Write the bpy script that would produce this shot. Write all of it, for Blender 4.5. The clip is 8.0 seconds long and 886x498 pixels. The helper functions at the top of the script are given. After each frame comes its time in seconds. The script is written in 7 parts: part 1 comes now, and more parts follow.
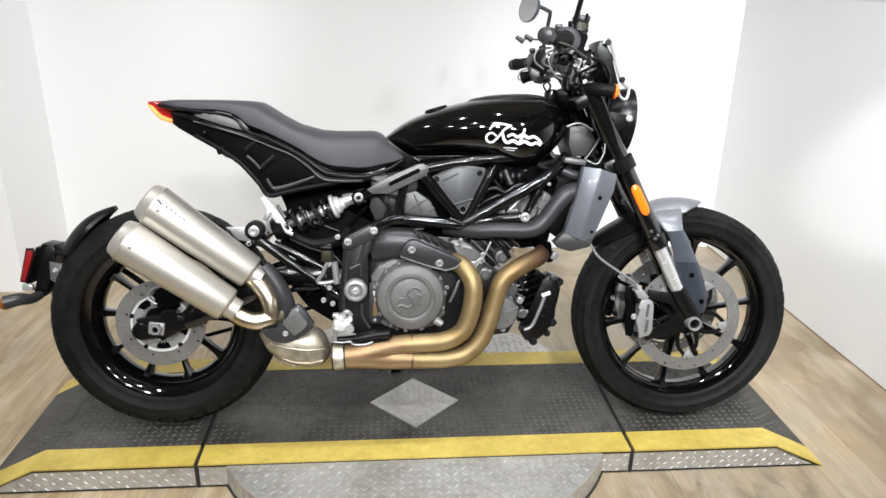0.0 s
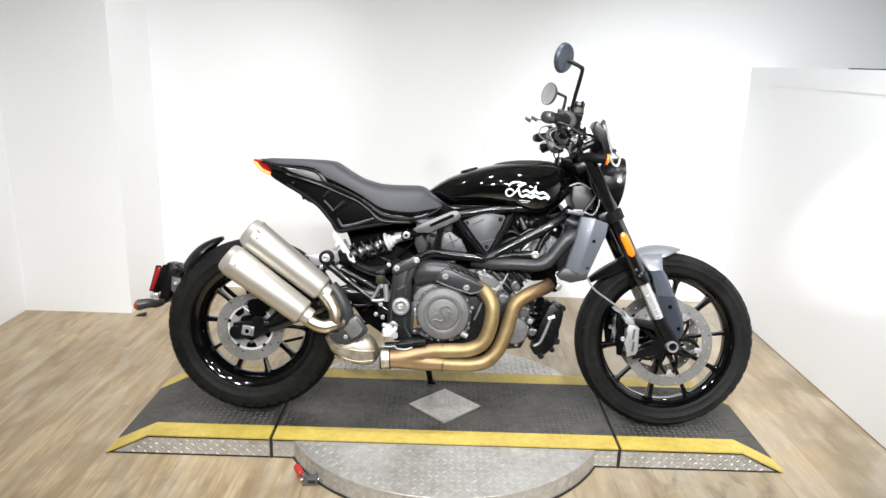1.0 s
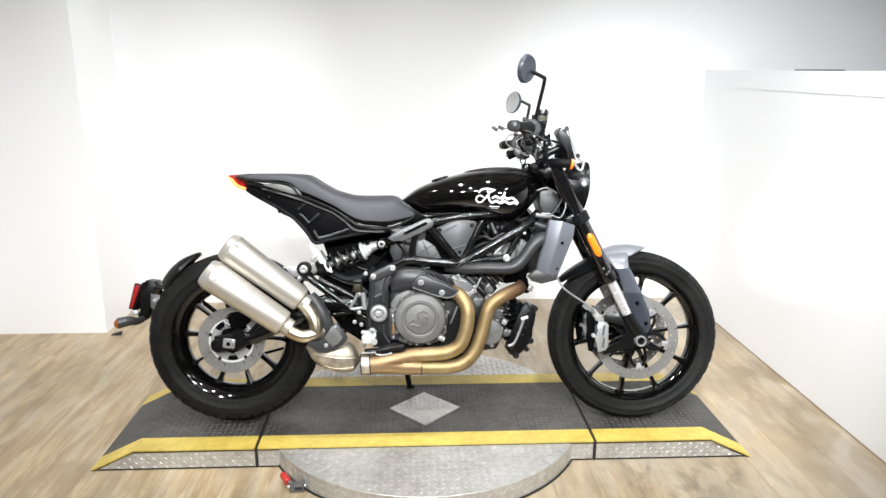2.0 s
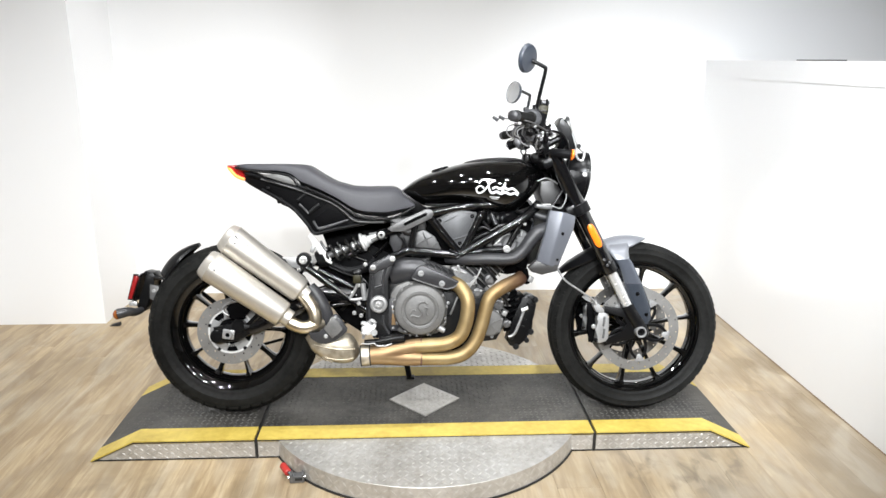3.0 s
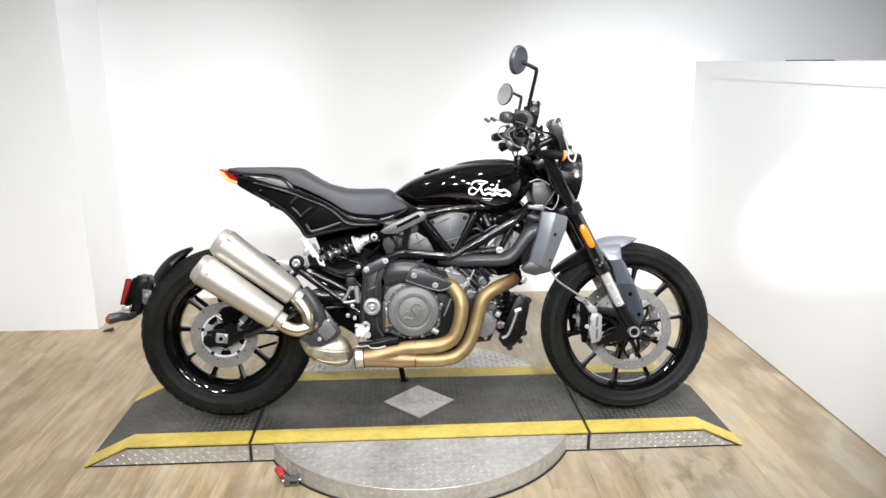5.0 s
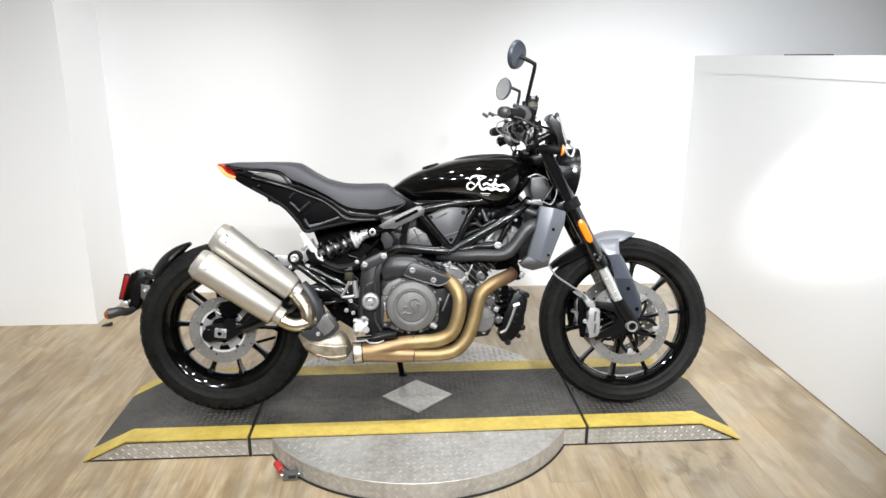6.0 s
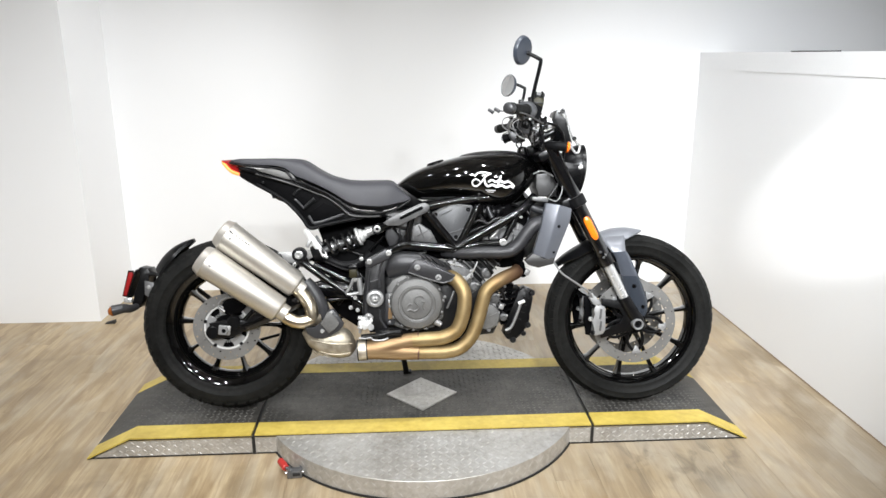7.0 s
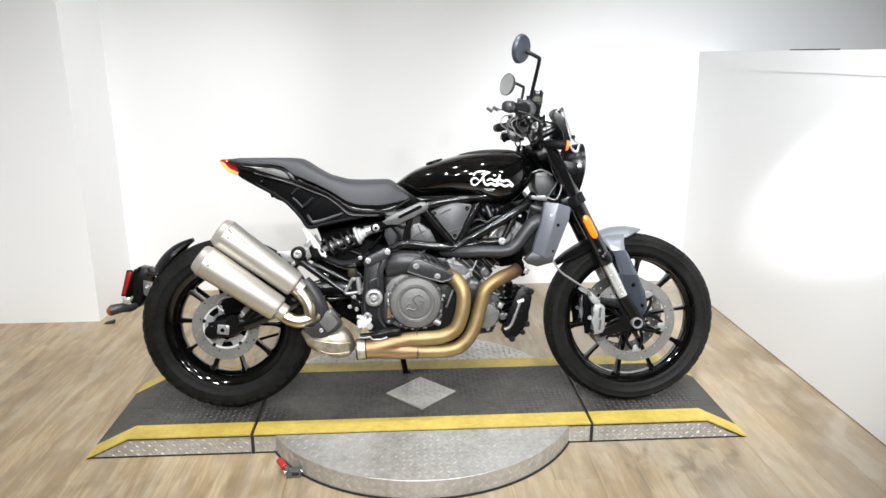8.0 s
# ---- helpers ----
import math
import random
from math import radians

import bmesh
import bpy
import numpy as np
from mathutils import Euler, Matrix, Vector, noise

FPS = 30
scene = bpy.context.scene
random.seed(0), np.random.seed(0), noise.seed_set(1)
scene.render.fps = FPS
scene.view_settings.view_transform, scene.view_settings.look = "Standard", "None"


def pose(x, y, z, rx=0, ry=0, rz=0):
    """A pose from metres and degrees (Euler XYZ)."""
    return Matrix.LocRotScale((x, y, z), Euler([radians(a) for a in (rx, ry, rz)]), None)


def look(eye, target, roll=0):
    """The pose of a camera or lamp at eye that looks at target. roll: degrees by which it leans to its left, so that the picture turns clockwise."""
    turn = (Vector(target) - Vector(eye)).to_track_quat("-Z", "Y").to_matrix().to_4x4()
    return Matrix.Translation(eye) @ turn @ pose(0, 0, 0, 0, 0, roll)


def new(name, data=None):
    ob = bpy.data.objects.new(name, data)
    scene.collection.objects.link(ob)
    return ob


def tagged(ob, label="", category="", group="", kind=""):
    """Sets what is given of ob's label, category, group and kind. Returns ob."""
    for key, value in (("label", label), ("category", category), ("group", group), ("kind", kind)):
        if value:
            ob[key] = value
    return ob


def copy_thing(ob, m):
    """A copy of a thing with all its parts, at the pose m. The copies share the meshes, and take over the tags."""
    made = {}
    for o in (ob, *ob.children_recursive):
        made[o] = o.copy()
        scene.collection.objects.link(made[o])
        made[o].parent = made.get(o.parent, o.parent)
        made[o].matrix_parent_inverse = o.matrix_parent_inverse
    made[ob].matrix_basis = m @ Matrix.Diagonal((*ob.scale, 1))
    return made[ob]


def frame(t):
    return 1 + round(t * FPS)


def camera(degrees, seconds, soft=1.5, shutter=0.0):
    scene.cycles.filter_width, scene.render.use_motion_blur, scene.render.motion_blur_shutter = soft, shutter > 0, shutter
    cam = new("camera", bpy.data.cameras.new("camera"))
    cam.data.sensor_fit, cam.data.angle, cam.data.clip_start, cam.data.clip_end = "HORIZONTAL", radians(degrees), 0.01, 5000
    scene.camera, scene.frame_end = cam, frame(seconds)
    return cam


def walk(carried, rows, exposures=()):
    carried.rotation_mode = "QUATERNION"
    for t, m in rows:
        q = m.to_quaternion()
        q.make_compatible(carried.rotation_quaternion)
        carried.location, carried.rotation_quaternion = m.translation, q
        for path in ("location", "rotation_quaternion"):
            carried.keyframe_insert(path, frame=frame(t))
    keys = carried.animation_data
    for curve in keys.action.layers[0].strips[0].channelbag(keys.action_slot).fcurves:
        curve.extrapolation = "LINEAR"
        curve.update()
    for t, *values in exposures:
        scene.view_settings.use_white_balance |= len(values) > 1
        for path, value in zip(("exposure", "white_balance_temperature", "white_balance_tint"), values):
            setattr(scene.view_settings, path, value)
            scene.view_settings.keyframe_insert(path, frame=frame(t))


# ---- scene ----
cam = camera(64.2, 8.0)
PATH = [
    (0, (-0.055, -1.965, 1.333), (0.102, -0.098, 0.634), 1.1),
    (0.1, (-0.056, -2.04, 1.346), (0.098, -0.162, 0.676), 0.7),
    (0.2, (-0.066, -2.11, 1.356), (0.067, -0.216, 0.728), 0.7),
    (0.3, (-0.065, -2.174, 1.373), (0.074, -0.267, 0.787), 1.3),
    (0.4, (-0.071, -2.233, 1.376), (0.053, -0.325, 0.791), 0.8),
    (0.5, (-0.077, -2.289, 1.394), (0.032, -0.37, 0.843), 0.5),
    (0.6, (-0.065, -2.344, 1.4), (0.021, -0.416, 0.876), 1.0),
    (0.7, (-0.05, -2.394, 1.396), (0.015, -0.464, 0.873), 1.2),
    (0.8, (-0.03, -2.439, 1.398), (0.002, -0.508, 0.876), 1.0),
    (0.9, (-0.016, -2.493, 1.398), (-0.004, -0.565, 0.866), 1.1),
    (1, (-0.005, -2.538, 1.392), (-0.001, -0.606, 0.875), 1.8),
    (1.1, (0.008, -2.563, 1.403), (0.01, -0.636, 0.868), 1.9),
    (1.2, (0.018, -2.587, 1.403), (0.019, -0.668, 0.842), 1.3),
    (1.3, (0.021, -2.604, 1.401), (0.044, -0.675, 0.876), 0.9),
    (1.4, (0.021, -2.613, 1.409), (0.039, -0.68, 0.895), 0.5),
    (1.5, (0.019, -2.623, 1.414), (0.046, -0.69, 0.9), 0.7),
    (1.7, (-0.002, -2.621, 1.415), (0.034, -0.684, 0.918), 0.3),
    (2, (-0.026, -2.618, 1.411), (0.066, -0.683, 0.915), 0.2),
    (2.2, (-0.026, -2.613, 1.41), (0.075, -0.681, 0.904), 0.6),
    (3.3, (-0.034, -2.605, 1.405), (0.06, -0.677, 0.884), 0.2),
    (3.5, (-0.036, -2.6, 1.402), (0.057, -0.669, 0.888), 0.3),
    (4, (-0.036, -2.604, 1.4), (0.063, -0.673, 0.889), 0.2),
    (4.5, (-0.025, -2.607, 1.404), (0.081, -0.678, 0.887), -0.1),
    (4.7, (-0.029, -2.611, 1.403), (0.083, -0.681, 0.892), -0.1),
    (5.8, (-0.029, -2.617, 1.405), (0.087, -0.689, 0.885), -0.1),
    (6, (-0.027, -2.616, 1.407), (0.09, -0.69, 0.879), -0.1),
    (6.2, (-0.033, -2.614, 1.4), (0.081, -0.688, 0.873), -0.2),
    (6.5, (-0.039, -2.616, 1.389), (0.072, -0.688, 0.868), -0.1),
    (7, (-0.034, -2.605, 1.396), (0.075, -0.68, 0.866), -0.1),
    (7.5, (-0.029, -2.604, 1.391), (0.079, -0.677, 0.866), -0.1),
    (8, (-0.03, -2.604, 1.39), (0.079, -0.678, 0.861), -0.2),
]
EXPOSURES = [(0, -0.15), (0.5, -0.08), (1.0, 0.06), (1.5, 0.17), (2.0, 0.2), (3.5, 0.22), (4.0, 0.24), (4.5, 0.16), (6.0, 0.0), (6.5, -0.03), (7.0, -0.04), (8.0, -0.02)]
walk(cam, [(t, look(eye, target, roll)) for t, eye, target, roll in PATH], EXPOSURES)

# ---------------------------------------------------------------- light
world = bpy.data.worlds.new("room_air")
scene.world = world
world.use_nodes = True
world.node_tree.nodes["Background"].inputs[0].default_value = (1.0, 0.97, 0.94, 1)
world.node_tree.nodes["Background"].inputs[1].default_value = 0.05


# three rows of small ceiling spots, turned to the stand; three added lamps light the walls
SPOTS = [(x, y) for y in (-0.35, -2.2, -4.2) for x in (-1.25, -0.40, 0.45, 1.30)]
AIMS = {-0.35: (0.10, 0.0, 58, 72), -2.2: (0.50, 0.0, 108, 78), -4.2: (0.9, 0.22, 222, 52)}


def spot_lamp(name, eye, target, power, cone, soft, colour, radius):
    data = bpy.data.lights.new(name, "SPOT")
    data.energy, data.spot_size, data.spot_blend, data.color, data.shadow_soft_size = power, radians(cone), soft, colour, radius
    ob = new(name, data)
    ob.matrix_world = look(eye, target)
    return ob


for sx, sy in SPOTS:
    ty, tz, watts, cone = AIMS[sy]
    spot_lamp("ceiling_spot_light", (sx, sy, 2.80), (sx * 0.8, ty, tz), watts, cone, 1.0, (0.965, 0.985, 1.0), 0.09 if sy < -4 else 0.04)
# added fill lamp without a known source, brightens the low wall
spot_lamp("added_wall_light", (0.35, -2.3, 2.75), (1.72, 0.58, 0.88), 700, 56, 1.0, (0.91, 0.95, 1.0), 0.12)
# unseen lamp that makes the bright patch on the low wall
spot_lamp("added_wall_light", (0.30, -3.6, 2.45), (1.72, -0.12, 0.92), 900, 9.5, 0.35, (0.95, 0.97, 1.0), 0.05)
# added fill lamp that evens out the left return and panel
spot_lamp("added_wall_light", (1.30, -0.62, 2.75), (-1.78, 1.27, 0.92), 400, 41, 1.0, (0.95, 0.97, 1.0), 0.05)

# ---------------------------------------------------------------- materials
def material(name, colour, rough=0.5, metal=0.0, other=None, grain=60.0, stains=4.0, bump=0.0, vary=0.08, coat=0.0, stretch=(1, 1, 1), spread=0.5, piece=0.0, spec=0.5):
    """Two scales of noise mix two colours and vary the gloss; fine relief from the small one."""
    m = bpy.data.materials.new(name)
    m.use_nodes = True
    n, l = m.node_tree.nodes, m.node_tree.links
    b = n["Principled BSDF"]
    co = n.new("ShaderNodeTexCoord")
    mp = n.new("ShaderNodeMapping")
    mp.inputs["Scale"].default_value = stretch
    l.new(co.outputs["Object"], mp.inputs[0])
    if piece:
        who, far = n.new("ShaderNodeObjectInfo"), n.new("ShaderNodeMath")
        far.operation = "MULTIPLY"
        far.inputs[1].default_value = 61.0
        l.new(who.outputs["Random"], far.inputs[0])
        l.new(far.outputs[0], mp.inputs["Location"])
    fine, broad = n.new("ShaderNodeTexNoise"), n.new("ShaderNodeTexNoise")
    fine.inputs["Scale"].default_value, broad.inputs["Scale"].default_value = grain, stains
    fine.inputs["Detail"].default_value, broad.inputs["Detail"].default_value = 5, 4
    l.new(mp.outputs[0], fine.inputs["Vector"])
    l.new(mp.outputs[0], broad.inputs["Vector"])
    both = n.new("ShaderNodeMath")
    both.operation = "MULTIPLY_ADD"
    both.inputs[1].default_value = 0.45
    l.new(fine.outputs["Fac"], both.inputs[0])
    half = n.new("ShaderNodeMath")
    half.operation = "MULTIPLY"
    half.inputs[1].default_value = 0.55
    l.new(broad.outputs["Fac"], half.inputs[0])
    l.new(half.outputs[0], both.inputs[2])
    ramp = n.new("ShaderNodeMapRange")
    ramp.inputs["From Min"].default_value, ramp.inputs["From Max"].default_value = 0.5 - spread / 2, 0.5 + spread / 2
    l.new(both.outputs[0], ramp.inputs["Value"])
    mix = n.new("ShaderNodeMix")
    mix.data_type = "RGBA"
    other = other or tuple(min(1, c * (1 + 2 * vary)) for c in colour)
    mix.inputs["A"].default_value, mix.inputs["B"].default_value = (*colour, 1), (*other, 1)
    l.new(ramp.outputs[0], mix.inputs["Factor"])
    last = mix.outputs["Result"]
    if piece:
        info, hue = n.new("ShaderNodeObjectInfo"), n.new("ShaderNodeHueSaturation")
        val = n.new("ShaderNodeMapRange")
        val.inputs["To Min"].default_value, val.inputs["To Max"].default_value = 1 - piece, 1 + piece
        l.new(info.outputs["Random"], val.inputs["Value"])
        l.new(val.outputs[0], hue.inputs["Value"])
        l.new(last, hue.inputs["Color"])
        last = hue.outputs["Color"]
    l.new(last, b.inputs["Base Color"])
    gloss = n.new("ShaderNodeMapRange")
    gloss.inputs["To Min"].default_value, gloss.inputs["To Max"].default_value = max(0.02, rough * 0.82), min(1, rough * 1.2)
    l.new(both.outputs[0], gloss.inputs["Value"])
    l.new(gloss.outputs[0], b.inputs["Roughness"])
    b.inputs["Metallic"].default_value = metal
    b.inputs["Coat Weight"].default_value = coat
    b.inputs["Specular IOR Level"].default_value = spec
    b.inputs["Coat Roughness"].default_value = 0.03
    if bump:
        bp = n.new("ShaderNodeBump")
        bp.inputs["Strength"].default_value, bp.inputs["Distance"].default_value = 1.0, bump
        l.new(fine.outputs["Fac"], bp.inputs["Height"])
        l.new(bp.outputs[0], b.inputs["Normal"])
    return m


WALL = material("white_wall_paint", (0.79, 0.79, 0.79), 0.5, other=(0.83, 0.83, 0.825), grain=220, stains=1.2, bump=0.0004)
LEDGE = material("white_trim_paint", (0.78, 0.78, 0.78), 0.4, other=(0.82, 0.82, 0.82), grain=90, bump=0.0002)
CEIL = material("ceiling_paint", (0.50, 0.475, 0.455), 0.8, other=(0.54, 0.515, 0.495), grain=150, bump=0.0005)
FARWALL = material("grey_far_paint", (0.47, 0.445, 0.415), 0.7, other=(0.52, 0.495, 0.465), grain=120, stains=1.0)
SUBFLOOR = material("dark_floor_joint", (0.20, 0.14, 0.085), 0.7)
STEEL = material("tread_plate_steel", (0.33, 0.31, 0.278), 0.38, 0.5, other=(0.60, 0.59, 0.57), grain=50, stains=5, bump=0.0002, spread=0.36)
WORNSTEEL = material("rubbed_tread_lugs", (0.38, 0.36, 0.325), 0.38, 0.5, other=(0.66, 0.65, 0.625), grain=50, stains=5, spread=0.34)
WORNGRIP = material("rubbed_grip_lugs", (0.034, 0.033, 0.030), 0.42, other=(0.165, 0.158, 0.146), grain=18, stains=3, spread=0.36, spec=0.4)
GRIP = material("black_grip_coating", (0.016, 0.0155, 0.0142), 0.50, other=(0.088, 0.083, 0.075), grain=30, stains=5, bump=0.0005, spread=0.38, spec=0.3)
YELLOW = material("yellow_safety_paint", (0.40, 0.28, 0.046), 0.5, other=(0.66, 0.515, 0.12), grain=45, stains=9, bump=0.0003, spread=0.44)
DARKEDGE = material("near_black_edge", (0.012, 0.012, 0.012), 0.6)
RED = material("red_rubber_grip", (0.40, 0.03, 0.025), 0.45)
GLOSS = material("gloss_black_paint", (0.0015, 0.0015, 0.0015), 0.06, other=(0.0025, 0.0025, 0.0025), grain=400, coat=0.5, spec=0.35)
FRAME = material("frame_black_enamel", (0.0025, 0.0025, 0.0028), 0.17, other=(0.004, 0.004, 0.0045), grain=34, coat=0.3, spec=0.4, bump=0.0022)
FORK = material("fork_gloss_enamel", (0.0025, 0.0025, 0.0028), 0.10, other=(0.004, 0.004, 0.0045), grain=160, coat=0.9, spec=0.5)
SATIN = material("satin_black_plastic", (0.0022, 0.0022, 0.0025), 0.30, other=(0.0055, 0.0055, 0.006), grain=200, bump=0.0003, spec=0.26)
MATTE = material("matte_black_plastic", (0.0025, 0.0025, 0.0028), 0.40, other=(0.007, 0.007, 0.0077), grain=250, bump=0.0004, spec=0.10)
VINYL = material("dark_grey_seat_vinyl", (0.046, 0.046, 0.052), 0.46, other=(0.066, 0.066, 0.074), grain=500, stains=7, bump=0.0006, spec=0.35, spread=0.4)
RUBBER = material("tyre_rubber", (0.0046, 0.0047, 0.0045), 0.52, other=(0.0150, 0.0150, 0.0143), grain=60, stains=8, bump=0.0006, spec=0.09, spread=0.36)
TITAN = material("smoked_grey_paint", (0.064, 0.073, 0.092), 0.22, 0.35, other=(0.098, 0.107, 0.127), grain=300, stains=9, coat=0.25)
SHROUD = material("grey_shroud_paint", (0.092, 0.098, 0.115), 0.36, 0.2, other=(0.126, 0.133, 0.152), grain=300, stains=9, coat=0.2)
# darker copy of the stay's grey, for the dark end of its gloss
STAY = material("dark_gloss_stay_paint", (0.030, 0.036, 0.047), 0.20, 0.3, other=(0.046, 0.054, 0.068), grain=260, stains=9, coat=0.5)
FOOT = material("dark_shroud_foot_plastic", (0.024, 0.024, 0.025), 0.42, other=(0.046, 0.044, 0.042), grain=200, stains=10)
FENDER = material("light_smoked_fender_paint", (0.150, 0.156, 0.172), 0.34, 0.2, other=(0.190, 0.196, 0.212), grain=300, stains=9, coat=0.12)
PANEL = material("grey_side_panel", (0.029, 0.029, 0.031), 0.36, 0.15, other=(0.046, 0.046, 0.049), grain=260, stains=12, bump=0.0003)
FRAMEPLATE = material("light_grey_frame_panel", (0.060, 0.062, 0.066), 0.38, 0.2, other=(0.092, 0.094, 0.099), grain=220, stains=12, bump=0.0004)
ENGINE = material("grey_engine_paint", (0.100, 0.099, 0.096), 0.46, 0.15, other=(0.162, 0.160, 0.156), grain=150, stains=18, bump=0.0008, spread=0.4)
CAST = material("light_cast_alloy", (0.30, 0.30, 0.30), 0.40, 0.5, other=(0.40, 0.40, 0.40), grain=120, stains=12, bump=0.0005)
GREYCAST = material("grey_cast_alloy", (0.080, 0.080, 0.081), 0.42, 0.4, other=(0.165, 0.165, 0.166), grain=110, stains=18, bump=0.0006, spread=0.4)
SHIELD = material("dark_heat_shield_paint", (0.026, 0.026, 0.028), 0.34, 0.2, other=(0.047, 0.047, 0.050), grain=160, stains=14, bump=0.0003)
BLACKCASE = material("black_engine_case", (0.005, 0.005, 0.0055), 0.34, 0.1, other=(0.014, 0.014, 0.015), grain=130, stains=20, bump=0.0008, spec=0.4)
POLISH = material("straw_tinted_polished_steel", (0.58, 0.50, 0.37), 0.30, 1.0, other=(0.70, 0.63, 0.50), grain=60, stains=16)
# near-black for dark parts, and for fillers that stand in for deep shade
DEEP = material("near_black_parts_and_fillers", (0.0012, 0.0012, 0.0014), 0.5, 0.0, other=(0.004, 0.004, 0.0045), grain=90, stains=20, spec=0.03, bump=0.0005)
ALLOY = material("polished_alloy", (0.60, 0.60, 0.59), 0.26, 0.65, other=(0.76, 0.76, 0.75), grain=120, stains=20, spread=0.4)
BRUSHED = material("brushed_muffler_steel", (0.60, 0.57, 0.515), 0.45, 0.85, other=(0.72, 0.69, 0.64), grain=160, stains=6)
HEADER = material("heat_tinted_header_steel", (0.25, 0.165, 0.068), 0.52, 0.85, other=(0.42, 0.325, 0.175), grain=22, stains=7, spread=0.35)
COPPER = material("browned_collector_steel", (0.20, 0.108, 0.055), 0.50, 0.8, other=(0.44, 0.32, 0.175), grain=30, stains=13, spread=0.42, stretch=(0.35, 1, 2.4))
WELD = material("burnt_weld_steel", (0.09, 0.045, 0.038), 0.45, 0.7, other=(0.19, 0.11, 0.085), grain=90, stains=30)
CATBOX = material("stained_converter_steel", (0.26, 0.215, 0.150), 0.46, 0.85, other=(0.66, 0.61, 0.51), grain=38, stains=14, spread=0.34, bump=0.0010)
BRIGHTCAST = material("bright_bare_casting", (0.55, 0.55, 0.54), 0.36, 0.2, other=(0.78, 0.78, 0.77), grain=90, stains=25, bump=0.0008)
DISC = material("ground_brake_steel", (0.20, 0.195, 0.187), 0.40, 0.6, other=(0.29, 0.285, 0.275), grain=250, stains=20)
WHITE = material("white_enamel", (0.78, 0.78, 0.77), 0.35)
AMBER = material("amber_lens", (0.80, 0.155, 0.008), 0.2, other=(0.88, 0.20, 0.012), grain=300, coat=0.5)
SMOKEAMBER = material("smoked_amber_lens", (0.22, 0.055, 0.008), 0.2, other=(0.30, 0.085, 0.014), grain=300, coat=0.5)
REDLENS = material("red_lens", (0.24, 0.012, 0.013), 0.18, other=(0.31, 0.016, 0.016), grain=300, coat=0.5)
GLASS = material("dark_headlamp_glass", (0.010, 0.012, 0.017), 0.12, coat=1.0)
SHELL = material("blue_grey_mirror_shell", (0.026, 0.032, 0.045), 0.36, other=(0.038, 0.046, 0.062), grain=200, coat=0.15)
MIRROR = material("mirror_silver", (0.86, 0.87, 0.88), 0.03, 1.0, other=(0.88, 0.88, 0.89))
SPRING = material("black_spring_steel", (0.012, 0.012, 0.012), 0.2, coat=0.6, spec=0.4)
FLUID = material("amber_brake_fluid_pot", (0.022, 0.020, 0.011), 0.42, other=(0.046, 0.041, 0.022), grain=60, spec=0.16)
BRAID = material("steel_braided_hose", (0.28, 0.28, 0.28), 0.4, 0.6, grain=900, bump=0.0003)
HOSE = material("grey_coolant_hose", (0.020, 0.020, 0.022), 0.40, other=(0.034, 0.034, 0.037), grain=160, stains=12, spec=0.4, bump=0.0003)


def heat_tint(name, base, x0, x1):
    """The header steel, browning along the pipe from x0 to x1."""
    m = base.copy()
    m.name = name
    n, l = m.node_tree.nodes, m.node_tree.links
    b = n["Principled BSDF"]
    was = b.inputs["Base Color"].links[0].from_socket
    co, sep, rg, mix = n.new("ShaderNodeTexCoord"), n.new("ShaderNodeSeparateXYZ"), n.new("ShaderNodeMapRange"), n.new("ShaderNodeMix")
    l.new(co.outputs["Object"], sep.inputs[0])
    rg.inputs["From Min"].default_value, rg.inputs["From Max"].default_value = x0, x1
    l.new(sep.outputs["X"], rg.inputs["Value"])
    mix.data_type = "RGBA"
    l.new(rg.outputs[0], mix.inputs["Factor"])
    l.new(was, mix.inputs["A"])
    mix.inputs["B"].default_value = (0.15, 0.075, 0.050, 1)
    l.new(mix.outputs["Result"], b.inputs["Base Color"])
    return m


BROWNED = heat_tint("browning_header_steel", HEADER, 0.190, 0.335)


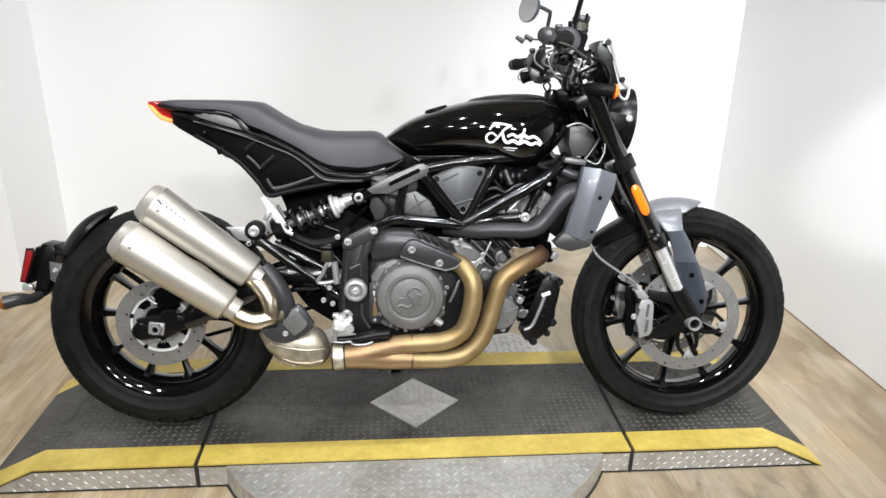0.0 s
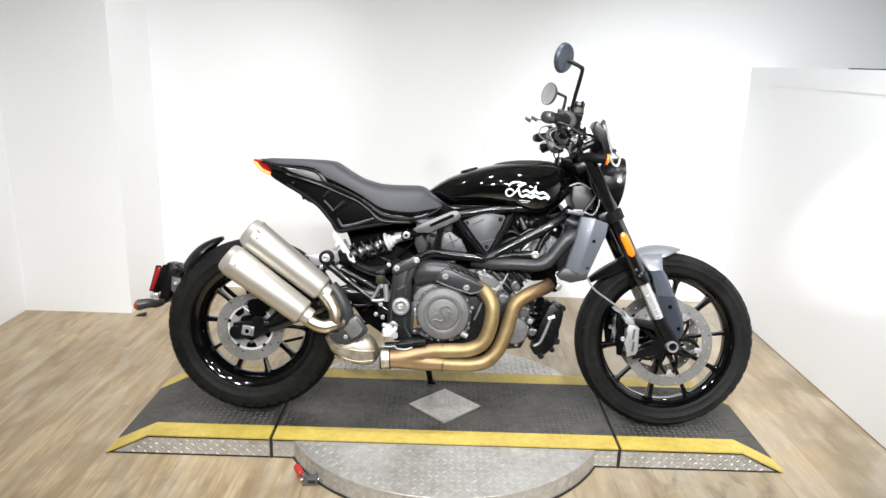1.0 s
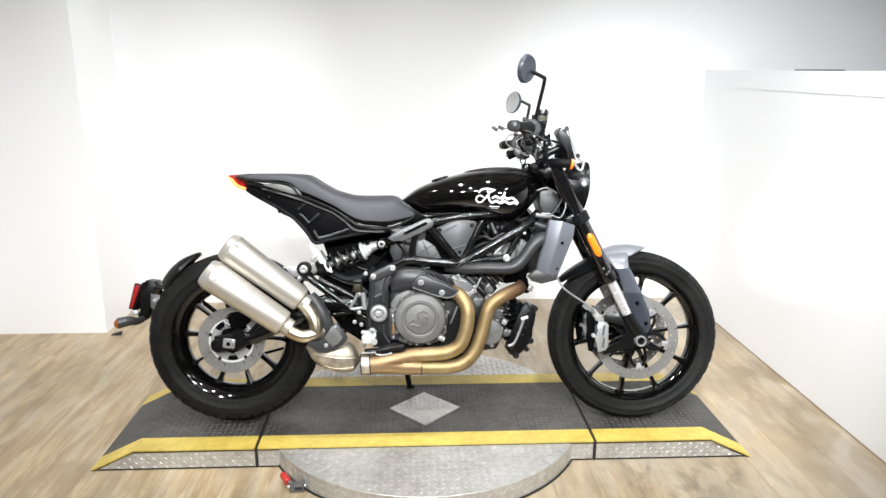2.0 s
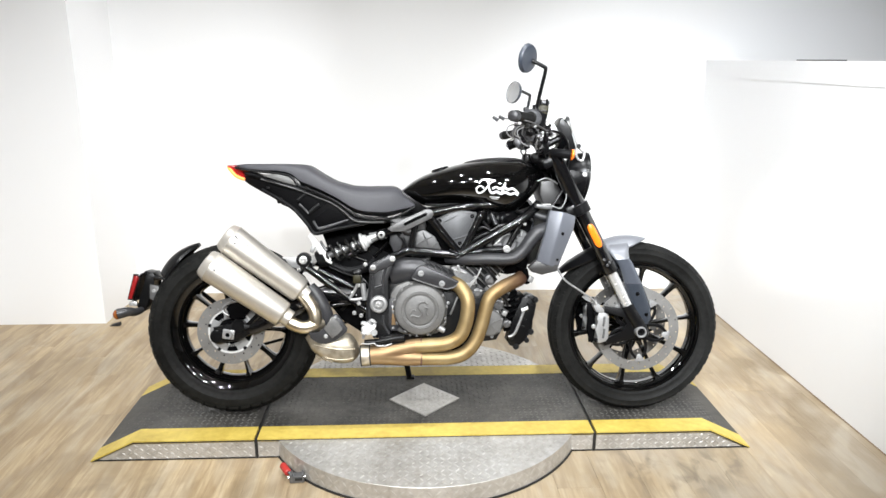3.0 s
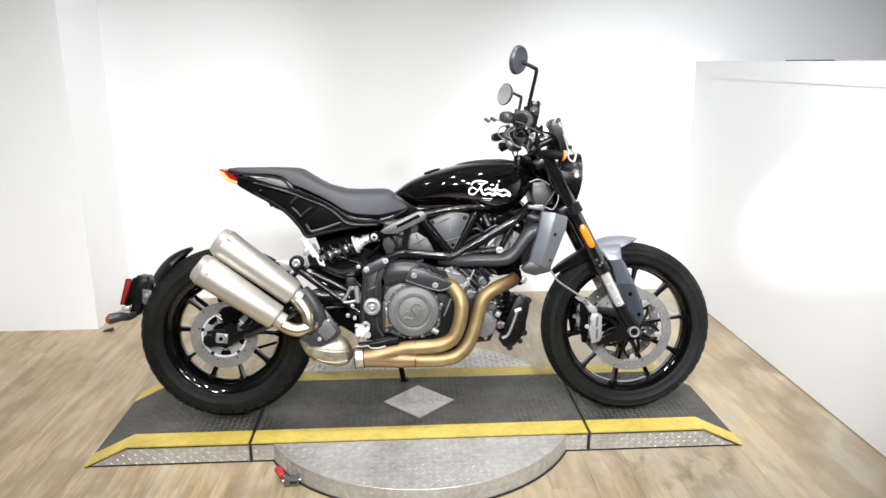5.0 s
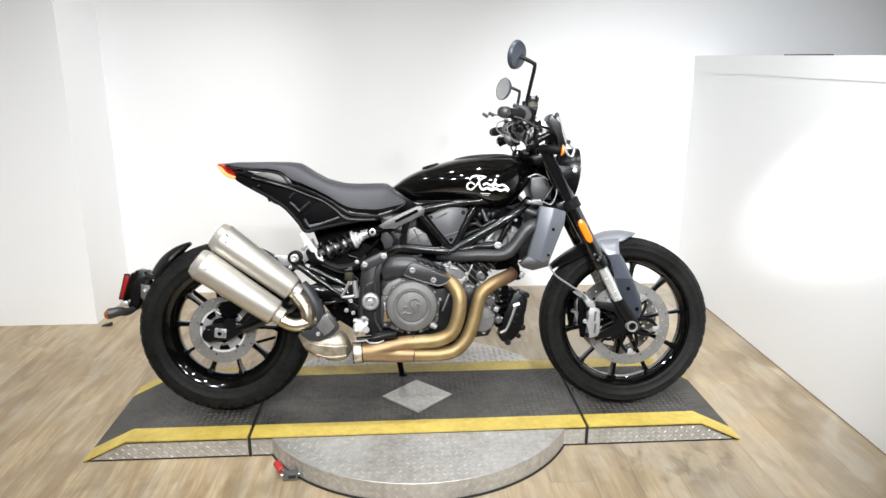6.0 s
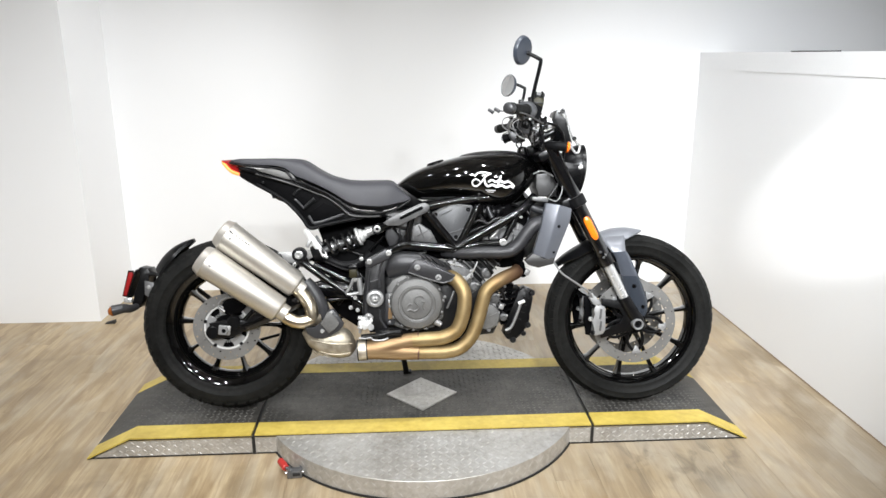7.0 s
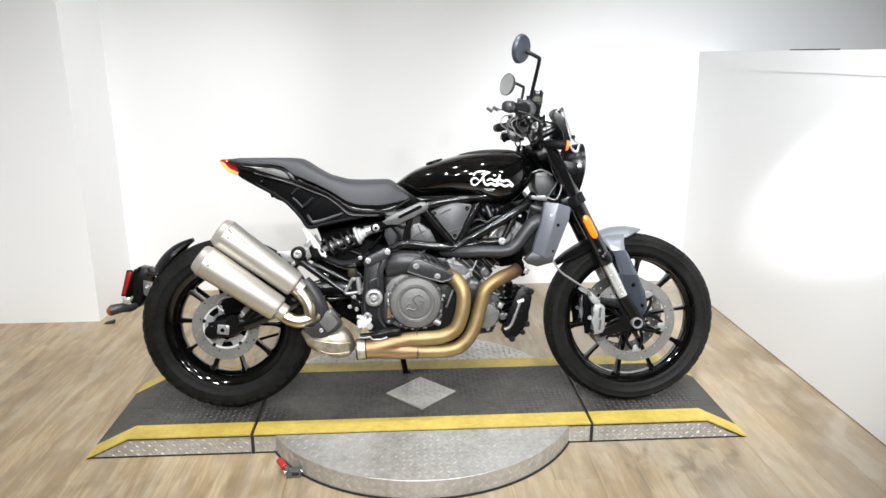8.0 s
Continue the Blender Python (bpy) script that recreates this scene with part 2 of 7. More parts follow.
def plank_material():
    """Printed oak: long fine streaks, browner patches that run on over the joints, grey scuffs."""
    m = bpy.data.materials.new("oak_vinyl_plank")
    m.use_nodes = True
    n, l = m.node_tree.nodes, m.node_tree.links
    b = n["Principled BSDF"]
    co, info = n.new("ShaderNodeTexCoord"), n.new("ShaderNodeObjectInfo")
    place = n.new("ShaderNodeVectorMath")
    l.new(co.outputs["Object"], place.inputs[0])
    l.new(info.outputs["Location"], place.inputs[1])

    def streak(scale, detail, low, high, jump=0.0):
        mp, nz, rg = n.new("ShaderNodeMapping"), n.new("ShaderNodeTexNoise"), n.new("ShaderNodeMapRange")
        mp.inputs["Scale"].default_value = scale
        l.new(place.outputs[0], mp.inputs[0])
        if jump:
            far = n.new("ShaderNodeMath")
            far.operation = "MULTIPLY"
            far.inputs[1].default_value = jump
            l.new(info.outputs["Random"], far.inputs[0])
            l.new(far.outputs[0], mp.inputs["Location"])
        nz.inputs["Scale"].default_value, nz.inputs["Detail"].default_value, nz.inputs["Distortion"].default_value = 1.0, detail, 0.6
        l.new(mp.outputs[0], nz.inputs["Vector"])
        rg.inputs["From Min"].default_value, rg.inputs["From Max"].default_value = low, high
        l.new(nz.outputs["Fac"], rg.inputs["Value"])
        return rg.outputs[0]

    def blend(fac, a, colour):
        mix = n.new("ShaderNodeMix")
        mix.data_type = "RGBA"
        l.new(fac, mix.inputs["Factor"])
        if isinstance(a, tuple):
            mix.inputs["A"].default_value = (*a, 1)
        else:
            l.new(a, mix.inputs["A"])
        mix.inputs["B"].default_value = (*colour, 1)
        return mix.outputs["Result"]

    def soft(fac, amount):
        mu = n.new("ShaderNodeMath")
        mu.operation = "MULTIPLY"
        mu.inputs[1].default_value = amount
        l.new(fac, mu.inputs[0])
        return mu.outputs[0]

    fine = streak((90, 5, 1), 6, 0.36, 0.64, 23.0)
    c = blend(fine, (0.345, 0.250, 0.142), (0.490, 0.382, 0.234))
    c = blend(soft(streak((17, 3.2, 1), 5, 0.49, 0.61, 9.0), 0.55), c, (0.235, 0.160, 0.082))
    c = blend(soft(streak((10, 2.4, 1), 5, 0.49, 0.63, 0.0), 0.45), c, (0.52, 0.455, 0.345))
    c = blend(soft(streak((3.6, 2.2, 1), 8, 0.52, 0.70), 0.45), c, (0.205, 0.140, 0.076))
    c = blend(soft(streak((34, 1.6, 1), 6, 0.50, 0.62, 17.0), 0.26), c, (0.215, 0.138, 0.070))
    # greyer clouds that thicken towards the low wall
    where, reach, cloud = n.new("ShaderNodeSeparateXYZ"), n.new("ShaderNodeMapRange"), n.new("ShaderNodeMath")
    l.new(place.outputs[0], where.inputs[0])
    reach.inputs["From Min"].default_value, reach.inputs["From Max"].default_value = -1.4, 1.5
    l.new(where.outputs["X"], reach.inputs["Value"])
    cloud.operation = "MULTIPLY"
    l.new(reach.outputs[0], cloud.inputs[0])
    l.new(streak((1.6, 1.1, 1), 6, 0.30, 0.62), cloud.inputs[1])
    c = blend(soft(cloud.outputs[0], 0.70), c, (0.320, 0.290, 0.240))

    def near(x, y, rx, ry):
        """1 at a place on the floor, fading to 0 at its rim."""
        mp, ln, rg = n.new("ShaderNodeMapping"), n.new("ShaderNodeVectorMath"), n.new("ShaderNodeMapRange")
        mp.vector_type = "TEXTURE"
        mp.inputs["Location"].default_value, mp.inputs["Scale"].default_value = (x, y, 0), (rx, ry, 50)
        l.new(place.outputs[0], mp.inputs[0])
        ln.operation = "LENGTH"
        l.new(mp.outputs[0], ln.inputs[0])
        rg.inputs["From Min"].default_value, rg.inputs["From Max"].default_value = 1.0, 0.35
        l.new(ln.outputs["Value"], rg.inputs["Value"])
        return rg.outputs[0]

    def both(a, d):
        mu = n.new("ShaderNodeMath")
        mu.operation = "MULTIPLY"
        l.new(a, mu.inputs[0])
        l.new(d, mu.inputs[1])
        return mu.outputs[0]

    c = blend(soft(streak((4.6, 3.4, 1), 9, 0.50, 0.64), 0.42), c, (0.335, 0.245, 0.135))
    # tyre scuffs before the ramp, trodden brown dirt along the foot of the low wall, a stain beside the turntable
    c = blend(soft(both(near(0.96, -0.42, 0.40, 0.24), streak((15, 8, 1), 9, 0.48, 0.64)), 0.62), c, (0.110, 0.088, 0.060))
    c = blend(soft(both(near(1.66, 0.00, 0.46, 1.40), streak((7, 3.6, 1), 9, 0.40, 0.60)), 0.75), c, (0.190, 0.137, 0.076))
    c = blend(soft(both(near(-0.80, -0.50, 0.75, 0.40), streak((7, 5, 1), 9, 0.48, 0.66)), 0.45), c, (0.150, 0.115, 0.072))
    hue, val = n.new("ShaderNodeHueSaturation"), n.new("ShaderNodeMapRange")
    val.inputs["To Min"].default_value, val.inputs["To Max"].default_value = 0.92, 1.06
    l.new(info.outputs["Random"], val.inputs["Value"])
    l.new(val.outputs[0], hue.inputs["Value"])
    l.new(c, hue.inputs["Color"])
    l.new(hue.outputs["Color"], b.inputs["Base Color"])
    gloss = n.new("ShaderNodeMapRange")
    gloss.inputs["To Min"].default_value, gloss.inputs["To Max"].default_value = 0.30, 0.50
    l.new(fine, gloss.inputs["Value"])
    l.new(gloss.outputs[0], b.inputs["Roughness"])
    bp = n.new("ShaderNodeBump")
    bp.inputs["Strength"].default_value, bp.inputs["Distance"].default_value = 1.0, 0.0004
    l.new(fine, bp.inputs["Height"])
    l.new(bp.outputs[0], b.inputs["Normal"])
    return m


PLANK = plank_material()


def glow_material(name, colour, strength):
    m = bpy.data.materials.new(name)
    m.use_nodes = True
    b = m.node_tree.nodes["Principled BSDF"]
    b.inputs["Base Color"].default_value = (*colour, 1)
    b.inputs["Emission Color"].default_value = (*colour, 1)
    b.inputs["Emission Strength"].default_value = strength
    return m


TAILGLOW = glow_material("lit_tail_lamp", (1.0, 0.22, 0.05), 1.6)


# ---------------------------------------------------------------- mesh helpers
def part(name, bm, mat, parent=None, label="", sharp=38, kind=""):
    me = bpy.data.meshes.new(name)
    bmesh.ops.recalc_face_normals(bm, faces=bm.faces[:])
    bm.to_mesh(me)
    bm.free()
    me.materials.append(mat)
    me.polygons.foreach_set("use_smooth", [True] * len(me.polygons))
    me.set_sharp_from_angle(angle=radians(sharp))
    ob = new(name, me)
    ob.parent = parent
    return tagged(ob, label, kind=kind)


def thing(name, m, label, category, group="", kind=""):
    ob = new(name)
    ob.matrix_world = m
    ob.empty_display_size = 0.1
    return tagged(ob, label, category, group, kind)


def box(cx, cy, cz, sx, sy, sz, bev=0.0, turn=None, bm=None):
    bm = bm or bmesh.new()
    made = bmesh.ops.create_cube(bm, size=1.0)["verts"]
    bmesh.ops.scale(bm, vec=(sx, sy, sz), verts=made)
    if bev:
        edges = list({e for v in made for e in v.link_edges})
        made = list({v for f in bmesh.ops.bevel(bm, geom=edges, offset=bev, segments=2, affect="EDGES", profile=0.5)["faces"] for v in f.verts} | {v for v in made if v.is_valid})
    if turn:
        bmesh.ops.rotate(bm, cent=(0, 0, 0), matrix=Euler([radians(a) for a in turn]).to_matrix(), verts=made)
    bmesh.ops.translate(bm, vec=(cx, cy, cz), verts=made)
    return bm


def prism(outline, y0, y1, bev=0.004, bm=None):
    """A plate with an outline in x and z, between two depths."""
    bm = bm or bmesh.new()
    a = [bm.verts.new((x, y0, z)) for x, z in outline]
    b = [bm.verts.new((x, y1, z)) for x, z in outline]
    bm.faces.new(a)
    bm.faces.new(b[::-1])
    n = len(a)
    for i in range(n):
        bm.faces.new((a[i], b[i], b[(i + 1) % n], a[(i + 1) % n]))
    if bev:
        rims = [e for v in a for e in v.link_edges if e.verts[0] in a and e.verts[1] in a] + [e for v in b for e in v.link_edges if e.verts[0] in b and e.verts[1] in b]
        bmesh.ops.bevel(bm, geom=list(set(rims)), offset=bev, segments=2, affect="EDGES", profile=0.5)
    return bm


def smooth_line(pts, steps=6):
    """A rounded line through the points given."""
    p = [Vector(q) for q in pts]
    if len(p) < 3 or steps < 2:
        return p
    out = []
    for i in range(len(p) - 1):
        a, b, c, d = p[max(i - 1, 0)], p[i], p[i + 1], p[min(i + 2, len(p) - 1)]
        for k in range(steps):
            t = k / steps
            out.append(0.5 * (2 * b + (c - a) * t + (2 * a - 5 * b + 4 * c - d) * t * t + (3 * b - a - 3 * c + d) * t ** 3))
    return out + [p[-1]]


def tube(pts, r, n=12, steps=6, bm=None, squash=1.0):
    """A round bar along a rounded line; r may be (start, end)."""
    bm = bm or bmesh.new()
    line = smooth_line(pts, steps)
    r0, r1 = r if isinstance(r, tuple) else (r, r)
    rings, up = [], None
    for i, p in enumerate(line):
        d = (line[min(i + 1, len(line) - 1)] - line[max(i - 1, 0)]).normalized()
        if up is None:
            up = Vector((0, 1, 0)) if abs(d.y) < 0.9 else Vector((0, 0, 1))
        u = (up - d * up.dot(d)).normalized()
        v = d.cross(u)
        up = u
        rr = r0 + (r1 - r0) * i / (len(line) - 1)
        rings.append([bm.verts.new(p + u * (rr * squash * math.cos(2 * math.pi * k / n)) + v * (rr * math.sin(2 * math.pi * k / n))) for k in range(n)])
    for a, b in zip(rings, rings[1:]):
        for k in range(n):
            bm.faces.new((a[k], a[(k + 1) % n], b[(k + 1) % n], b[k]))
    bm.faces.new(rings[0][::-1])
    bm.faces.new(rings[-1])
    return bm


def lathe(profile, m=None, n=40, closed=False, bm=None):
    """Turns (radius, height) about the y axis, then places it with m. closed: the profile is a loop."""
    bm = bm or bmesh.new()
    rings = []
    for r, h in profile:
        if r < 1e-6:
            rings.append([bm.verts.new((0, h, 0))] * n)
        else:
            rings.append([bm.verts.new((r * math.cos(2 * math.pi * k / n), h, r * math.sin(2 * math.pi * k / n))) for k in range(n)])
    pairs = list(zip(rings, rings[1:])) + ([(rings[-1], rings[0])] if closed else [])
    for a, b in pairs:
        for k in range(n):
            quad = []
            for v in (a[k], a[(k + 1) % n], b[(k + 1) % n], b[k]):
                if v not in quad:
                    quad.append(v)
            if len(quad) > 2:
                bm.faces.new(quad)
    if m is not None:
        bmesh.ops.transform(bm, matrix=m, verts=list({v for ring in rings for v in ring}))
    return bm


def blade(rows, n=14):
    """A rounded blade: each row gives its two edges in x and z, the depth of its middle and half its thickness."""
    rings = []
    for (xa, za), (xb, zb), y, half in rows:
        ring = []
        for k in range(n):
            a = 2 * math.pi * k / n
            c, sn = math.copysign(abs(math.cos(a)) ** 0.7, math.cos(a)), math.copysign(abs(math.sin(a)) ** 0.8, math.sin(a))
            f = 0.5 + 0.5 * c
            ring.append((xa + (xb - xa) * f, y + half * sn, za + (zb - za) * f))
        rings.append(ring)
    return loft(rings)


def along(a, b):
    """The pose whose y axis runs from a to b."""
    a, b = Vector(a), Vector(b)
    return Matrix.Translation(a) @ (b - a).to_track_quat("Y", "Z").to_matrix().to_4x4()


def at(x, y, z):
    return Matrix.Translation((x, y, z))


def bolt(x, y, z, r=0.008, h=0.007, mat=None, parent=None, name="bolt"):
    """A domed bolt head that faces the side of the machine (towards -y)."""
    prof = [(0, 0.0), (r * 0.40, 0.0), (r * 0.42, -h), (r * 0.60, -h), (r * 0.68, -h * 0.75), (r * 0.68, -h * 0.30), (r * 0.94, -h * 0.25), (r, 0), (r, 0.004), (0, 0.004)]
    return part(name, lathe(prof, at(x, y, z), 12), mat or ALLOY, parent, sharp=25)


def lerp(table, x):
    xs, ys = [p[0] for p in table], [p[1] for p in table]
    return float(np.interp(x, xs, ys))


def loft(rings, bm=None):
    bm = bm or bmesh.new()
    vs = [[bm.verts.new(p) for p in ring] for ring in rings]
    n = len(vs[0])
    for a, b in zip(vs, vs[1:]):
        for k in range(n):
            bm.faces.new((a[k], a[(k + 1) % n], b[(k + 1) % n], b[k]))
    bm.faces.new(vs[0][::-1])
    bm.faces.new(vs[-1])
    return bm


# ---------------------------------------------------------------- the room
def slab(name, x0, x1, y0, y1, z0, z1, mat, label, category):
    bm = box((x0 + x1) / 2, (y0 + y1) / 2, (z0 + z1) / 2, x1 - x0, y1 - y0, z1 - z0)
    return tagged(part(name, bm, mat), label, category, kind="structure")


XL, XR, YB, YP, XP = -2.27, 1.722, 1.60, 1.10, -1.69
FRONT, TOP, FAR = -5.2, 2.9, 4.6
floor = slab("floor", XL - 0.12, FAR, FRONT, YB + 0.12, -0.12, -0.008, SUBFLOOR, "light oak plank floor with scuffs and grey streaks", "floor")
# unseen ceiling, front and far walls are added; their tones set the bounce light
slab("ceiling", XL - 0.12, FAR + 0.12, FRONT - 0.12, YB + 0.12, TOP, TOP + 0.1, CEIL, "unseen painted ceiling that closes the room above the stand", "ceiling")
slab("wall_back", XP - 0.12, FAR + 0.12, YB, YB + 0.12, -0.008, TOP, WALL, "plain white painted wall behind the motorcycle", "wall")
slab("wall_left_return", XP - 0.12, XP, YP + 0.12, YB, -0.008, TOP, WALL, "short white return between two wall planes", "wall")
slab("wall_left_panel", XL, XP, YP, YP + 0.12, -0.008, TOP, WALL, "white wall panel that stands forward of the back wall", "wall")
slab("wall_left", XL - 0.12, XL, FRONT, YP + 0.12, -0.008, TOP, WALL, "plain white side wall", "wall")
slab("wall_front", XL - 0.12, FAR + 0.12, FRONT - 0.12, FRONT, -0.008, TOP, FARWALL, "unseen grey wall that closes the room behind the camera", "wall")
slab("wall_far", FAR, FAR + 0.12, FRONT, YB, -0.008, TOP, FARWALL, "unseen grey wall that closes off the neighbouring bay", "wall")
slab("wall_right_low", XR, XR + 0.12, FRONT, YB, -0.008, 1.312, WALL, "low white painted partition wall beside the stand", "wall")
slab("trim", XR - 0.0028, XR + 0.135, FRONT, YB, 1.312, 1.406, LEDGE, "white cap board on the low partition wall", "trim")

slab("baseboard", XR - 0.004, XR - 0.0005, FRONT, YB, 0.0005, 0.004, SUBFLOOR, "thin brown joint along the foot of the wall", "trim")
strip = tagged(part("cable_strip", box(XR + 0.03, 0.47, 1.4085, 0.03, 0.34, 0.005, 0.002), DARKEDGE), "flat black cable strip lying on the white cap board", "cable")

stopper = thing("door_stop", at(-1.63, 1.07, -0.004), "small dark rubber door stop on the plank floor", "door stop")
part("wedge", prism([(-0.03, 0), (0.03, 0), (0.028, 0.022), (-0.02, 0.008)], -0.015, 0.015, 0.002), DARKEDGE, stopper)

# ---------------------------------------------------------------- the stand
PX, HW, ZT = 0.03, 0.297, 0.079
KX, TX, SX = 1.055, 1.212, 0.62
stand = thing("display_platform", at(PX, 0, 0), "low black ramped platform with yellow edges and tread plate sides", "platform")


def top_z(x):
    return ZT if abs(x) <= KX else max(0.004, ZT * (TX - abs(x)) / (TX - KX))


def deck(x0, x1, y0, y1, lift, mat, name, parent, label="", depth=0.012):
    """A band of the deck that follows the ramp down to the floor."""
    cuts = sorted({x0, x1, *[k for k in (-KX, KX) if x0 < k < x1]})
    bm = bmesh.new()
    ups = [[bm.verts.new((x, y, top_z(x) + lift)) for x in cuts] for y in (y0, y1)]
    lows = [[bm.verts.new((x, y, max(0.0, top_z(x) + lift - depth))) for x in cuts] for y in (y0, y1)]
    for i in range(len(cuts) - 1):
        bm.faces.new((ups[0][i], ups[0][i + 1], ups[1][i + 1], ups[1][i]))
        bm.faces.new((lows[0][i], lows[1][i], lows[1][i + 1], lows[0][i + 1]))
        bm.faces.new((ups[0][i], lows[0][i], lows[0][i + 1], ups[0][i + 1]))
        bm.faces.new((ups[1][i], ups[1][i + 1], lows[1][i + 1], lows[1][i]))
    for i in (0, -1):
        bm.faces.new((ups[0][i], ups[1][i], lows[1][i], lows[0][i]))
    return part(name, bm, mat, parent, label)


def lug_field(places, size, height):
    """Raised tread lugs: low lozenges, laid crosswise by turns."""
    verts, faces = [], []
    for x, y, z, ang, tilt in places:
        c, s = math.cos(ang), math.sin(ang)
        k = len(verts)
        for u, v, h in ((-1, 0, 0), (0, -0.26, 0), (1, 0, 0), (0, 0.26, 0), (-0.5, 0, 1), (0.5, 0, 1)):
            dx, dy = size * (u * c - v * s), size * (u * s + v * c)
            if tilt:
                verts.append((x + dx, y - h * height, z + dy))
            else:
                verts.append((x + dx, y + dy, z + h * height))
        faces += [(k, k + 1, k + 4), (k + 1, k + 5, k + 4), (k + 1, k + 2, k + 5), (k + 2, k + 3, k + 5), (k + 3, k + 4, k + 5), (k + 3, k, k + 4)]
    me = bpy.data.meshes.new("lugs")
    me.from_pydata(verts, [], faces)
    return me


def lugs(name, places, size, height, mat, parent, label):
    me = lug_field(places, size, height)
    me.materials.append(mat)
    ob = new(name, me)
    ob.parent = parent
    return tagged(ob, label, kind="stuff")


GAP = 0.006
for x0, x1, nm in ((-TX, -SX - GAP, "ramp_section"), (-SX + GAP, SX - GAP, "centre_section"), (SX + GAP, TX, "ramp_section")):
    outline = [(x0, 0.0)] + [(x, top_z(x) - 0.014) for x in sorted({x0, x1, *[k for k in (-KX, KX) if x0 < k < x1]}) if top_z(x) > 0.015] + [(x1, 0.0)]
    body = part(nm, prism(outline, -HW + 0.004, HW - 0.004, 0), STEEL, stand, "bare tread plate core of the platform")
    deck(x0, x1, -HW + 0.088, HW - 0.088, 0.0, GRIP, "grip_surface", body, "worn black grip coating")
    deck(x0, x1, -HW, -HW + 0.088, 0.001, YELLOW, "edge_stripe", body, "scuffed yellow safety stripe")
    deck(x0, x1, HW - 0.088, HW, 0.001, YELLOW, "edge_stripe", body, "scuffed yellow safety stripe")
    deck(x0, x1, -HW - 0.0015, -HW + 0.001, -0.0045, DARKEDGE, "edge_line", body, "thin dark line under the stripe", 0.0045)
    deck(x0, x1, -HW + 0.0015, -HW + 0.004, -0.009, STEEL, "apron_lip", body, "steel lip below the stripe", 0.006)
    spots = []
    for i in range(int((x1 - x0) / 0.021)):
        for j in range(20):
            x, y = x0 + 0.013 + 0.021 * i, -0.199 + 0.021 * j
            if top_z(x) > 0.012 and x < x1 - 0.008:
                spots.append((x, y, top_z(x), radians(45 if (i + j) % 2 else -45), False))
    lugs("tread_pattern", spots, 0.0088, 0.0022, WORNGRIP, body, "small raised lozenges of the grip surface")
    spots = []
    for i in range(int((x1 - x0) / 0.0215)):
        for j in range(4):
            x, z = x0 + 0.012 + 0.0215 * i, 0.010 + 0.0165 * j
            if z < top_z(x) - 0.018:
                spots.append((x, -HW + 0.004, z, radians(35 if (i + j) % 2 else -35), True))
    lugs("apron_pattern", spots, 0.0094, 0.0020, WORNSTEEL, body, "raised lozenges of the steel apron")
    part("foot_rail", box((x0 + x1) / 2, -HW + 0.006, 0.003, x1 - x0 - 0.002, 0.006, 0.005), DARKEDGE, body, "dark joint along the floor")

# near-black fillers stand in for the shade inside the open gaps
for gx in (-SX, SX):
    part("gap_filler", box(gx, 0, (ZT - 0.008) / 2, 2 * GAP - 0.001, 2 * HW - 0.004, ZT - 0.008), DARKEDGE, stand, "near-black filler in the gap between two platform sections")

diamond = part("centre_plate", prism([(-0.141, 0), (0, -0.141), (0.141, 0), (0, 0.141)], 0, 0.006, 0.001), STEEL, stand, "square tread plate laid cornerwise")
diamond.matrix_basis = pose(-0.004, -0.018, ZT + 0.001, 90, 0, 0)
spots = [(0.0185 * i - 0.004, 0.0185 * j - 0.018, ZT + 0.007, radians(45 if (i + j) % 2 else -45), False) for i in range(-7, 8) for j in range(-7, 8) if abs(i) + abs(j) < 7]
lugs("plate_pattern", spots, 0.0078, 0.0018, WORNSTEEL, diamond, "raised lozenges of the centre plate").matrix_basis = diamond.matrix_basis.inverted()

table = thing("turntable", at(0.028, 0, 0), "round tread plate turntable under the platform", "turntable")
RD, ZD = 0.612, 0.072
part("round_plate", lathe([(0, 0.0), (RD - 0.004, 0.0), (RD, 0.004), (RD, ZD - 0.0012), (RD - 0.0012, ZD), (0, ZD)], Matrix.Rotation(radians(90), 4, "X"), 128), STEEL, table, sharp=30)
spots = []
for i in range(-25, 26):
    for j in range(-25, 26):
        x, y = 0.0245 * i, 0.0245 * j
        if x * x + y * y < (RD - 0.014) ** 2 and abs(y) > HW - 0.01:
            spots.append((x, y, ZD, radians(45 if (i + j) % 2 else -45), False))
lugs("tread_pattern", spots, 0.0102, 0.0024, WORNSTEEL, table, "raised lozenges of the turntable")
rim_v, rim_f = [], []
for i in range(132):
    for j in range(2):
        a, z = 2 * math.pi * i / 132, 0.022 + 0.027 * j
        k, s, t = len(rim_v), (1 if (i + j) % 2 else -1) * 0.011, 0.012 / RD
        for u, w, h in ((-1, -s, 0), (0.22, -s * 0.3, 0), (1, s, 0), (-0.22, s * 0.3, 0), (0, 0, 0.0018)):
            ang = a + u * t
            rim_v.append(((RD + h) * math.cos(ang), (RD + h) * math.sin(ang), z + w))
        rim_f += [(k, k + 1, k + 4), (k + 1, k + 2, k + 4), (k + 2, k + 3, k + 4), (k + 3, k, k + 4)]
me = bpy.data.meshes.new("rim_pattern")
me.from_pydata(rim_v, [], rim_f)
me.materials.append(WORNSTEEL)
ob = new("rim_pattern", me)
ob.parent = table
tagged(ob, "raised lozenges round the turntable rim", kind="stuff")
part("floor_ring", lathe([(RD - 0.01, 0), (RD + 0.004, 0), (RD + 0.004, 0.007), (RD - 0.01, 0.007)], Matrix.Rotation(radians(90), 4, "X"), 128, True), DARKEDGE, table, "dark rubber ring at the floor")

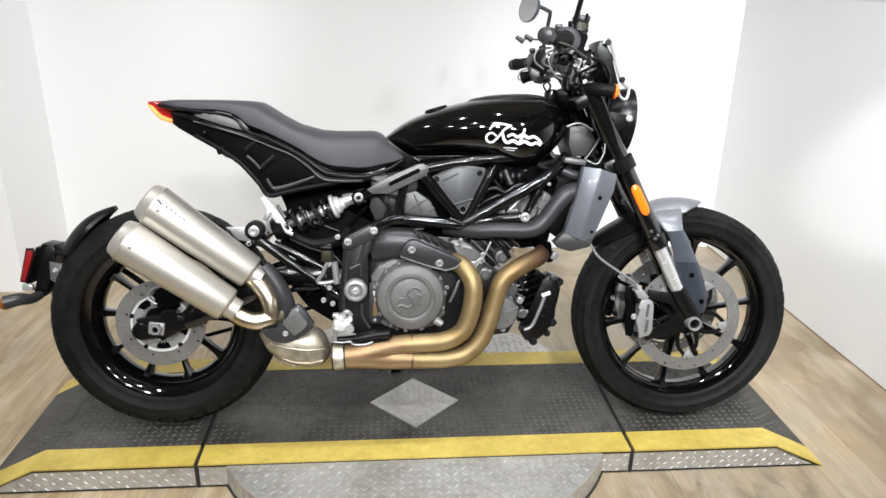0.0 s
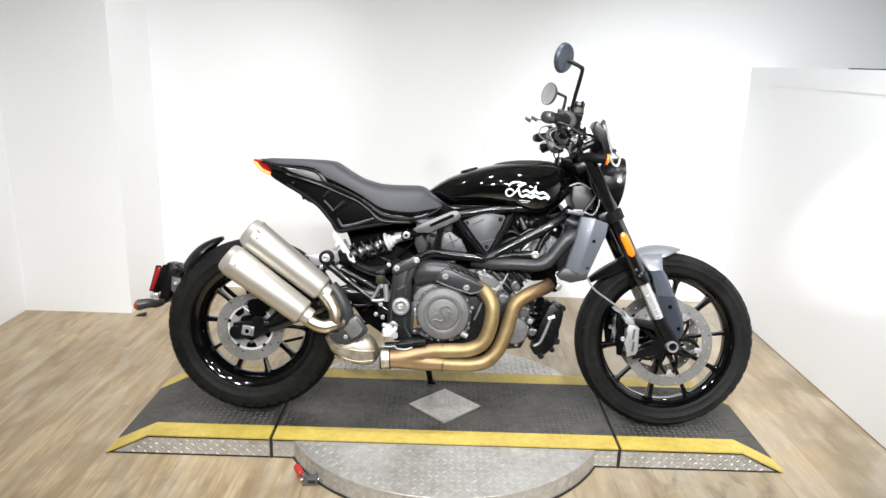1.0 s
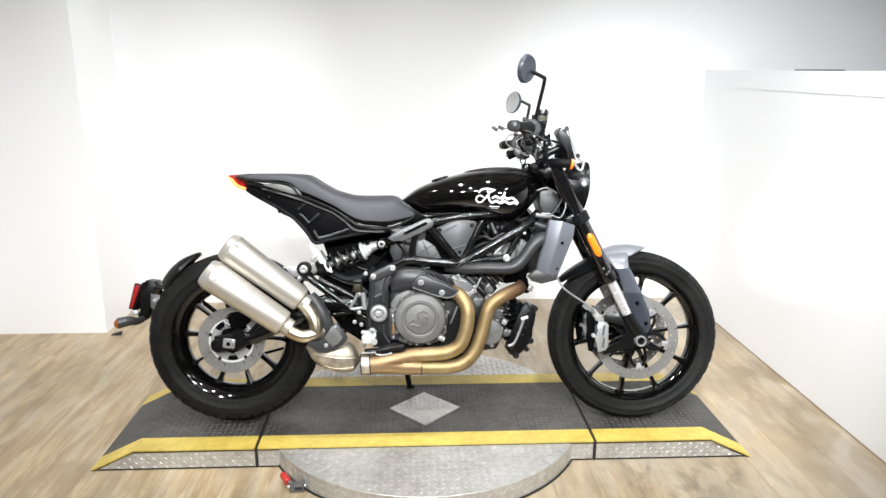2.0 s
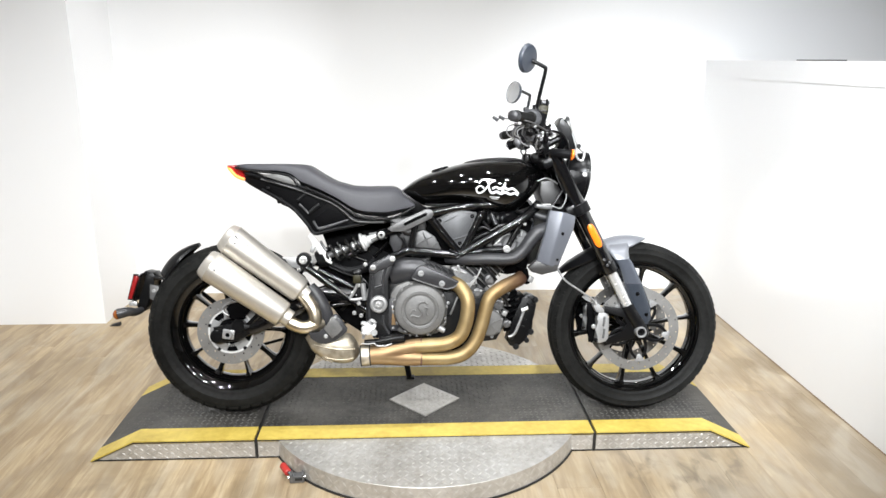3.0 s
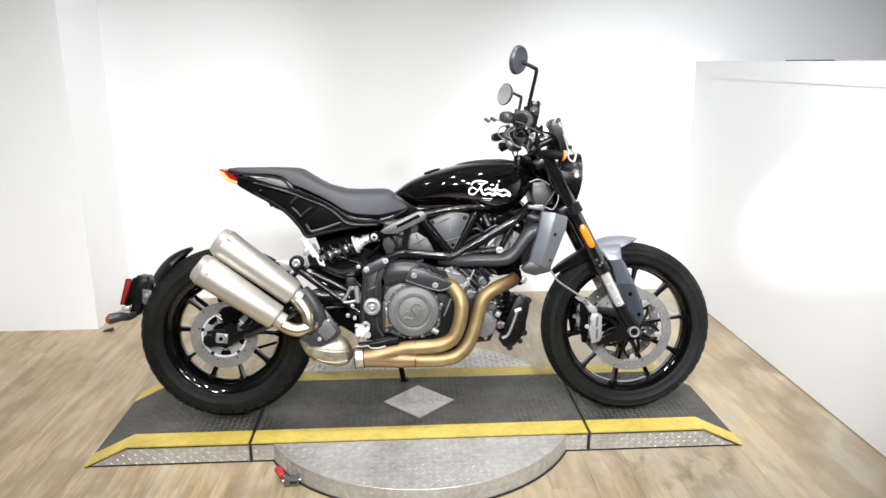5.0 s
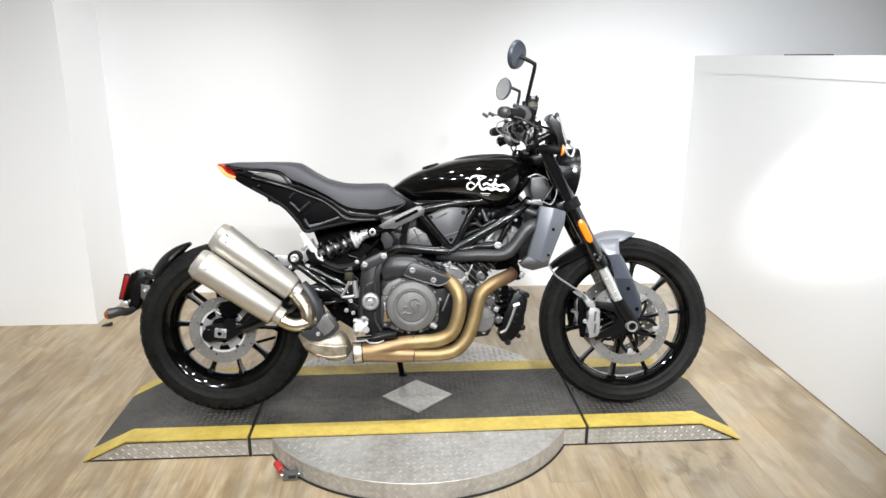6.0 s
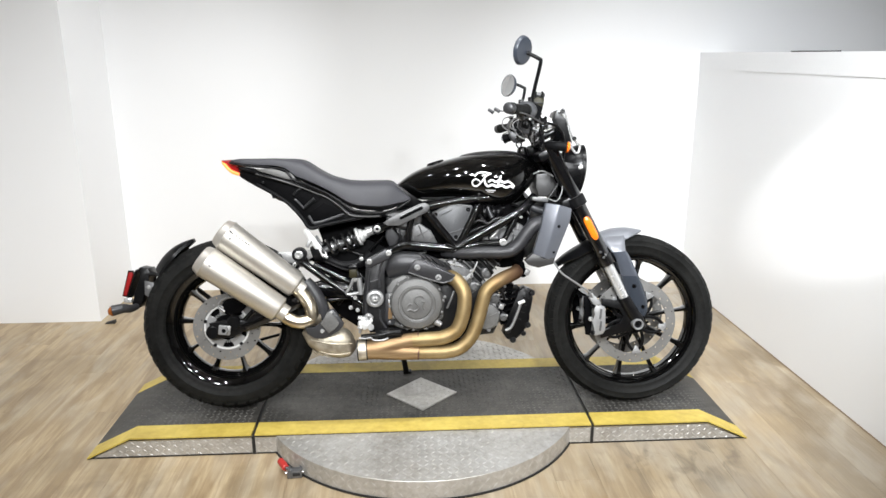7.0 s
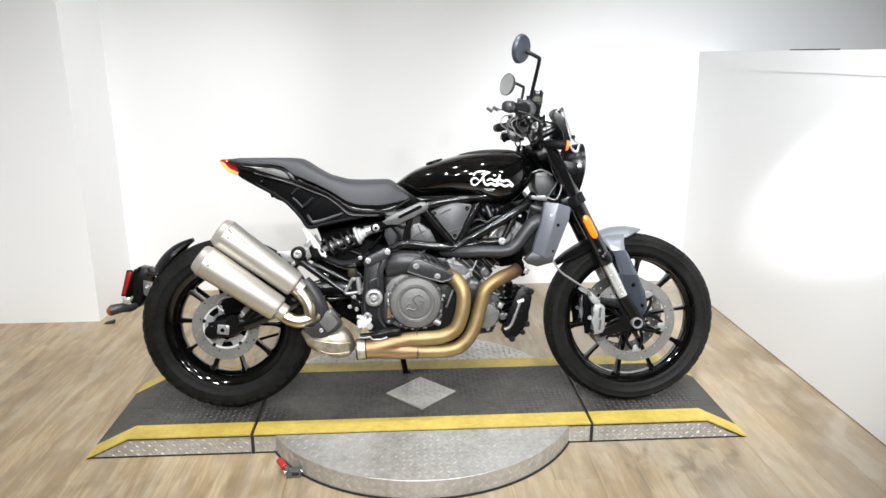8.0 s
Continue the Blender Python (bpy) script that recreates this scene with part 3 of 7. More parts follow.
latch = thing("turntable_latch", pose(-0.428, -0.446, 0, 0, 0, 4), "steel foot latch with a red grip beside the turntable", "latch")
part("bracket", box(0.006, 0.0, 0.014, 0.050, 0.030, 0.026, 0.003), GREYCAST, latch)
part("slot", box(0.012, -0.013, 0.016, 0.026, 0.008, 0.012, 0.002), DARKEDGE, latch, "dark strip for the slot in the bracket")
part("pin", tube([(-0.026, -0.006, 0.020), (0.036, -0.006, 0.020)], 0.0045, 10, 1), ALLOY, latch, "bright pivot pin")
for px in (-0.012, 0.026):
    part("cheek", prism([(px - 0.004, 0.002), (px + 0.004, 0.002), (px + 0.004, 0.034), (px - 0.004, 0.034)], -0.016, 0.016, 0.002), GREYCAST, latch)
part("lever_arm", tube([(-0.004, 0.000, 0.024), (-0.028, 0.012, 0.031)], 0.006, 10, 1), GREYCAST, latch)
part("red_grip", lathe([(0, 0), (0.010, 0.0), (0.0125, 0.003), (0.0125, 0.044), (0.010, 0.048), (0, 0.048)], along((-0.024, 0.006, 0.030), (-0.052, 0.058, 0.038)), 14), RED, latch, "bright red handle grip")

# ---------------------------------------------------------------- the motorcycle
# Its own axes: x to the front, y to its left, z up from the tyres; it leans on its side stand.
bike = thing("motorcycle", at(0.07, -0.08, 0.080) @ pose(0, 0, 0, -10, 0, 0), "black naked street motorcycle with grey fenders leaning on its side stand", "motorcycle")


def drilled_ring(r0, r1, y, thick, cells, rows, hole, m):
    """A brake rotor's ring with rows of drilled holes."""
    bm = bmesh.new()
    seen = {}

    def vert(r, a):
        key = (round(r, 5), round(a % (2 * math.pi), 5))
        if key not in seen:
            seen[key] = bm.verts.new((r * math.cos(a), 0, r * math.sin(a)))
        return seen[key]

    for j in range(rows):
        ra, rb = r0 + (r1 - r0) * j / rows, r0 + (r1 - r0) * (j + 1) / rows
        for i in range(cells):
            a0, a1 = 2 * math.pi * i / cells, 2 * math.pi * (i + 1) / cells
            am, rm = (a0 + a1) / 2, (ra + rb) / 2
            ring = [vert(ra, a0), vert(ra, am), vert(ra, a1), vert(rm, a1), vert(rb, a1), vert(rb, am), vert(rb, a0), vert(rm, a0)]
            if (i + j) % 2:
                bm.faces.new(ring)
                continue
            inner = []
            for v in ring:
                c = Vector((rm * math.cos(am), 0, rm * math.sin(am)))
                inner.append(bm.verts.new(c + (v.co - c).normalized() * hole))
            for k in range(8):
                bm.faces.new((ring[k], ring[(k + 1) % 8], inner[(k + 1) % 8], inner[k]))
    bmesh.ops.recalc_face_normals(bm, faces=bm.faces[:])
    bmesh.ops.solidify(bm, geom=bm.faces[:], thickness=thick)
    bmesh.ops.transform(bm, matrix=m @ at(0, y, 0), verts=bm.verts[:])
    return bm


def wheel(name, cx, cz, radius, flange, inner, half, tyre_half, phase, label):
    hub_m = at(cx, 0, cz)
    w = half
    rim = part(name, lathe([(flange, -w), (flange + 0.004, -w + 0.003), (flange, -w + 0.008), (flange - 0.022, -w + 0.018), (flange - 0.03, 0), (flange - 0.022, w - 0.018), (flange, w - 0.008), (flange + 0.004, w - 0.003), (flange, w), (flange - 0.010, w - 0.002), (inner + 0.012, w - 0.022), (inner, 0.012), (inner, -0.012), (inner + 0.012, -w + 0.022), (flange - 0.010, -w + 0.002)], hub_m, 72, True), GLOSS, bike, label)
    t, b = tyre_half, flange - 0.004
    prof = [(b, -w + 0.002), (b + 0.008, -w - 0.004), (b + 0.010, -w - 0.0055), (b + 0.013, -w - 0.0055), (b + 0.034, -t + 0.0045), (b + 0.035, -t + 0.0032), (b + 0.038, -t + 0.0032), (b + 0.039, -t + 0.0036), (b + 0.055, -t), (radius - 0.030, -t + 0.007), (radius - 0.0155, -t * 0.75), (radius - 0.0065, -t * 0.45), (radius - 0.0032, 0)]
    prof += [(r, -h) for r, h in prof[-2::-1]]
    tyre = part("tyre", lathe(prof, hub_m, 96), RUBBER, rim, "black road tyre with a blocky dirt-track tread", 60)
    verts, faces = [], []
    for j in range(-3, 4):
        steps = 42
        for i in range(steps):
            a0 = 2 * math.pi * (i + (0.5 if j % 2 else 0)) / steps
            wide = 0.34 if j else 0.40
            h0, h1 = (j - wide) * t * 0.285, (j + wide) * t * 0.285
            k = len(verts)
            for lift, shrink in ((-0.008, 1.0), (0.0, 0.86)):
                for aa, hh in ((-1, h0), (1, h0), (1, h1), (-1, h1)):
                    skew = 0.012 * (hh / t)
                    ang = a0 + aa * shrink * (0.40 * 2 * math.pi / steps) + skew * (1 if j % 2 else -1)
                    hc = (h0 + h1) / 2 + (hh - (h0 + h1) / 2) * shrink
                    f = abs(hc) / t
                    rr = radius - 0.0018 - 0.006 * f - 0.021 * max(0, f - 0.45) ** 1.3 * 2.0 + lift
                    verts.append((cx + rr * math.cos(ang), hc, cz + rr * math.sin(ang)))
            faces += [(k + 4, k + 5, k + 6, k + 7)] + [(k + q, k + (q + 1) % 4, k + 4 + (q + 1) % 4, k + 4 + q) for q in range(4)]
    tread = bpy.data.meshes.new("tread")
    tread.from_pydata(verts, [], faces)
    tread.materials.append(RUBBER)
    ob = new("tread", tread)
    ob.parent = rim
    tagged(ob, "raised tread blocks", kind="stuff")
    for k in range(10):
        thick = 1.0 if k % 2 else 0.72
        bm = bmesh.new()
        rings = []
        for r, wx, wy in ((0.040, 0.017, 0.030), (0.075, 0.012 * thick, 0.022), (inner - 0.045, 0.0085 * thick, 0.018), (inner - 0.012, 0.0100 * thick, 0.022), (inner + 0.006, 0.0150, 0.030)):
            rings.append([(sx * wx, sy * wy, r) for sx, sy in ((-1, -0.6), (-0.6, -1), (0.6, -1), (1, -0.6), (1, 0.6), (0.6, 1), (-0.6, 1), (-1, 0.6))])
        loft(rings, bm)
        bmesh.ops.transform(bm, matrix=hub_m @ pose(0, 0, 0, 0, 90 - (phase + 36 * k), 0), verts=bm.verts[:])
        part("spoke", bm, GLOSS, rim)
    part("hub", lathe([(0, -0.062), (0.026, -0.062), (0.030, -0.058), (0.034, -0.040), (0.050, -0.034), (0.052, 0), (0.050, 0.034), (0.034, 0.040), (0.030, 0.058), (0, 0.062)], hub_m, 32), SATIN, rim)
    return rim


RX, RZ, FX, FZ = -0.768, 0.331, 0.771, 0.319
rear = wheel("rear_wheel", RX, RZ, 0.3265, 0.234, 0.186, 0.060, 0.076, -4, "gloss black ten-spoke rear wheel")
front = wheel("front_wheel", FX, FZ, 0.331, 0.256, 0.227, 0.045, 0.060, 8, "gloss black ten-spoke front wheel")

# rotors
rd = at(RX, 0, RZ)
part("brake_rotor", drilled_ring(0.086, 0.124, -0.082, 0.005, 32, 2, 0.0034, rd), DISC, rear, "drilled steel brake rotor", 30)
bm = bmesh.new()
for k in range(5):
    a = radians(72 * k + 20)
    pts = [(RX + r * math.cos(a + da), RZ + r * math.sin(a + da)) for r, da in ((0.050, -0.52), (0.060, -0.36), (0.074, -0.33), (0.089, -0.46), (0.091, 0), (0.089, 0.46), (0.074, 0.33), (0.060, 0.36), (0.050, 0.52))]
    prism(pts, -0.083, -0.076, 0.001, bm)
part("rotor_carrier", bm, CAST, rear, "light alloy five-arm rotor carrier")
part("rotor_inner_ring", lathe([(0.0775, -0.084), (0.0845, -0.084), (0.0845, -0.078), (0.0775, -0.078)], rd, 48, True), BRIGHTCAST, rear, "light alloy ring of the rotor carrier")
# added plate, so the carrier's windows read as dark
part("rotor_shadow_plate", lathe([(0, -0.070), (0.080, -0.070), (0.082, -0.066), (0.080, -0.062), (0, -0.062)], rd, 36), DEEP, rear, "added near-black plate that darkens the carrier's windows")
for k in range(5):
    a = radians(72 * k + 20)
    bolt(RX + 0.082 * math.cos(a), -0.085, RZ + 0.082 * math.sin(a), 0.007, 0.005, SATIN, rear)
part("rotor_hub", lathe([(0, -0.085), (0.046, -0.085), (0.048, -0.080), (0.048, -0.05), (0, -0.05)], rd, 36), DEEP, rear)
bm = bmesh.new()
for k in range(44):
    a = 2 * math.pi * k / 44
    box(RX + 0.053 * math.cos(a), -0.089, RZ + 0.053 * math.sin(a), 0.009, 0.003, 0.0035, 0, (0, -math.degrees(a), 0), bm)
part("sensor_ring", bm, CAST, rear, "toothed wheel speed ring")
bm = bmesh.new()
teeth = [((0.101 if k % 2 else 0.093), 2 * math.pi * k / 88) for k in range(88)]
prism([(RX + r * math.cos(a), RZ + r * math.sin(a)) for r, a in teeth], 0.070, 0.077, 0, bm)
part("sprocket", bm, DEEP, rear, "dark steel rear sprocket")

fd = at(FX, 0, FZ)
for side in (-1, 1):
    part("brake_rotor", drilled_ring(0.124, 0.160, side * 0.075, 0.005, 40, 2, 0.0034, fd), DISC, front, "drilled steel brake rotor", 30)
    carrier = part("rotor_carrier", lathe([(0.030, -0.006), (0.046, -0.006), (0.048, 0.0), (0.046, 0.006), (0.030, 0.006)], fd @ at(0, side * 0.075, 0), 28, True), SATIN, front, "black five-arm rotor carrier")
    for k in range(5):
        a = radians(72 * k - 84)
        for lean in (-1, 1):
            arm = [(FX + r * math.cos(a + lean * da), side * 0.075, FZ + r * math.sin(a + lean * da)) for r, da in ((0.040, 0.62), (0.066, 0.46), (0.092, 0.30), (0.114, 0.10))]
            part("carrier_arm", tube(arm, (0.0075, 0.0055), 8, 4, squash=0.7), SATIN, carrier)
        lug = [(FX + r * math.cos(a + da), FZ + r * math.sin(a + da)) for r, da in ((0.098, -0.05), (0.098, 0.05), (0.116, 0.12), (0.129, 0.16), (0.129, -0.16), (0.116, -0.12))]
        part("rotor_lug", prism(lug, side * 0.075 - 0.005, side * 0.075 + 0.005, 0.001), CAST, carrier, "bright rotor lug")
        part("rotor_button", lathe([(0, -0.004), (0.006, -0.004), (0.007, 0), (0.007, 0.005), (0, 0.005)], at(FX + 0.118 * math.cos(a), side * 0.080, FZ + 0.118 * math.sin(a)), 12), CAST, carrier)

# fork
HEAD_T, HEAD_B = Vector((0.436, 0, 0.985)), Vector((0.757, 0, 0.355))


def rake(s, y, off=0.0):
    """A point s of the way down the fork."""
    p = HEAD_T.lerp(HEAD_B, s)
    d = (HEAD_B - HEAD_T).normalized()
    return Vector((p.x - d.z * off, y, p.z + d.x * off))


for side in (-1, 1):
    y = 0.104 * side
    leg = part("fork_leg", tube([rake(0.0, y), rake(0.675, y)], (0.0275, 0.0265), 20, 1), FORK, bike, "gloss black upside-down fork leg")
    part("fork_collar", lathe([(0, 0), (0.031, 0), (0.032, 0.006), (0.032, 0.034), (0.0285, 0.040), (0, 0.040)], along(rake(0.645, y), rake(0.70, y)), 24), FRAME, leg)
    for q, off in ((0.622, -0.010), (0.640, 0.004), (0.655, -0.008)):
        pb = rake(q, y)
        bolt(pb.x + off, pb.y - 0.033 if side < 0 else pb.y + 0.029, pb.z, 0.005, 0.005, GREYCAST, leg)
    part("stanchion", tube([rake(0.69, y), rake(0.915, y)], 0.0195, 20, 1), ALLOY, leg, "bright steel stanchion")
    part("fork_foot", tube([rake(0.898, y), rake(0.94, y), Vector((FX, y, FZ + 0.022)), Vector((FX + 0.012, y, FZ - 0.02))], (0.025, 0.027), 16, 4), SATIN, leg, "satin black fork foot")
    part("fork_cap", lathe([(0, 0), (0.026, 0), (0.022, 0.014), (0.012, 0.018), (0, 0.018)], along(rake(0.0, y), rake(-0.1, y)), 20), FRAME, leg)
    part("lower_clamp_ring", lathe([(0.028, -0.02), (0.036, -0.018), (0.036, 0.018), (0.028, 0.02)], along(rake(0.325, y), rake(0.5, y)), 24, True), SATIN, leg)
    part("caliper_bracket", prism([(0.640, 0.415), (0.735, 0.400), (0.790, 0.330), (0.760, 0.290), (0.640, 0.262), (0.632, 0.285), (0.715, 0.318), (0.728, 0.345), (0.712, 0.375), (0.640, 0.388)], y - 0.006, y + 0.012, 0.004), SATIN, leg, "black forged caliper bracket")
    cal = part("brake_caliper", prism([(0.606, 0.394), (0.620, 0.402), (0.646, 0.386), (0.650, 0.374), (0.650, 0.300), (0.641, 0.284), (0.614, 0.276), (0.602, 0.282), (0.600, 0.300), (0.606, 0.330), (0.602, 0.366)], y - 0.030, y + 0.022, 0.008), CAST, leg, "silver four-piston brake caliper")
    part("caliper_back", prism([(0.572, 0.424), (0.594, 0.424), (0.604, 0.390), (0.604, 0.290), (0.594, 0.274), (0.580, 0.278), (0.582, 0.306), (0.570, 0.330), (0.580, 0.352), (0.572, 0.384)], y - 0.006, y + 0.010, 0.004), DEEP, cal, "dark caliper half behind the rotor")
    # darker beads put the shade of the grooves into the colour
    for zc in (0.362, 0.316):
        part("groove_bead", tube([(0.628, y - 0.031, zc - 0.018), (0.632, y - 0.031, zc + 0.018)], 0.004, 8, 1), GREYCAST, cal, "dark bead drawn for the groove between the pistons")
    part("caliper_neck", prism([(0.588, 0.420), (0.604, 0.432), (0.632, 0.402), (0.622, 0.390), (0.600, 0.398)], y - 0.032, y + 0.026, 0.004), CAST, cal)
    part("bleed_nipple", tube([(0.600, y - 0.030, 0.424), (0.594, y - 0.032, 0.440)], (0.006, 0.004), 8, 1), ALLOY, cal)
    for z in (0.392, 0.290):
        bolt(0.602, y - 0.028, z, 0.009, 0.006, SATIN, cal)
    bolt(0.595, y - 0.020, 0.340, 0.009, 0.006, ALLOY, cal)
    part("axle_cap", lathe([(0.0145, -0.026), (0.016, -0.030), (0.0195, -0.030), (0.021, -0.024), (0.021, 0.0), (0.0145, 0.0)], at(FX, y - 0.006, FZ), 24, True), CAST, leg, "ring of the front axle")
    part("axle_core", lathe([(0, -0.020), (0.006, -0.020), (0.007, -0.014), (0.015, -0.014), (0.015, 0.01), (0, 0.01)], at(FX, y - 0.006, FZ), 16), DEEP, leg)
    # fork guard in smoked grey, its gloss gradient put into separate tones
    ys = side * 0.110
    g = part("fork_guard", blade([((0.672, 0.592), (0.726, 0.598), ys, 0.010), ((0.687, 0.568), (0.743, 0.572), ys, 0.012), ((0.700, 0.535), (0.761, 0.533), ys, 0.012), ((0.709, 0.500), (0.777, 0.497), ys, 0.012)]), TITAN, leg, "smoked grey fender stay beside the fork", 50)
    part("stay_crown", blade([((0.660, 0.642), (0.734, 0.648), side * 0.066, 0.006), ((0.652, 0.628), (0.730, 0.638), side * 0.086, 0.008), ((0.660, 0.608), (0.725, 0.618), side * 0.104, 0.010), ((0.673, 0.590), (0.727, 0.594), ys, 0.0115)]), FENDER, g, "light grey crown where the stay meets the fender", 60)
    part("stay_foot", blade([((0.708, 0.502), (0.778, 0.499), ys, 0.0135), ((0.720, 0.455), (0.796, 0.453), ys, 0.0135), ((0.738, 0.406), (0.812, 0.408), ys, 0.0130), ((0.753, 0.373), (0.815, 0.368), ys, 0.0115), ((0.774, 0.350), (0.804, 0.346), ys, 0.0080)]), STAY, g, "lower half of the fender stay, its dark gloss put into the colour", 50)
    bolt(0.757, -0.124 if side < 0 else 0.120, 0.462, 0.008, 0.004, DEEP, g)
    bolt(0.792, -0.124 if side < 0 else 0.120, 0.384, 0.007, 0.004, DEEP, g)
    part("side_reflector", blade([((p.x - w, p.z - w * 0.5), (p.x + w, p.z + w * 0.5), p.y, h) for p, w, h in ((rake(q, y + side * 0.027), q1, q2) for q, q1, q2 in ((0.414, 0.004, 0.003), (0.422, 0.0095, 0.006), (0.440, 0.0125, 0.007), (0.522, 0.0125, 0.007), (0.540, 0.0095, 0.006), (0.548, 0.004, 0.003)))]), AMBER, leg, "amber side reflector")

for s, half, nm in ((0.045, 0.018, "top_clamp"), (0.325, 0.020, "bottom_clamp")):
    a = rake(s, 0)
    bm = box(0, 0, 0, 0.075, 0.25, half * 2, 0.010)
    d = (HEAD_B - HEAD_T).normalized()
    bmesh.ops.transform(bm, matrix=Matrix.Translation(a - Vector((0.02, 0, 0.0))) @ pose(0, 0, 0, 0, -27, 0), verts=bm.verts[:])
    part(nm, bm, SATIN, bike, "black fork clamp")
part("steering_head", tube([rake(0.02, 0) - Vector((0.045, 0, 0)), rake(0.36, 0) - Vector((0.045, 0, 0))], 0.034, 20, 1), FRAME, bike)
part("horn_bracket", prism([(0.395, 0.885), (0.45, 0.890), (0.475, 0.845), (0.470, 0.800), (0.405, 0.800), (0.392, 0.835)], -0.075, 0.075, 0.008), FOOT, bike, "smoky grey plastic cover under the steering head")

# front fender


def fender_shell(a0, a1, lift, half, skirt, steps):
    """An arched strip over the front tyre: lift and half-width run from the first angle to the last, skirt is the fall of its sides."""
    rings = []
    for k in range(steps + 1):
        f = k / steps
        a = radians(a0 + (a1 - a0) * f)
        r, w, d = lerp(lift, f), lerp(half, f), lerp(skirt, f)
        ring = []
        for thick in (0.0, 0.005):
            for j in (range(9) if not thick else range(8, -1, -1)):
                u = -1 + 2 * j / 8
                rr = r - d * abs(u) ** 2.6 - thick
                ring.append((FX + rr * math.cos(a), u * (w - thick * 0.4), FZ + rr * math.sin(a)))
        rings.append(ring)
    return loft(rings)


fender = part("front_fender", fender_shell(82.5, 114, [(0, 0.347), (0.3, 0.355), (0.6, 0.359), (1, 0.355)], [(0, 0.012), (0.12, 0.040), (0.3, 0.062), (1, 0.074)], [(0, 0.002), (0.2, 0.020), (0.4, 0.038), (1, 0.040)], 16), FENDER, bike, "smoked grey front fender")
part("rear_flap", fender_shell(112, 143.5, [(0, 0.347), (0.4, 0.350), (0.75, 0.358), (1, 0.365)], [(0, 0.070), (0.7, 0.066), (1, 0.040)], [(0, 0.034), (0.6, 0.026), (1, 0.008)], 14), SATIN, fender, "black rear half of the front fender")

# headlight, gauge, signals
hm = at(0.508, 0, 0.903) @ pose(0, 0, 0, 0, 6, 0) @ Matrix.Rotation(radians(-90), 4, "Z")
lampshell = part("headlight", lathe([(0, -0.02), (0.045, -0.02), (0.070, 0.0), (0.088, 0.030), (0.094, 0.052), (0.094, 0.062), (0.088, 0.066), (0, 0.066)], hm, 40), SATIN, bike, "round headlight with a black shell")
part("headlight_lens", lathe([(0.089, 0.060), (0.087, 0.070), (0.070, 0.080), (0.040, 0.087), (0, 0.089)], hm, 40), GLASS, lampshell, "dark domed headlight glass")
part("lens_ring", lathe([(0.086, 0.058), (0.096, 0.058), (0.096, 0.070), (0.088, 0.073)], hm, 40, True), SATIN, lampshell)
for side in (-1, 1):
    part("headlight_bracket", prism([(0.47, 0.93), (0.56, 0.915), (0.565, 0.885), (0.50, 0.86), (0.468, 0.88)], side * 0.09 - 0.003, side * 0.09 + 0.003, 0.002), SATIN, lampshell)
    bolt(0.558, side * 0.096, 0.906, 0.009, 0.006, ALLOY, lampshell)
    sig = part("turn_signal", tube([(0.425, side * 0.10, 0.985), (0.445, side * 0.13, 0.985), (0.495, side * 0.15, 0.978)], (0.015, 0.018), 16, 4), MATTE, bike, "black turn signal on a stalk by the fork")
    part("signal_lens", lathe([(0, 0), (0.020, 0), (0.020, 0.006), (0.013, 0.012), (0, 0.014)], along((0.494, side * 0.15, 0.978), (0.52, side * 0.15, 0.974)), 18), AMBER, sig, "amber signal lens")

dash = part("instrument_panel", prism([(0.474, 1.118), (0.488, 1.118), (0.508, 1.080), (0.534, 1.000), (0.530, 0.972), (0.516, 0.975), (0.462, 1.090)], -0.062, 0.062, 0.006), SATIN, bike, "black round-cornered instrument panel on the bars")
for side in (-1, 1):
    part("panel_rail", tube([(0.483, side * 0.067, 1.109), (0.489, side * 0.067, 1.122), (0.501, side * 0.067, 1.112), (0.530, side * 0.067, 1.025), (0.547, side * 0.067, 0.998), (0.560, side * 0.067, 0.987), (0.554, side * 0.067, 0.960), (0.537, side * 0.067, 0.966), (0.522, side * 0.067, 1.000)], 0.0045, 8, 5), ALLOY, dash, "bright wire rail")
    part("panel_pad", lathe([(0, -0.006), (0.008, -0.006), (0.009, 0.0), (0.008, 0.006), (0, 0.006)], at(0.494, side * 0.072, 1.112), 14), SATIN, dash)
    part("panel_pad", lathe([(0, -0.006), (0.008, -0.006), (0.009, 0.0), (0.008, 0.006), (0, 0.006)], at(0.538, side * 0.072, 1.012), 14), SATIN, dash)
bm = lathe([(0, 0.004), (0.050, 0.004), (0.054, 0), (0.054, -0.018), (0, -0.018)], None, 32)
bmesh.ops.transform(bm, matrix=Matrix.Translation((0.488, 0, 1.045)) @ (Vector((-0.85, 0, 0.42))).to_track_quat("Y", "Z").to_matrix().to_4x4(), verts=bm.verts[:])
part("gauge", bm, DEEP, dash, "round dark gauge")
part("mount_arm", tube([(0.43, 0, 1.02), (0.47, 0, 1.04), (0.50, 0, 1.05)], 0.014, 10, 4), SATIN, dash)

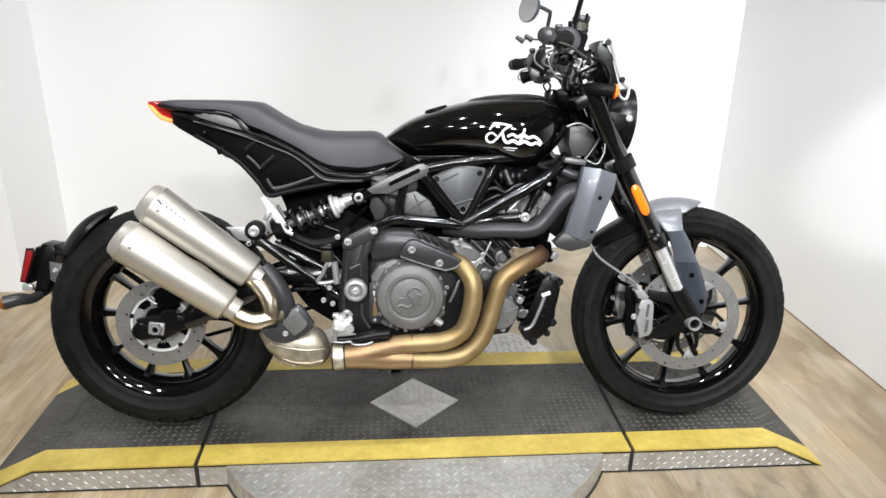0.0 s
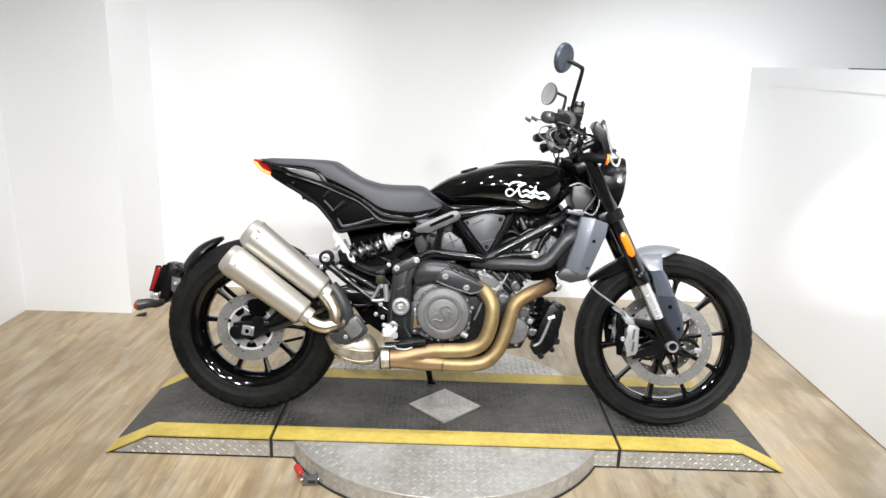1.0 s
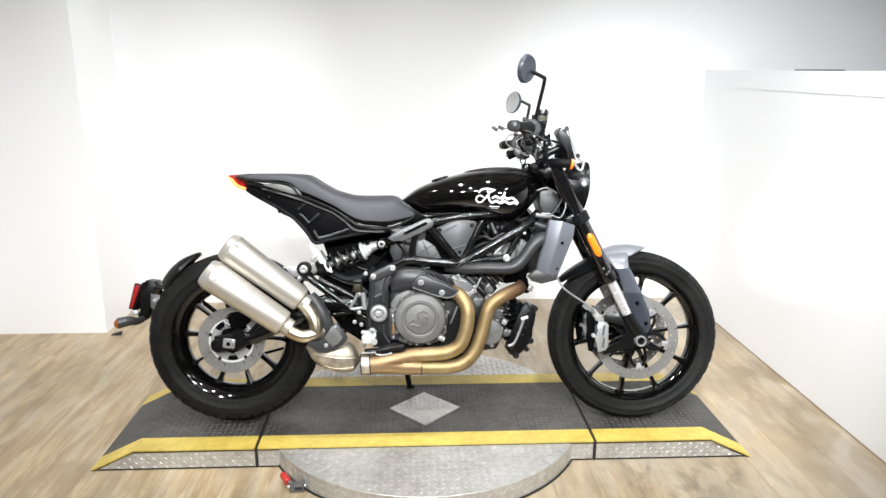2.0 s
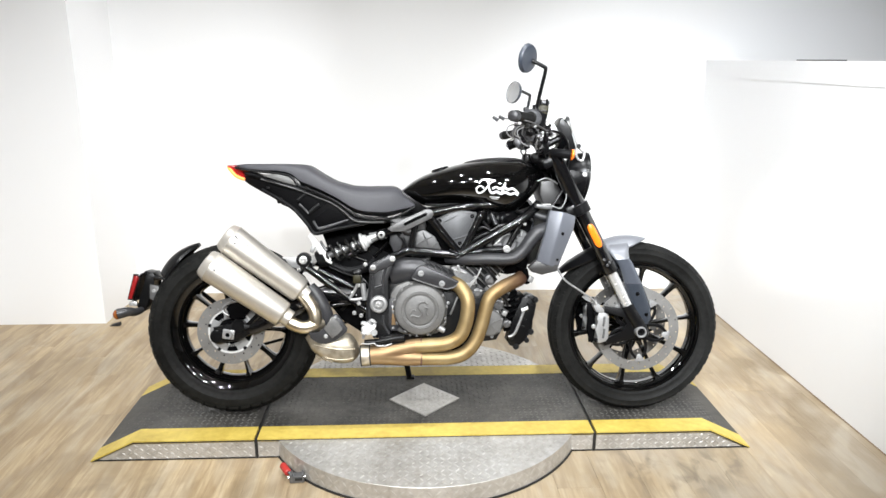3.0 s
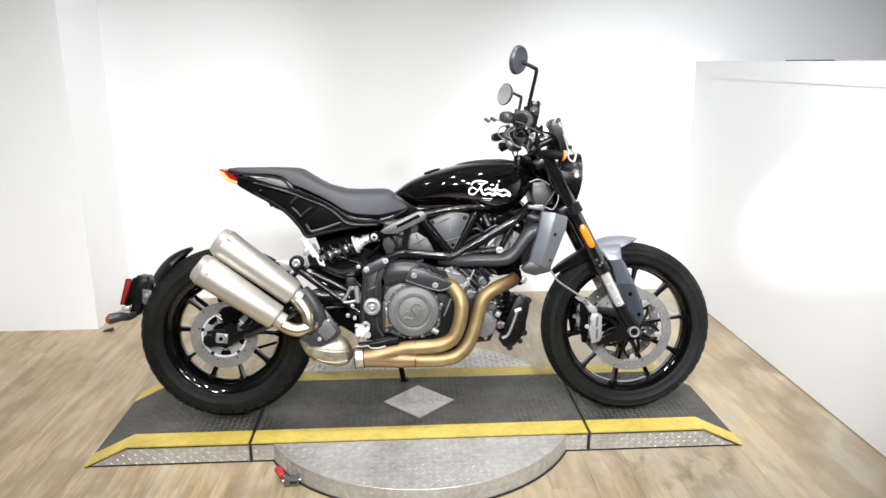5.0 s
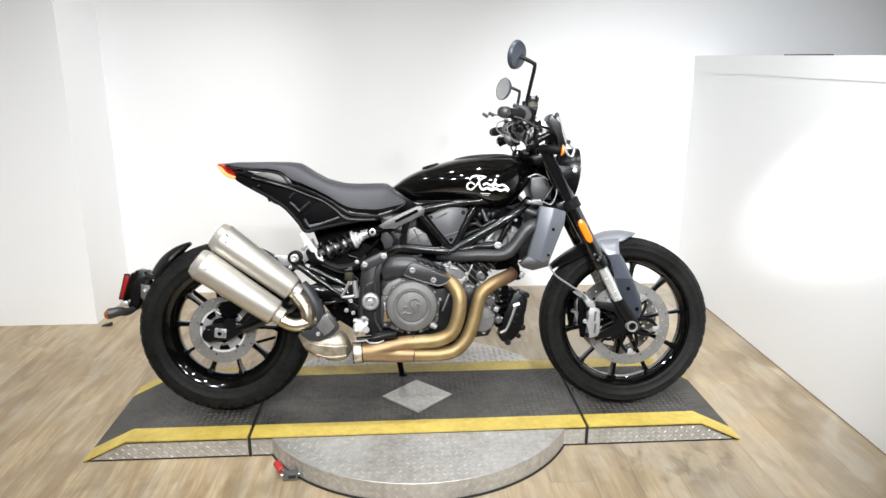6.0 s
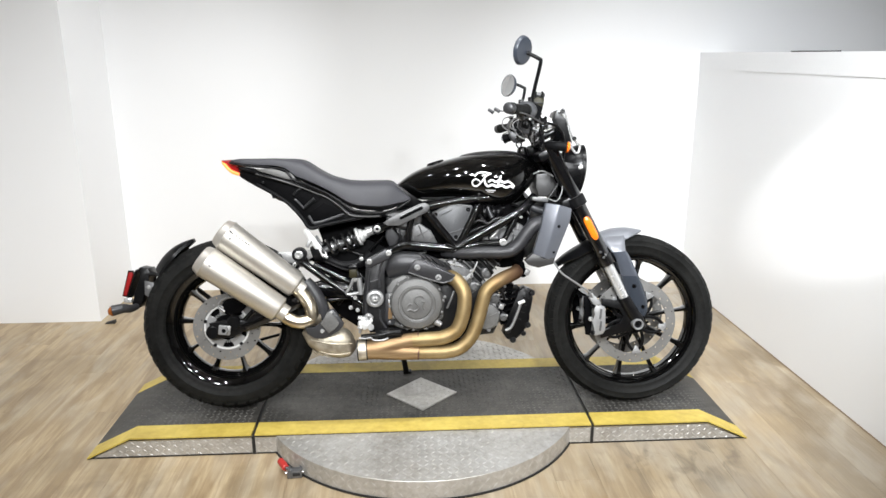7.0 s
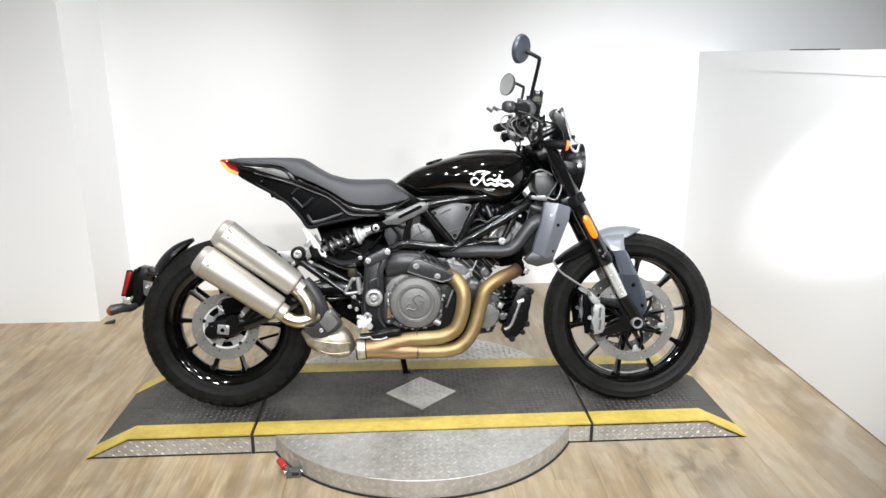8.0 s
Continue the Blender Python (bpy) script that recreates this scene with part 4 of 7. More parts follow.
# handlebar and controls
bar_pts = [(0.286, -0.44, 1.093), (0.350, -0.325, 1.096), (0.385, -0.22, 1.082), (0.412, -0.10, 1.045), (0.416, 0, 1.042), (0.412, 0.10, 1.045), (0.385, 0.22, 1.082), (0.350, 0.325, 1.096), (0.286, 0.44, 1.093)]
bars = part("handlebar", tube(bar_pts, 0.0125, 14, 6), SATIN, bike, "wide black tapered handlebar")
for side in (-1, 1):
    a, b = Vector((0.345, side * 0.335, 1.096)), Vector((0.289, side * 0.435, 1.093))
    grip = part("grip", lathe([(0.0, 0), (0.0215, 0.0), (0.0215, 0.004), (0.017, 0.008), (0.0165, 0.05), (0.0172, 0.10), (0.0200, 0.106), (0.0200, 0.112), (0, 0.113)], along(a, b), 20), RUBBER, bars, "ribbed black rubber grip")
    part("bar_end", lathe([(0, 0), (0.019, 0), (0.020, 0.006), (0.018, 0.024), (0.010, 0.030), (0, 0.030)], along(b, b + (b - a)), 18), PANEL, bars, "dark grey bar end weight")
    pod = part("switch_pod", box(0.362, side * 0.290, 1.090, 0.056, 0.066, 0.064, 0.010, (0, 20, side * -22)), MATTE, bars, "black switch housing")
    part("rocker", box(0.334, side * 0.290, 1.104, 0.010, 0.022, 0.012, 0.003), SATIN, pod)
    part("lever_perch", box(0.398, side * 0.240, 1.072, 0.050, 0.034, 0.030, 0.008, (0, 10, side * -25)), SATIN, bars)
    end = [(0.340, side * 0.385, 1.078), (0.290, side * 0.420, 1.084), (0.233, side * 0.440, 1.086)] if side < 0 else [(0.340, side * 0.385, 1.085), (0.305, side * 0.425, 1.092)]
    part("lever", tube([(0.410, side * 0.240, 1.060), (0.396, side * 0.300, 1.058)] + end, (0.0050, 0.0026), 10, 5, squash=0.7), GREYCAST, bars, "slim grey control lever")
    if side < 0:
        for tx, tz in ((0.243, 1.087), (0.223, 1.084)):
            part("lever_tip", tube([(tx - 0.008, side * 0.440, tz + 0.006), (tx + 0.008, side * 0.444, tz - 0.005)], (0.0048, 0.0062), 10, 1), PANEL, bars, "dark rounded lever tip")
    stem = part("mirror", tube([(0.360, side * 0.300, 1.105), (0.376, side * 0.328, 1.180), (0.391, side * 0.352, 1.250), (0.384, side * 0.357, 1.262), (0.345, side * 0.362, 1.281)], 0.0065, 10, 5), SATIN, bars, "round black bar mirror on a bent stem")
    n = Vector((-0.79, side * -0.57, 0.24 if side < 0 else 0.16)).normalized()
    mm = Matrix.Translation((0.330 if side < 0 else 0.323, side * 0.365, 1.288 if side < 0 else 1.271)) @ n.to_track_quat("Y", "Z").to_matrix().to_4x4()
    part("mirror_shell", lathe([(0, -0.012), (0.030, -0.0115), (0.043, -0.009), (0.047, -0.003), (0.048, 0.004), (0.0455, 0.006), (0.0455, 0.003), (0, 0.003)], mm, 36), SHELL, stem, "blue-grey glossy mirror back")
    part("mirror_glass", lathe([(0, 0.0045), (0.0452, 0.0045), (0.0452, 0.0032), (0, 0.0032)], mm, 36), MIRROR, stem, "clear mirror glass")
    part("mirror_clamp", lathe([(0, -0.02), (0.011, -0.02), (0.011, 0.02), (0, 0.02)], Matrix.Translation((0.363, side * 0.305, 1.122)) @ pose(0, 0, 0, 90, 0, 0), 14), SATIN, stem)
pot = part("fluid_pot", box(0.392, -0.240, 1.130, 0.038, 0.040, 0.040, 0.006, (0, 8, 0)), FLUID, bars, "amber brake fluid reservoir")
part("pot_lid", box(0.395, -0.240, 1.156, 0.040, 0.044, 0.016, 0.004, (0, 8, 0)), PANEL, pot, "dark ribbed lid")
for px in (0.384, 0.406):
    part("lid_rib", tube([(px, -0.2625, 1.166), (px - 0.002, -0.2625, 1.146)], 0.004, 8, 1), SATIN, pot)
part("pot_strap", box(0.391, -0.240, 1.128, 0.041, 0.043, 0.007, 0.002, (0, 8, 0)), SATIN, pot)
for side in (-1, 1):
    drum = part("throttle_drum" if side < 0 else "switch_drum", lathe([(0, -0.026), (0.026, -0.026), (0.031, -0.020), (0.033, 0.0), (0.031, 0.020), (0.026, 0.026), (0, 0.026)], along((0.350, side * 0.312, 1.096), (0.330, side * 0.346, 1.095)), 22), FRAMEPLATE, bars, "grey round control housing")
    part("kill_switch", box(0.330, side * 0.300, 1.128, 0.018, 0.024, 0.014, 0.003), SATIN, drum)
    part("lower_switch", box(0.345, side * 0.286, 1.052, 0.030, 0.036, 0.026, 0.006, (0, 15, 0)), SATIN, drum)
    part("master_cylinder", tube([(0.380, side * 0.262, 1.086), (0.410, side * 0.205, 1.082)], 0.014, 12, 1), SATIN, bars)
    part("clamp_bolt", lathe([(0, 0), (0.006, 0), (0.006, 0.010), (0, 0.012)], along((0.372, side * 0.245, 1.100), (0.360, side * 0.245, 1.120)), 10), ALLOY, bars)
    part("clamp_bolt", lathe([(0, 0), (0.005, 0), (0.005, 0.010), (0, 0.012)], along((0.395, side * 0.225, 1.060), (0.392, side * 0.230, 1.040)), 10), ALLOY, bars)
    part("cable_adjuster", tube([(0.372, side * 0.255, 1.058), (0.352, side * 0.215, 1.046)], 0.007, 10, 1), SATIN, bars)
    part("switch_wire", tube([(0.345, side * 0.290, 1.050), (0.350, side * 0.250, 1.036), (0.370, side * 0.180, 1.036), (0.395, side * 0.090, 1.034), (0.410, side * 0.040, 1.01)], 0.0045, 8, 6), SATIN, bars)
    part("bar_bracket", prism([(0.430, 1.090), (0.452, 1.098), (0.470, 1.072), (0.458, 1.055), (0.436, 1.062)], side * 0.055 - 0.004, side * 0.055 + 0.004, 0.002), ALLOY, bars, "bright gauge bracket")
    part("banjo_bolt", lathe([(0, -0.008), (0.007, -0.008), (0.008, 0.004), (0, 0.008)], at(0.418, side * 0.205, 1.074), 12), ALLOY, bars)
part("ignition_key_ring", tube([(0.338, -0.03, 0.985), (0.330, -0.03, 1.000), (0.340, -0.03, 1.010), (0.350, -0.03, 1.000), (0.345, -0.03, 0.985)], 0.003, 6, 4), SATIN, bars)
for side in (-1, 1):
    part("riser", tube([(0.412, side * 0.055, 0.985), (0.412, side * 0.055, 1.052)], 0.019, 14, 1), SATIN, bars)
    part("riser_cap", box(0.412, side * 0.055, 1.056, 0.046, 0.036, 0.018, 0.005), SATIN, bars)
for i, (pts, r) in enumerate((
    ([(0.385, -0.26, 1.07), (0.405, -0.18, 1.03), (0.430, -0.08, 1.00), (0.44, -0.03, 0.93)], 0.0055),
    ([(0.365, -0.28, 1.070), (0.362, -0.24, 1.045), (0.395, -0.14, 1.020), (0.43, -0.06, 0.92)], 0.0045),
    ([(0.385, 0.26, 1.07), (0.375, 0.19, 1.045), (0.395, 0.09, 1.02), (0.43, 0.04, 0.92)], 0.0055),
    ([(0.37, 0.24, 1.07), (0.45, 0.18, 1.06), (0.49, 0.10, 1.00), (0.45, 0.07, 0.86)], 0.005),
    ([(0.38, -0.235, 1.07), (0.47, -0.18, 1.05), (0.50, -0.115, 0.99), (0.485, -0.10, 0.86), (0.44, -0.11, 0.79)], 0.005))):
    part("control_cable", tube(pts, r, 8, 7), SATIN, bars, "black control cable")
for side in (-1, 1):
    perch = part("lever_clamp", lathe([(0.012, -0.014), (0.021, -0.013), (0.022, 0.0), (0.021, 0.013), (0.012, 0.014)], along((0.372, side * 0.270, 1.090), (0.352, side * 0.306, 1.094)), 16, True), GREYCAST, bars, "grey lever clamp round the bar")
    part("lever_pivot", lathe([(0, -0.016), (0.010, -0.014), (0.013, -0.006), (0.013, 0.010), (0, 0.012)], Matrix.Translation((0.330, side * 0.330, 1.078)) @ pose(0, 0, 0, 90, 0, 0), 14), GREYCAST, bars, "grey lever pivot")
    part("lever_adjuster", lathe([(0, -0.010), (0.009, -0.009), (0.011, 0.0), (0.009, 0.009), (0, 0.010)], Matrix.Translation((0.318, side * 0.352, 1.090)) @ pose(0, 0, 0, 60, 20, 0), 12), PANEL, bars)
    part("lever_reach", tube([(0.330, side * 0.330, 1.072), (0.300, side * 0.360, 1.064), (0.290, side * 0.350, 1.040), (0.310, side * 0.330, 1.030)], 0.0026, 6, 4), BRAID, bars)
    part("switch_shell", prism([(0.322, 1.072), (0.350, 1.060), (0.372, 1.040), (0.362, 1.018), (0.338, 1.022), (0.318, 1.046)], side * 0.275 - 0.016, side * 0.275 + 0.016, 0.006), PANEL, bars, "dark grey lower switch shell")
    part("switch_shell", prism([(0.352, 1.052), (0.376, 1.048), (0.386, 1.026), (0.366, 1.016), (0.346, 1.028)], side * 0.240 - 0.014, side * 0.240 + 0.014, 0.006), BLACKCASE, bars, "black lower switch shell")
# made-up bits scattered round the controls, the bright ones for glints
rnd_c = random.Random(12)
for k in range(34):
    side = -1 if k % 3 else 1
    f = rnd_c.random()
    px, py, pz = 0.345 + 0.075 * f + rnd_c.uniform(-0.012, 0.012), side * (0.315 - 0.13 * f), 1.085 - 0.012 * f + rnd_c.uniform(-0.055, 0.022)
    mat = (ALLOY, SATIN, GREYCAST, BRIGHTCAST, PANEL)[k % 5]
    if k % 4 == 0:
        bm = lathe([(0, -0.006), (0.005, -0.006), (0.007, -0.002), (0.007, 0.006), (0, 0.006)], at(px, py - 0.03, pz), 10)
    else:
        bm = box(px, py - 0.022 * (side < 0), pz, rnd_c.uniform(0.007, 0.016), 0.012, rnd_c.uniform(0.006, 0.014), 0.002, (0, rnd_c.uniform(-50, 50), 20))
    part("control_clutter", bm, mat, bars)
for k in range(5):
    z0 = 1.062 - 0.012 * k
    part("control_wire", tube([(0.352 + 0.006 * k, -0.300, z0), (0.338 + 0.010 * k, -0.275, z0 - 0.030), (0.365 + 0.008 * k, -0.240, z0 - 0.042 + 0.006 * k), (0.395, -0.215, z0 - 0.015)], 0.0030, 6, 5), BRAID if k % 2 else SATIN, bars)
for pts in ([(0.300, -0.400, 1.070), (0.268, -0.405, 1.064), (0.262, -0.405, 1.040), (0.285, -0.395, 1.022)], [(0.318, -0.380, 1.062), (0.296, -0.390, 1.046), (0.312, -0.380, 1.012), (0.334, -0.360, 1.000)]):
    part("wire_loop", tube(pts, 0.0022, 8, 5), BRAID, bars, "bright thin wire loop by the grip")
part("clutch_adjuster", tube([(0.375, 0.27, 1.055), (0.32, 0.30, 1.045), (0.300, 0.31, 1.040)], (0.014, 0.021), 14, 4), MATTE, bars, "black knob of the clutch perch")
part("ignition_box", box(0.392, 0, 0.975, 0.05, 0.09, 0.04, 0.012, (0, -15, 0)), SATIN, bars, "black ignition switch box")
part("key_switch", lathe([(0.010, -0.02), (0.020, -0.018), (0.022, 0.0), (0.020, 0.018), (0.010, 0.02)], Matrix.Translation((0.355, -0.02, 0.965)) @ pose(0, 0, 0, 60, 0, 0), 16, True), FRAME, bars)

# the bars stand a little to the right, the fork nearly straight
axis = (HEAD_T - HEAD_B).normalized()
turn = Matrix.Translation(HEAD_T) @ Matrix.Rotation(radians(-1.5), 4, axis) @ Matrix.Translation(-HEAD_T)
bars.matrix_basis = Matrix.Translation(HEAD_T) @ Matrix.Rotation(radians(-5.5), 4, "Z") @ Matrix.Translation(-HEAD_T)
for ob in [o for o in bike.children if o.name.split(".")[0] in ("front_wheel", "fork_leg", "top_clamp", "bottom_clamp", "front_fender", "headlight", "turn_signal", "instrument_panel")]:
    ob.matrix_basis = at(-0.004, -0.022, 0.003) @ turn

# fuel tank
TANK_TOP = [(-0.131, 0.850), (-0.098, 0.884), (-0.033, 0.915), (0.049, 0.941), (0.115, 0.958), (0.180, 0.968), (0.280, 0.971), (0.330, 0.968), (0.363, 0.960), (0.398, 0.941), (0.415, 0.908)]
TANK_LOW = [(-0.131, 0.842), (-0.115, 0.832), (-0.062, 0.800), (-0.039, 0.788), (0.055, 0.797), (0.133, 0.790), (0.180, 0.780), (0.210, 0.762), (0.244, 0.751), (0.276, 0.749), (0.307, 0.768), (0.354, 0.807), (0.385, 0.846), (0.415, 0.886)]
TANK_WIDE = [(-0.131, 0.040), (-0.11, 0.066), (-0.05, 0.095), (0.05, 0.128), (0.15, 0.146), (0.25, 0.150), (0.32, 0.138), (0.37, 0.112), (0.40, 0.078), (0.415, 0.035)]


TP, TQ = 2.15, 2.35


def eased(table, passes):
    """The same outline with its corners rounded off."""
    xs = np.linspace(table[0][0], table[-1][0], 61)
    zs = np.array([lerp(table, x) for x in xs])
    for _ in range(passes):
        zs[1:-1] = 0.25 * zs[:-2] + 0.5 * zs[1:-1] + 0.25 * zs[2:]
    return list(zip(xs.tolist(), zs.tolist()))


TANK_TOP, TANK_LOW, TANK_WIDE = eased(TANK_TOP, 26), eased(TANK_LOW, 8), eased(TANK_WIDE, 40)


def tank_half(x, z):
    zt, zb, hw = lerp(TANK_TOP, x), lerp(TANK_LOW, x), lerp(TANK_WIDE, x)
    zm = zb + 0.50 * (zt - zb)
    s = (z - zm) / ((zt - zm) if z > zm else (zm - zb))
    return hw * max(0.0, 1 - min(1, abs(s)) ** TQ) ** (1 / TP)


rings = []
for i in range(61):
    x = -0.131 + 0.546 * i / 60
    zt, zb, hw = lerp(TANK_TOP, x), lerp(TANK_LOW, x), lerp(TANK_WIDE, x)
    zm = zb + 0.50 * (zt - zb)
    ring = []
    for k in range(40):
        a = 2 * math.pi * k / 40
        c, s = math.cos(a), math.sin(a)
        y = hw * math.copysign(abs(c) ** (2 / TP), c)
        z = zm + ((zt - zm) if s > 0 else (zm - zb)) * math.copysign(abs(s) ** (2 / TQ), s)
        ring.append((x, y, z))
    rings.append(ring)
bm = loft(rings)
for _ in range(2):
    bmesh.ops.smooth_vert(bm, verts=bm.verts[:], factor=0.4, use_axis_x=False, use_axis_y=True, use_axis_z=True)
tank = part("fuel_tank", bm, GLOSS, bike, "gloss black fuel tank", 60)
rings = []
for i in range(20):
    f = i / 19
    x = 0.105 + 0.275 * f
    zt = lerp(TANK_TOP, x) + 0.008 * math.sin(math.pi * min(1, max(0, f))) ** 0.35 - 0.001
    w = 0.062 * (math.sin(math.pi * (0.08 + 0.86 * f)) ** 0.4)
    rings.append([(x, u * w, zt - 0.010 * abs(u) ** 3) for u in (-1, -0.8, -0.4, 0, 0.4, 0.8, 1)] + [(x, u * w, zt - 0.03) for u in (1, 0, -1)])
part("tank_cover", loft(rings), SATIN, tank, "satin black cover along the tank top")
part("filler_cap", lathe([(0, -0.004), (0.034, -0.004), (0.034, 0.004), (0.030, 0.008), (0, 0.009)], at(0.02, 0, 0.929) @ pose(0, 0, 0, 90, -16, 0) @ pose(0, 0, 0, 0, 0, 0), 28), SATIN, tank)
part("tank_trim", tube([(x, -tank_half(x, lerp(TANK_LOW, x) + 0.012) - 0.001, lerp(TANK_LOW, x) + 0.006) for x in (-0.04, 0.02, 0.08, 0.14, 0.19, 0.23, 0.275)], 0.004, 8, 4), SATIN, tank, "dark lower tank seam")


def badge_stroke(bm, pts, r):
    """A flat raised stroke that follows the tank's side."""
    line = smooth_line([(x, 0, z) for x, z in pts], 5)
    edges = []
    for i, p in enumerate(line):
        d = (line[min(i + 1, len(line) - 1)] - line[max(i - 1, 0)]).normalized()
        q = Vector((-d.z, 0, d.x)) * r * (0.55 + 0.45 * math.sin(math.pi * (0.15 + 0.7 * i / max(1, len(line) - 1))))
        edges.append([bm.verts.new((c.x, -tank_half(c.x, c.z) - 0.0022, c.z)) for c in (p + q, p - q)] + [bm.verts.new((c.x, -tank_half(c.x, c.z) + 0.003, c.z)) for c in (p - q, p + q)])
    for a, b in zip(edges, edges[1:]):
        for k in range(4):
            bm.faces.new((a[k], a[(k + 1) % 4], b[(k + 1) % 4], b[k]))
    bm.faces.new(edges[0][::-1])
    bm.faces.new(edges[-1])


bm = bmesh.new()
badge_stroke(bm, [(0.174, 0.860), (0.161, 0.868), (0.148, 0.861), (0.149, 0.847), (0.163, 0.843), (0.180, 0.858), (0.196, 0.878), (0.214, 0.887)], 0.0030)
badge_stroke(bm, [(0.155, 0.877), (0.166, 0.889), (0.188, 0.892), (0.216, 0.887)], 0.0030)
badge_stroke(bm, [(0.190, 0.868), (0.194, 0.852), (0.204, 0.842), (0.220, 0.847), (0.236, 0.840), (0.252, 0.845), (0.270, 0.837), (0.286, 0.841), (0.300, 0.834)], 0.0044)
badge_stroke(bm, [(0.204, 0.858), (0.218, 0.864), (0.232, 0.857), (0.246, 0.863), (0.262, 0.855), (0.278, 0.858), (0.294, 0.848), (0.302, 0.838)], 0.0040)
badge_stroke(bm, [(0.238, 0.842), (0.246, 0.862), (0.252, 0.880)], 0.0036)
part("tank_badge", bm, WHITE, tank, "white slanted swash badge on the tank side", kind="stuff")
for x0, x1, z, r in ((0.195, 0.232, 0.828, 0.0016), (0.202, 0.226, 0.822, 0.0012)):
    bm = bmesh.new()
    badge_stroke(bm, [(x0, z), (x1, z - 0.002)], r)
    part("badge_bar", bm, WHITE, tank, "thin white bar below the badge")

# seat and tail
SEAT_TOP = [(-0.736, 0.950), (-0.700, 0.954), (-0.573, 0.954), (-0.500, 0.952), (-0.472, 0.949), (-0.445, 0.932), (-0.418, 0.914), (-0.372, 0.889), (-0.308, 0.872), (-0.260, 0.869), (-0.160, 0.870), (-0.138, 0.864), (-0.120, 0.845), (-0.077, 0.802)]
SEAT_LOW = [(-0.736, 0.942), (-0.695, 0.930), (-0.637, 0.923), (-0.579, 0.921), (-0.542, 0.914), (-0.521, 0.902), (-0.507, 0.886), (-0.493, 0.873), (-0.434, 0.850), (-0.404, 0.837), (-0.360, 0.814), (-0.330, 0.791), (-0.300, 0.771), (-0.270, 0.760), (-0.193, 0.753), (-0.162, 0.757), (-0.131, 0.768), (-0.100, 0.782), (-0.077, 0.797)]
SEAT_WIDE = [(-0.736, 0.070), (-0.70, 0.092), (-0.60, 0.108), (-0.48, 0.122), (-0.36, 0.138), (-0.25, 0.142), (-0.16, 0.128), (-0.10, 0.112), (-0.077, 0.104)]


def saddle(top, low, wide, x0, x1, steps, crown, inset=0.0):
    rings = []
    for i in range(steps + 1):
        x = x0 + (x1 - x0) * i / steps
        zt, zb, hw = lerp(top, x), lerp(low, x), lerp(wide, x) - inset
        h = max(0.006, zt - zb)
        ring = []
        for u in (-1, -0.97, -0.88, -0.68, -0.35, 0, 0.35, 0.68, 0.88, 0.97, 1):
            ring.append((x, u * hw, zt - h * crown * (abs(u) ** 6)))
        ring += [(x, hw * 0.99, zb + h * 0.12), (x, hw * 0.90, zb), (x, -hw * 0.90, zb), (x, -hw * 0.99, zb + h * 0.12)]
        rings.append(ring)
    return loft(rings)


bm = saddle(SEAT_TOP, SEAT_LOW, SEAT_WIDE, -0.736, -0.077, 60, 0.30)
bmesh.ops.smooth_vert(bm, verts=bm.verts[:], factor=0.5, use_axis_x=True, use_axis_y=True, use_axis_z=True)
part("seat_nose", prism([(-0.140, 0.845), (-0.118, 0.852), (-0.065, 0.800), (-0.030, 0.786), (-0.06, 0.762), (-0.10, 0.776), (-0.125, 0.800)], -0.088, 0.088, 0.006), SATIN, bike, "black filler between seat and tank")
seat = part("seat", bm, VINYL, bike, "stepped dark grey vinyl seat", 55)
part("seat_seam", tube([(-0.735, -0.085, 0.938), (-0.69, -0.098, 0.928), (-0.60, -0.112, 0.919), (-0.545, -0.119, 0.911), (-0.520, -0.122, 0.898), (-0.496, -0.125, 0.870), (-0.434, -0.132, 0.847), (-0.36, -0.141, 0.811), (-0.30, -0.145, 0.768), (-0.268, -0.146, 0.757), (-0.19, -0.140, 0.750), (-0.13, -0.126, 0.764), (-0.08, -0.110, 0.792)], 0.0045, 8, 4), SATIN, seat, "black lower seat edge")

COWL_TOP = [(-0.705, 0.925), (-0.640, 0.914), (-0.545, 0.900), (-0.495, 0.865), (-0.436, 0.842), (-0.376, 0.810), (-0.332, 0.778), (-0.300, 0.757), (-0.180, 0.742), (-0.150, 0.735)]
COWL_LOW = [(-0.705, 0.888), (-0.689, 0.876), (-0.649, 0.853), (-0.609, 0.832), (-0.584, 0.818), (-0.574, 0.804), (-0.530, 0.786), (-0.500, 0.756), (-0.471, 0.721), (-0.448, 0.688), (-0.420, 0.694), (-0.338, 0.714), (-0.234, 0.733), (-0.150, 0.734)]
COWL_WIDE = [(-0.705, 0.070), (-0.60, 0.092), (-0.45, 0.104), (-0.30, 0.112), (-0.15, 0.112)]
tail = part("tail_cowl", saddle(COWL_TOP, COWL_LOW, COWL_WIDE, -0.705, -0.150, 36, 0.1), MATTE, bike, "black tail section under the seat", 50)
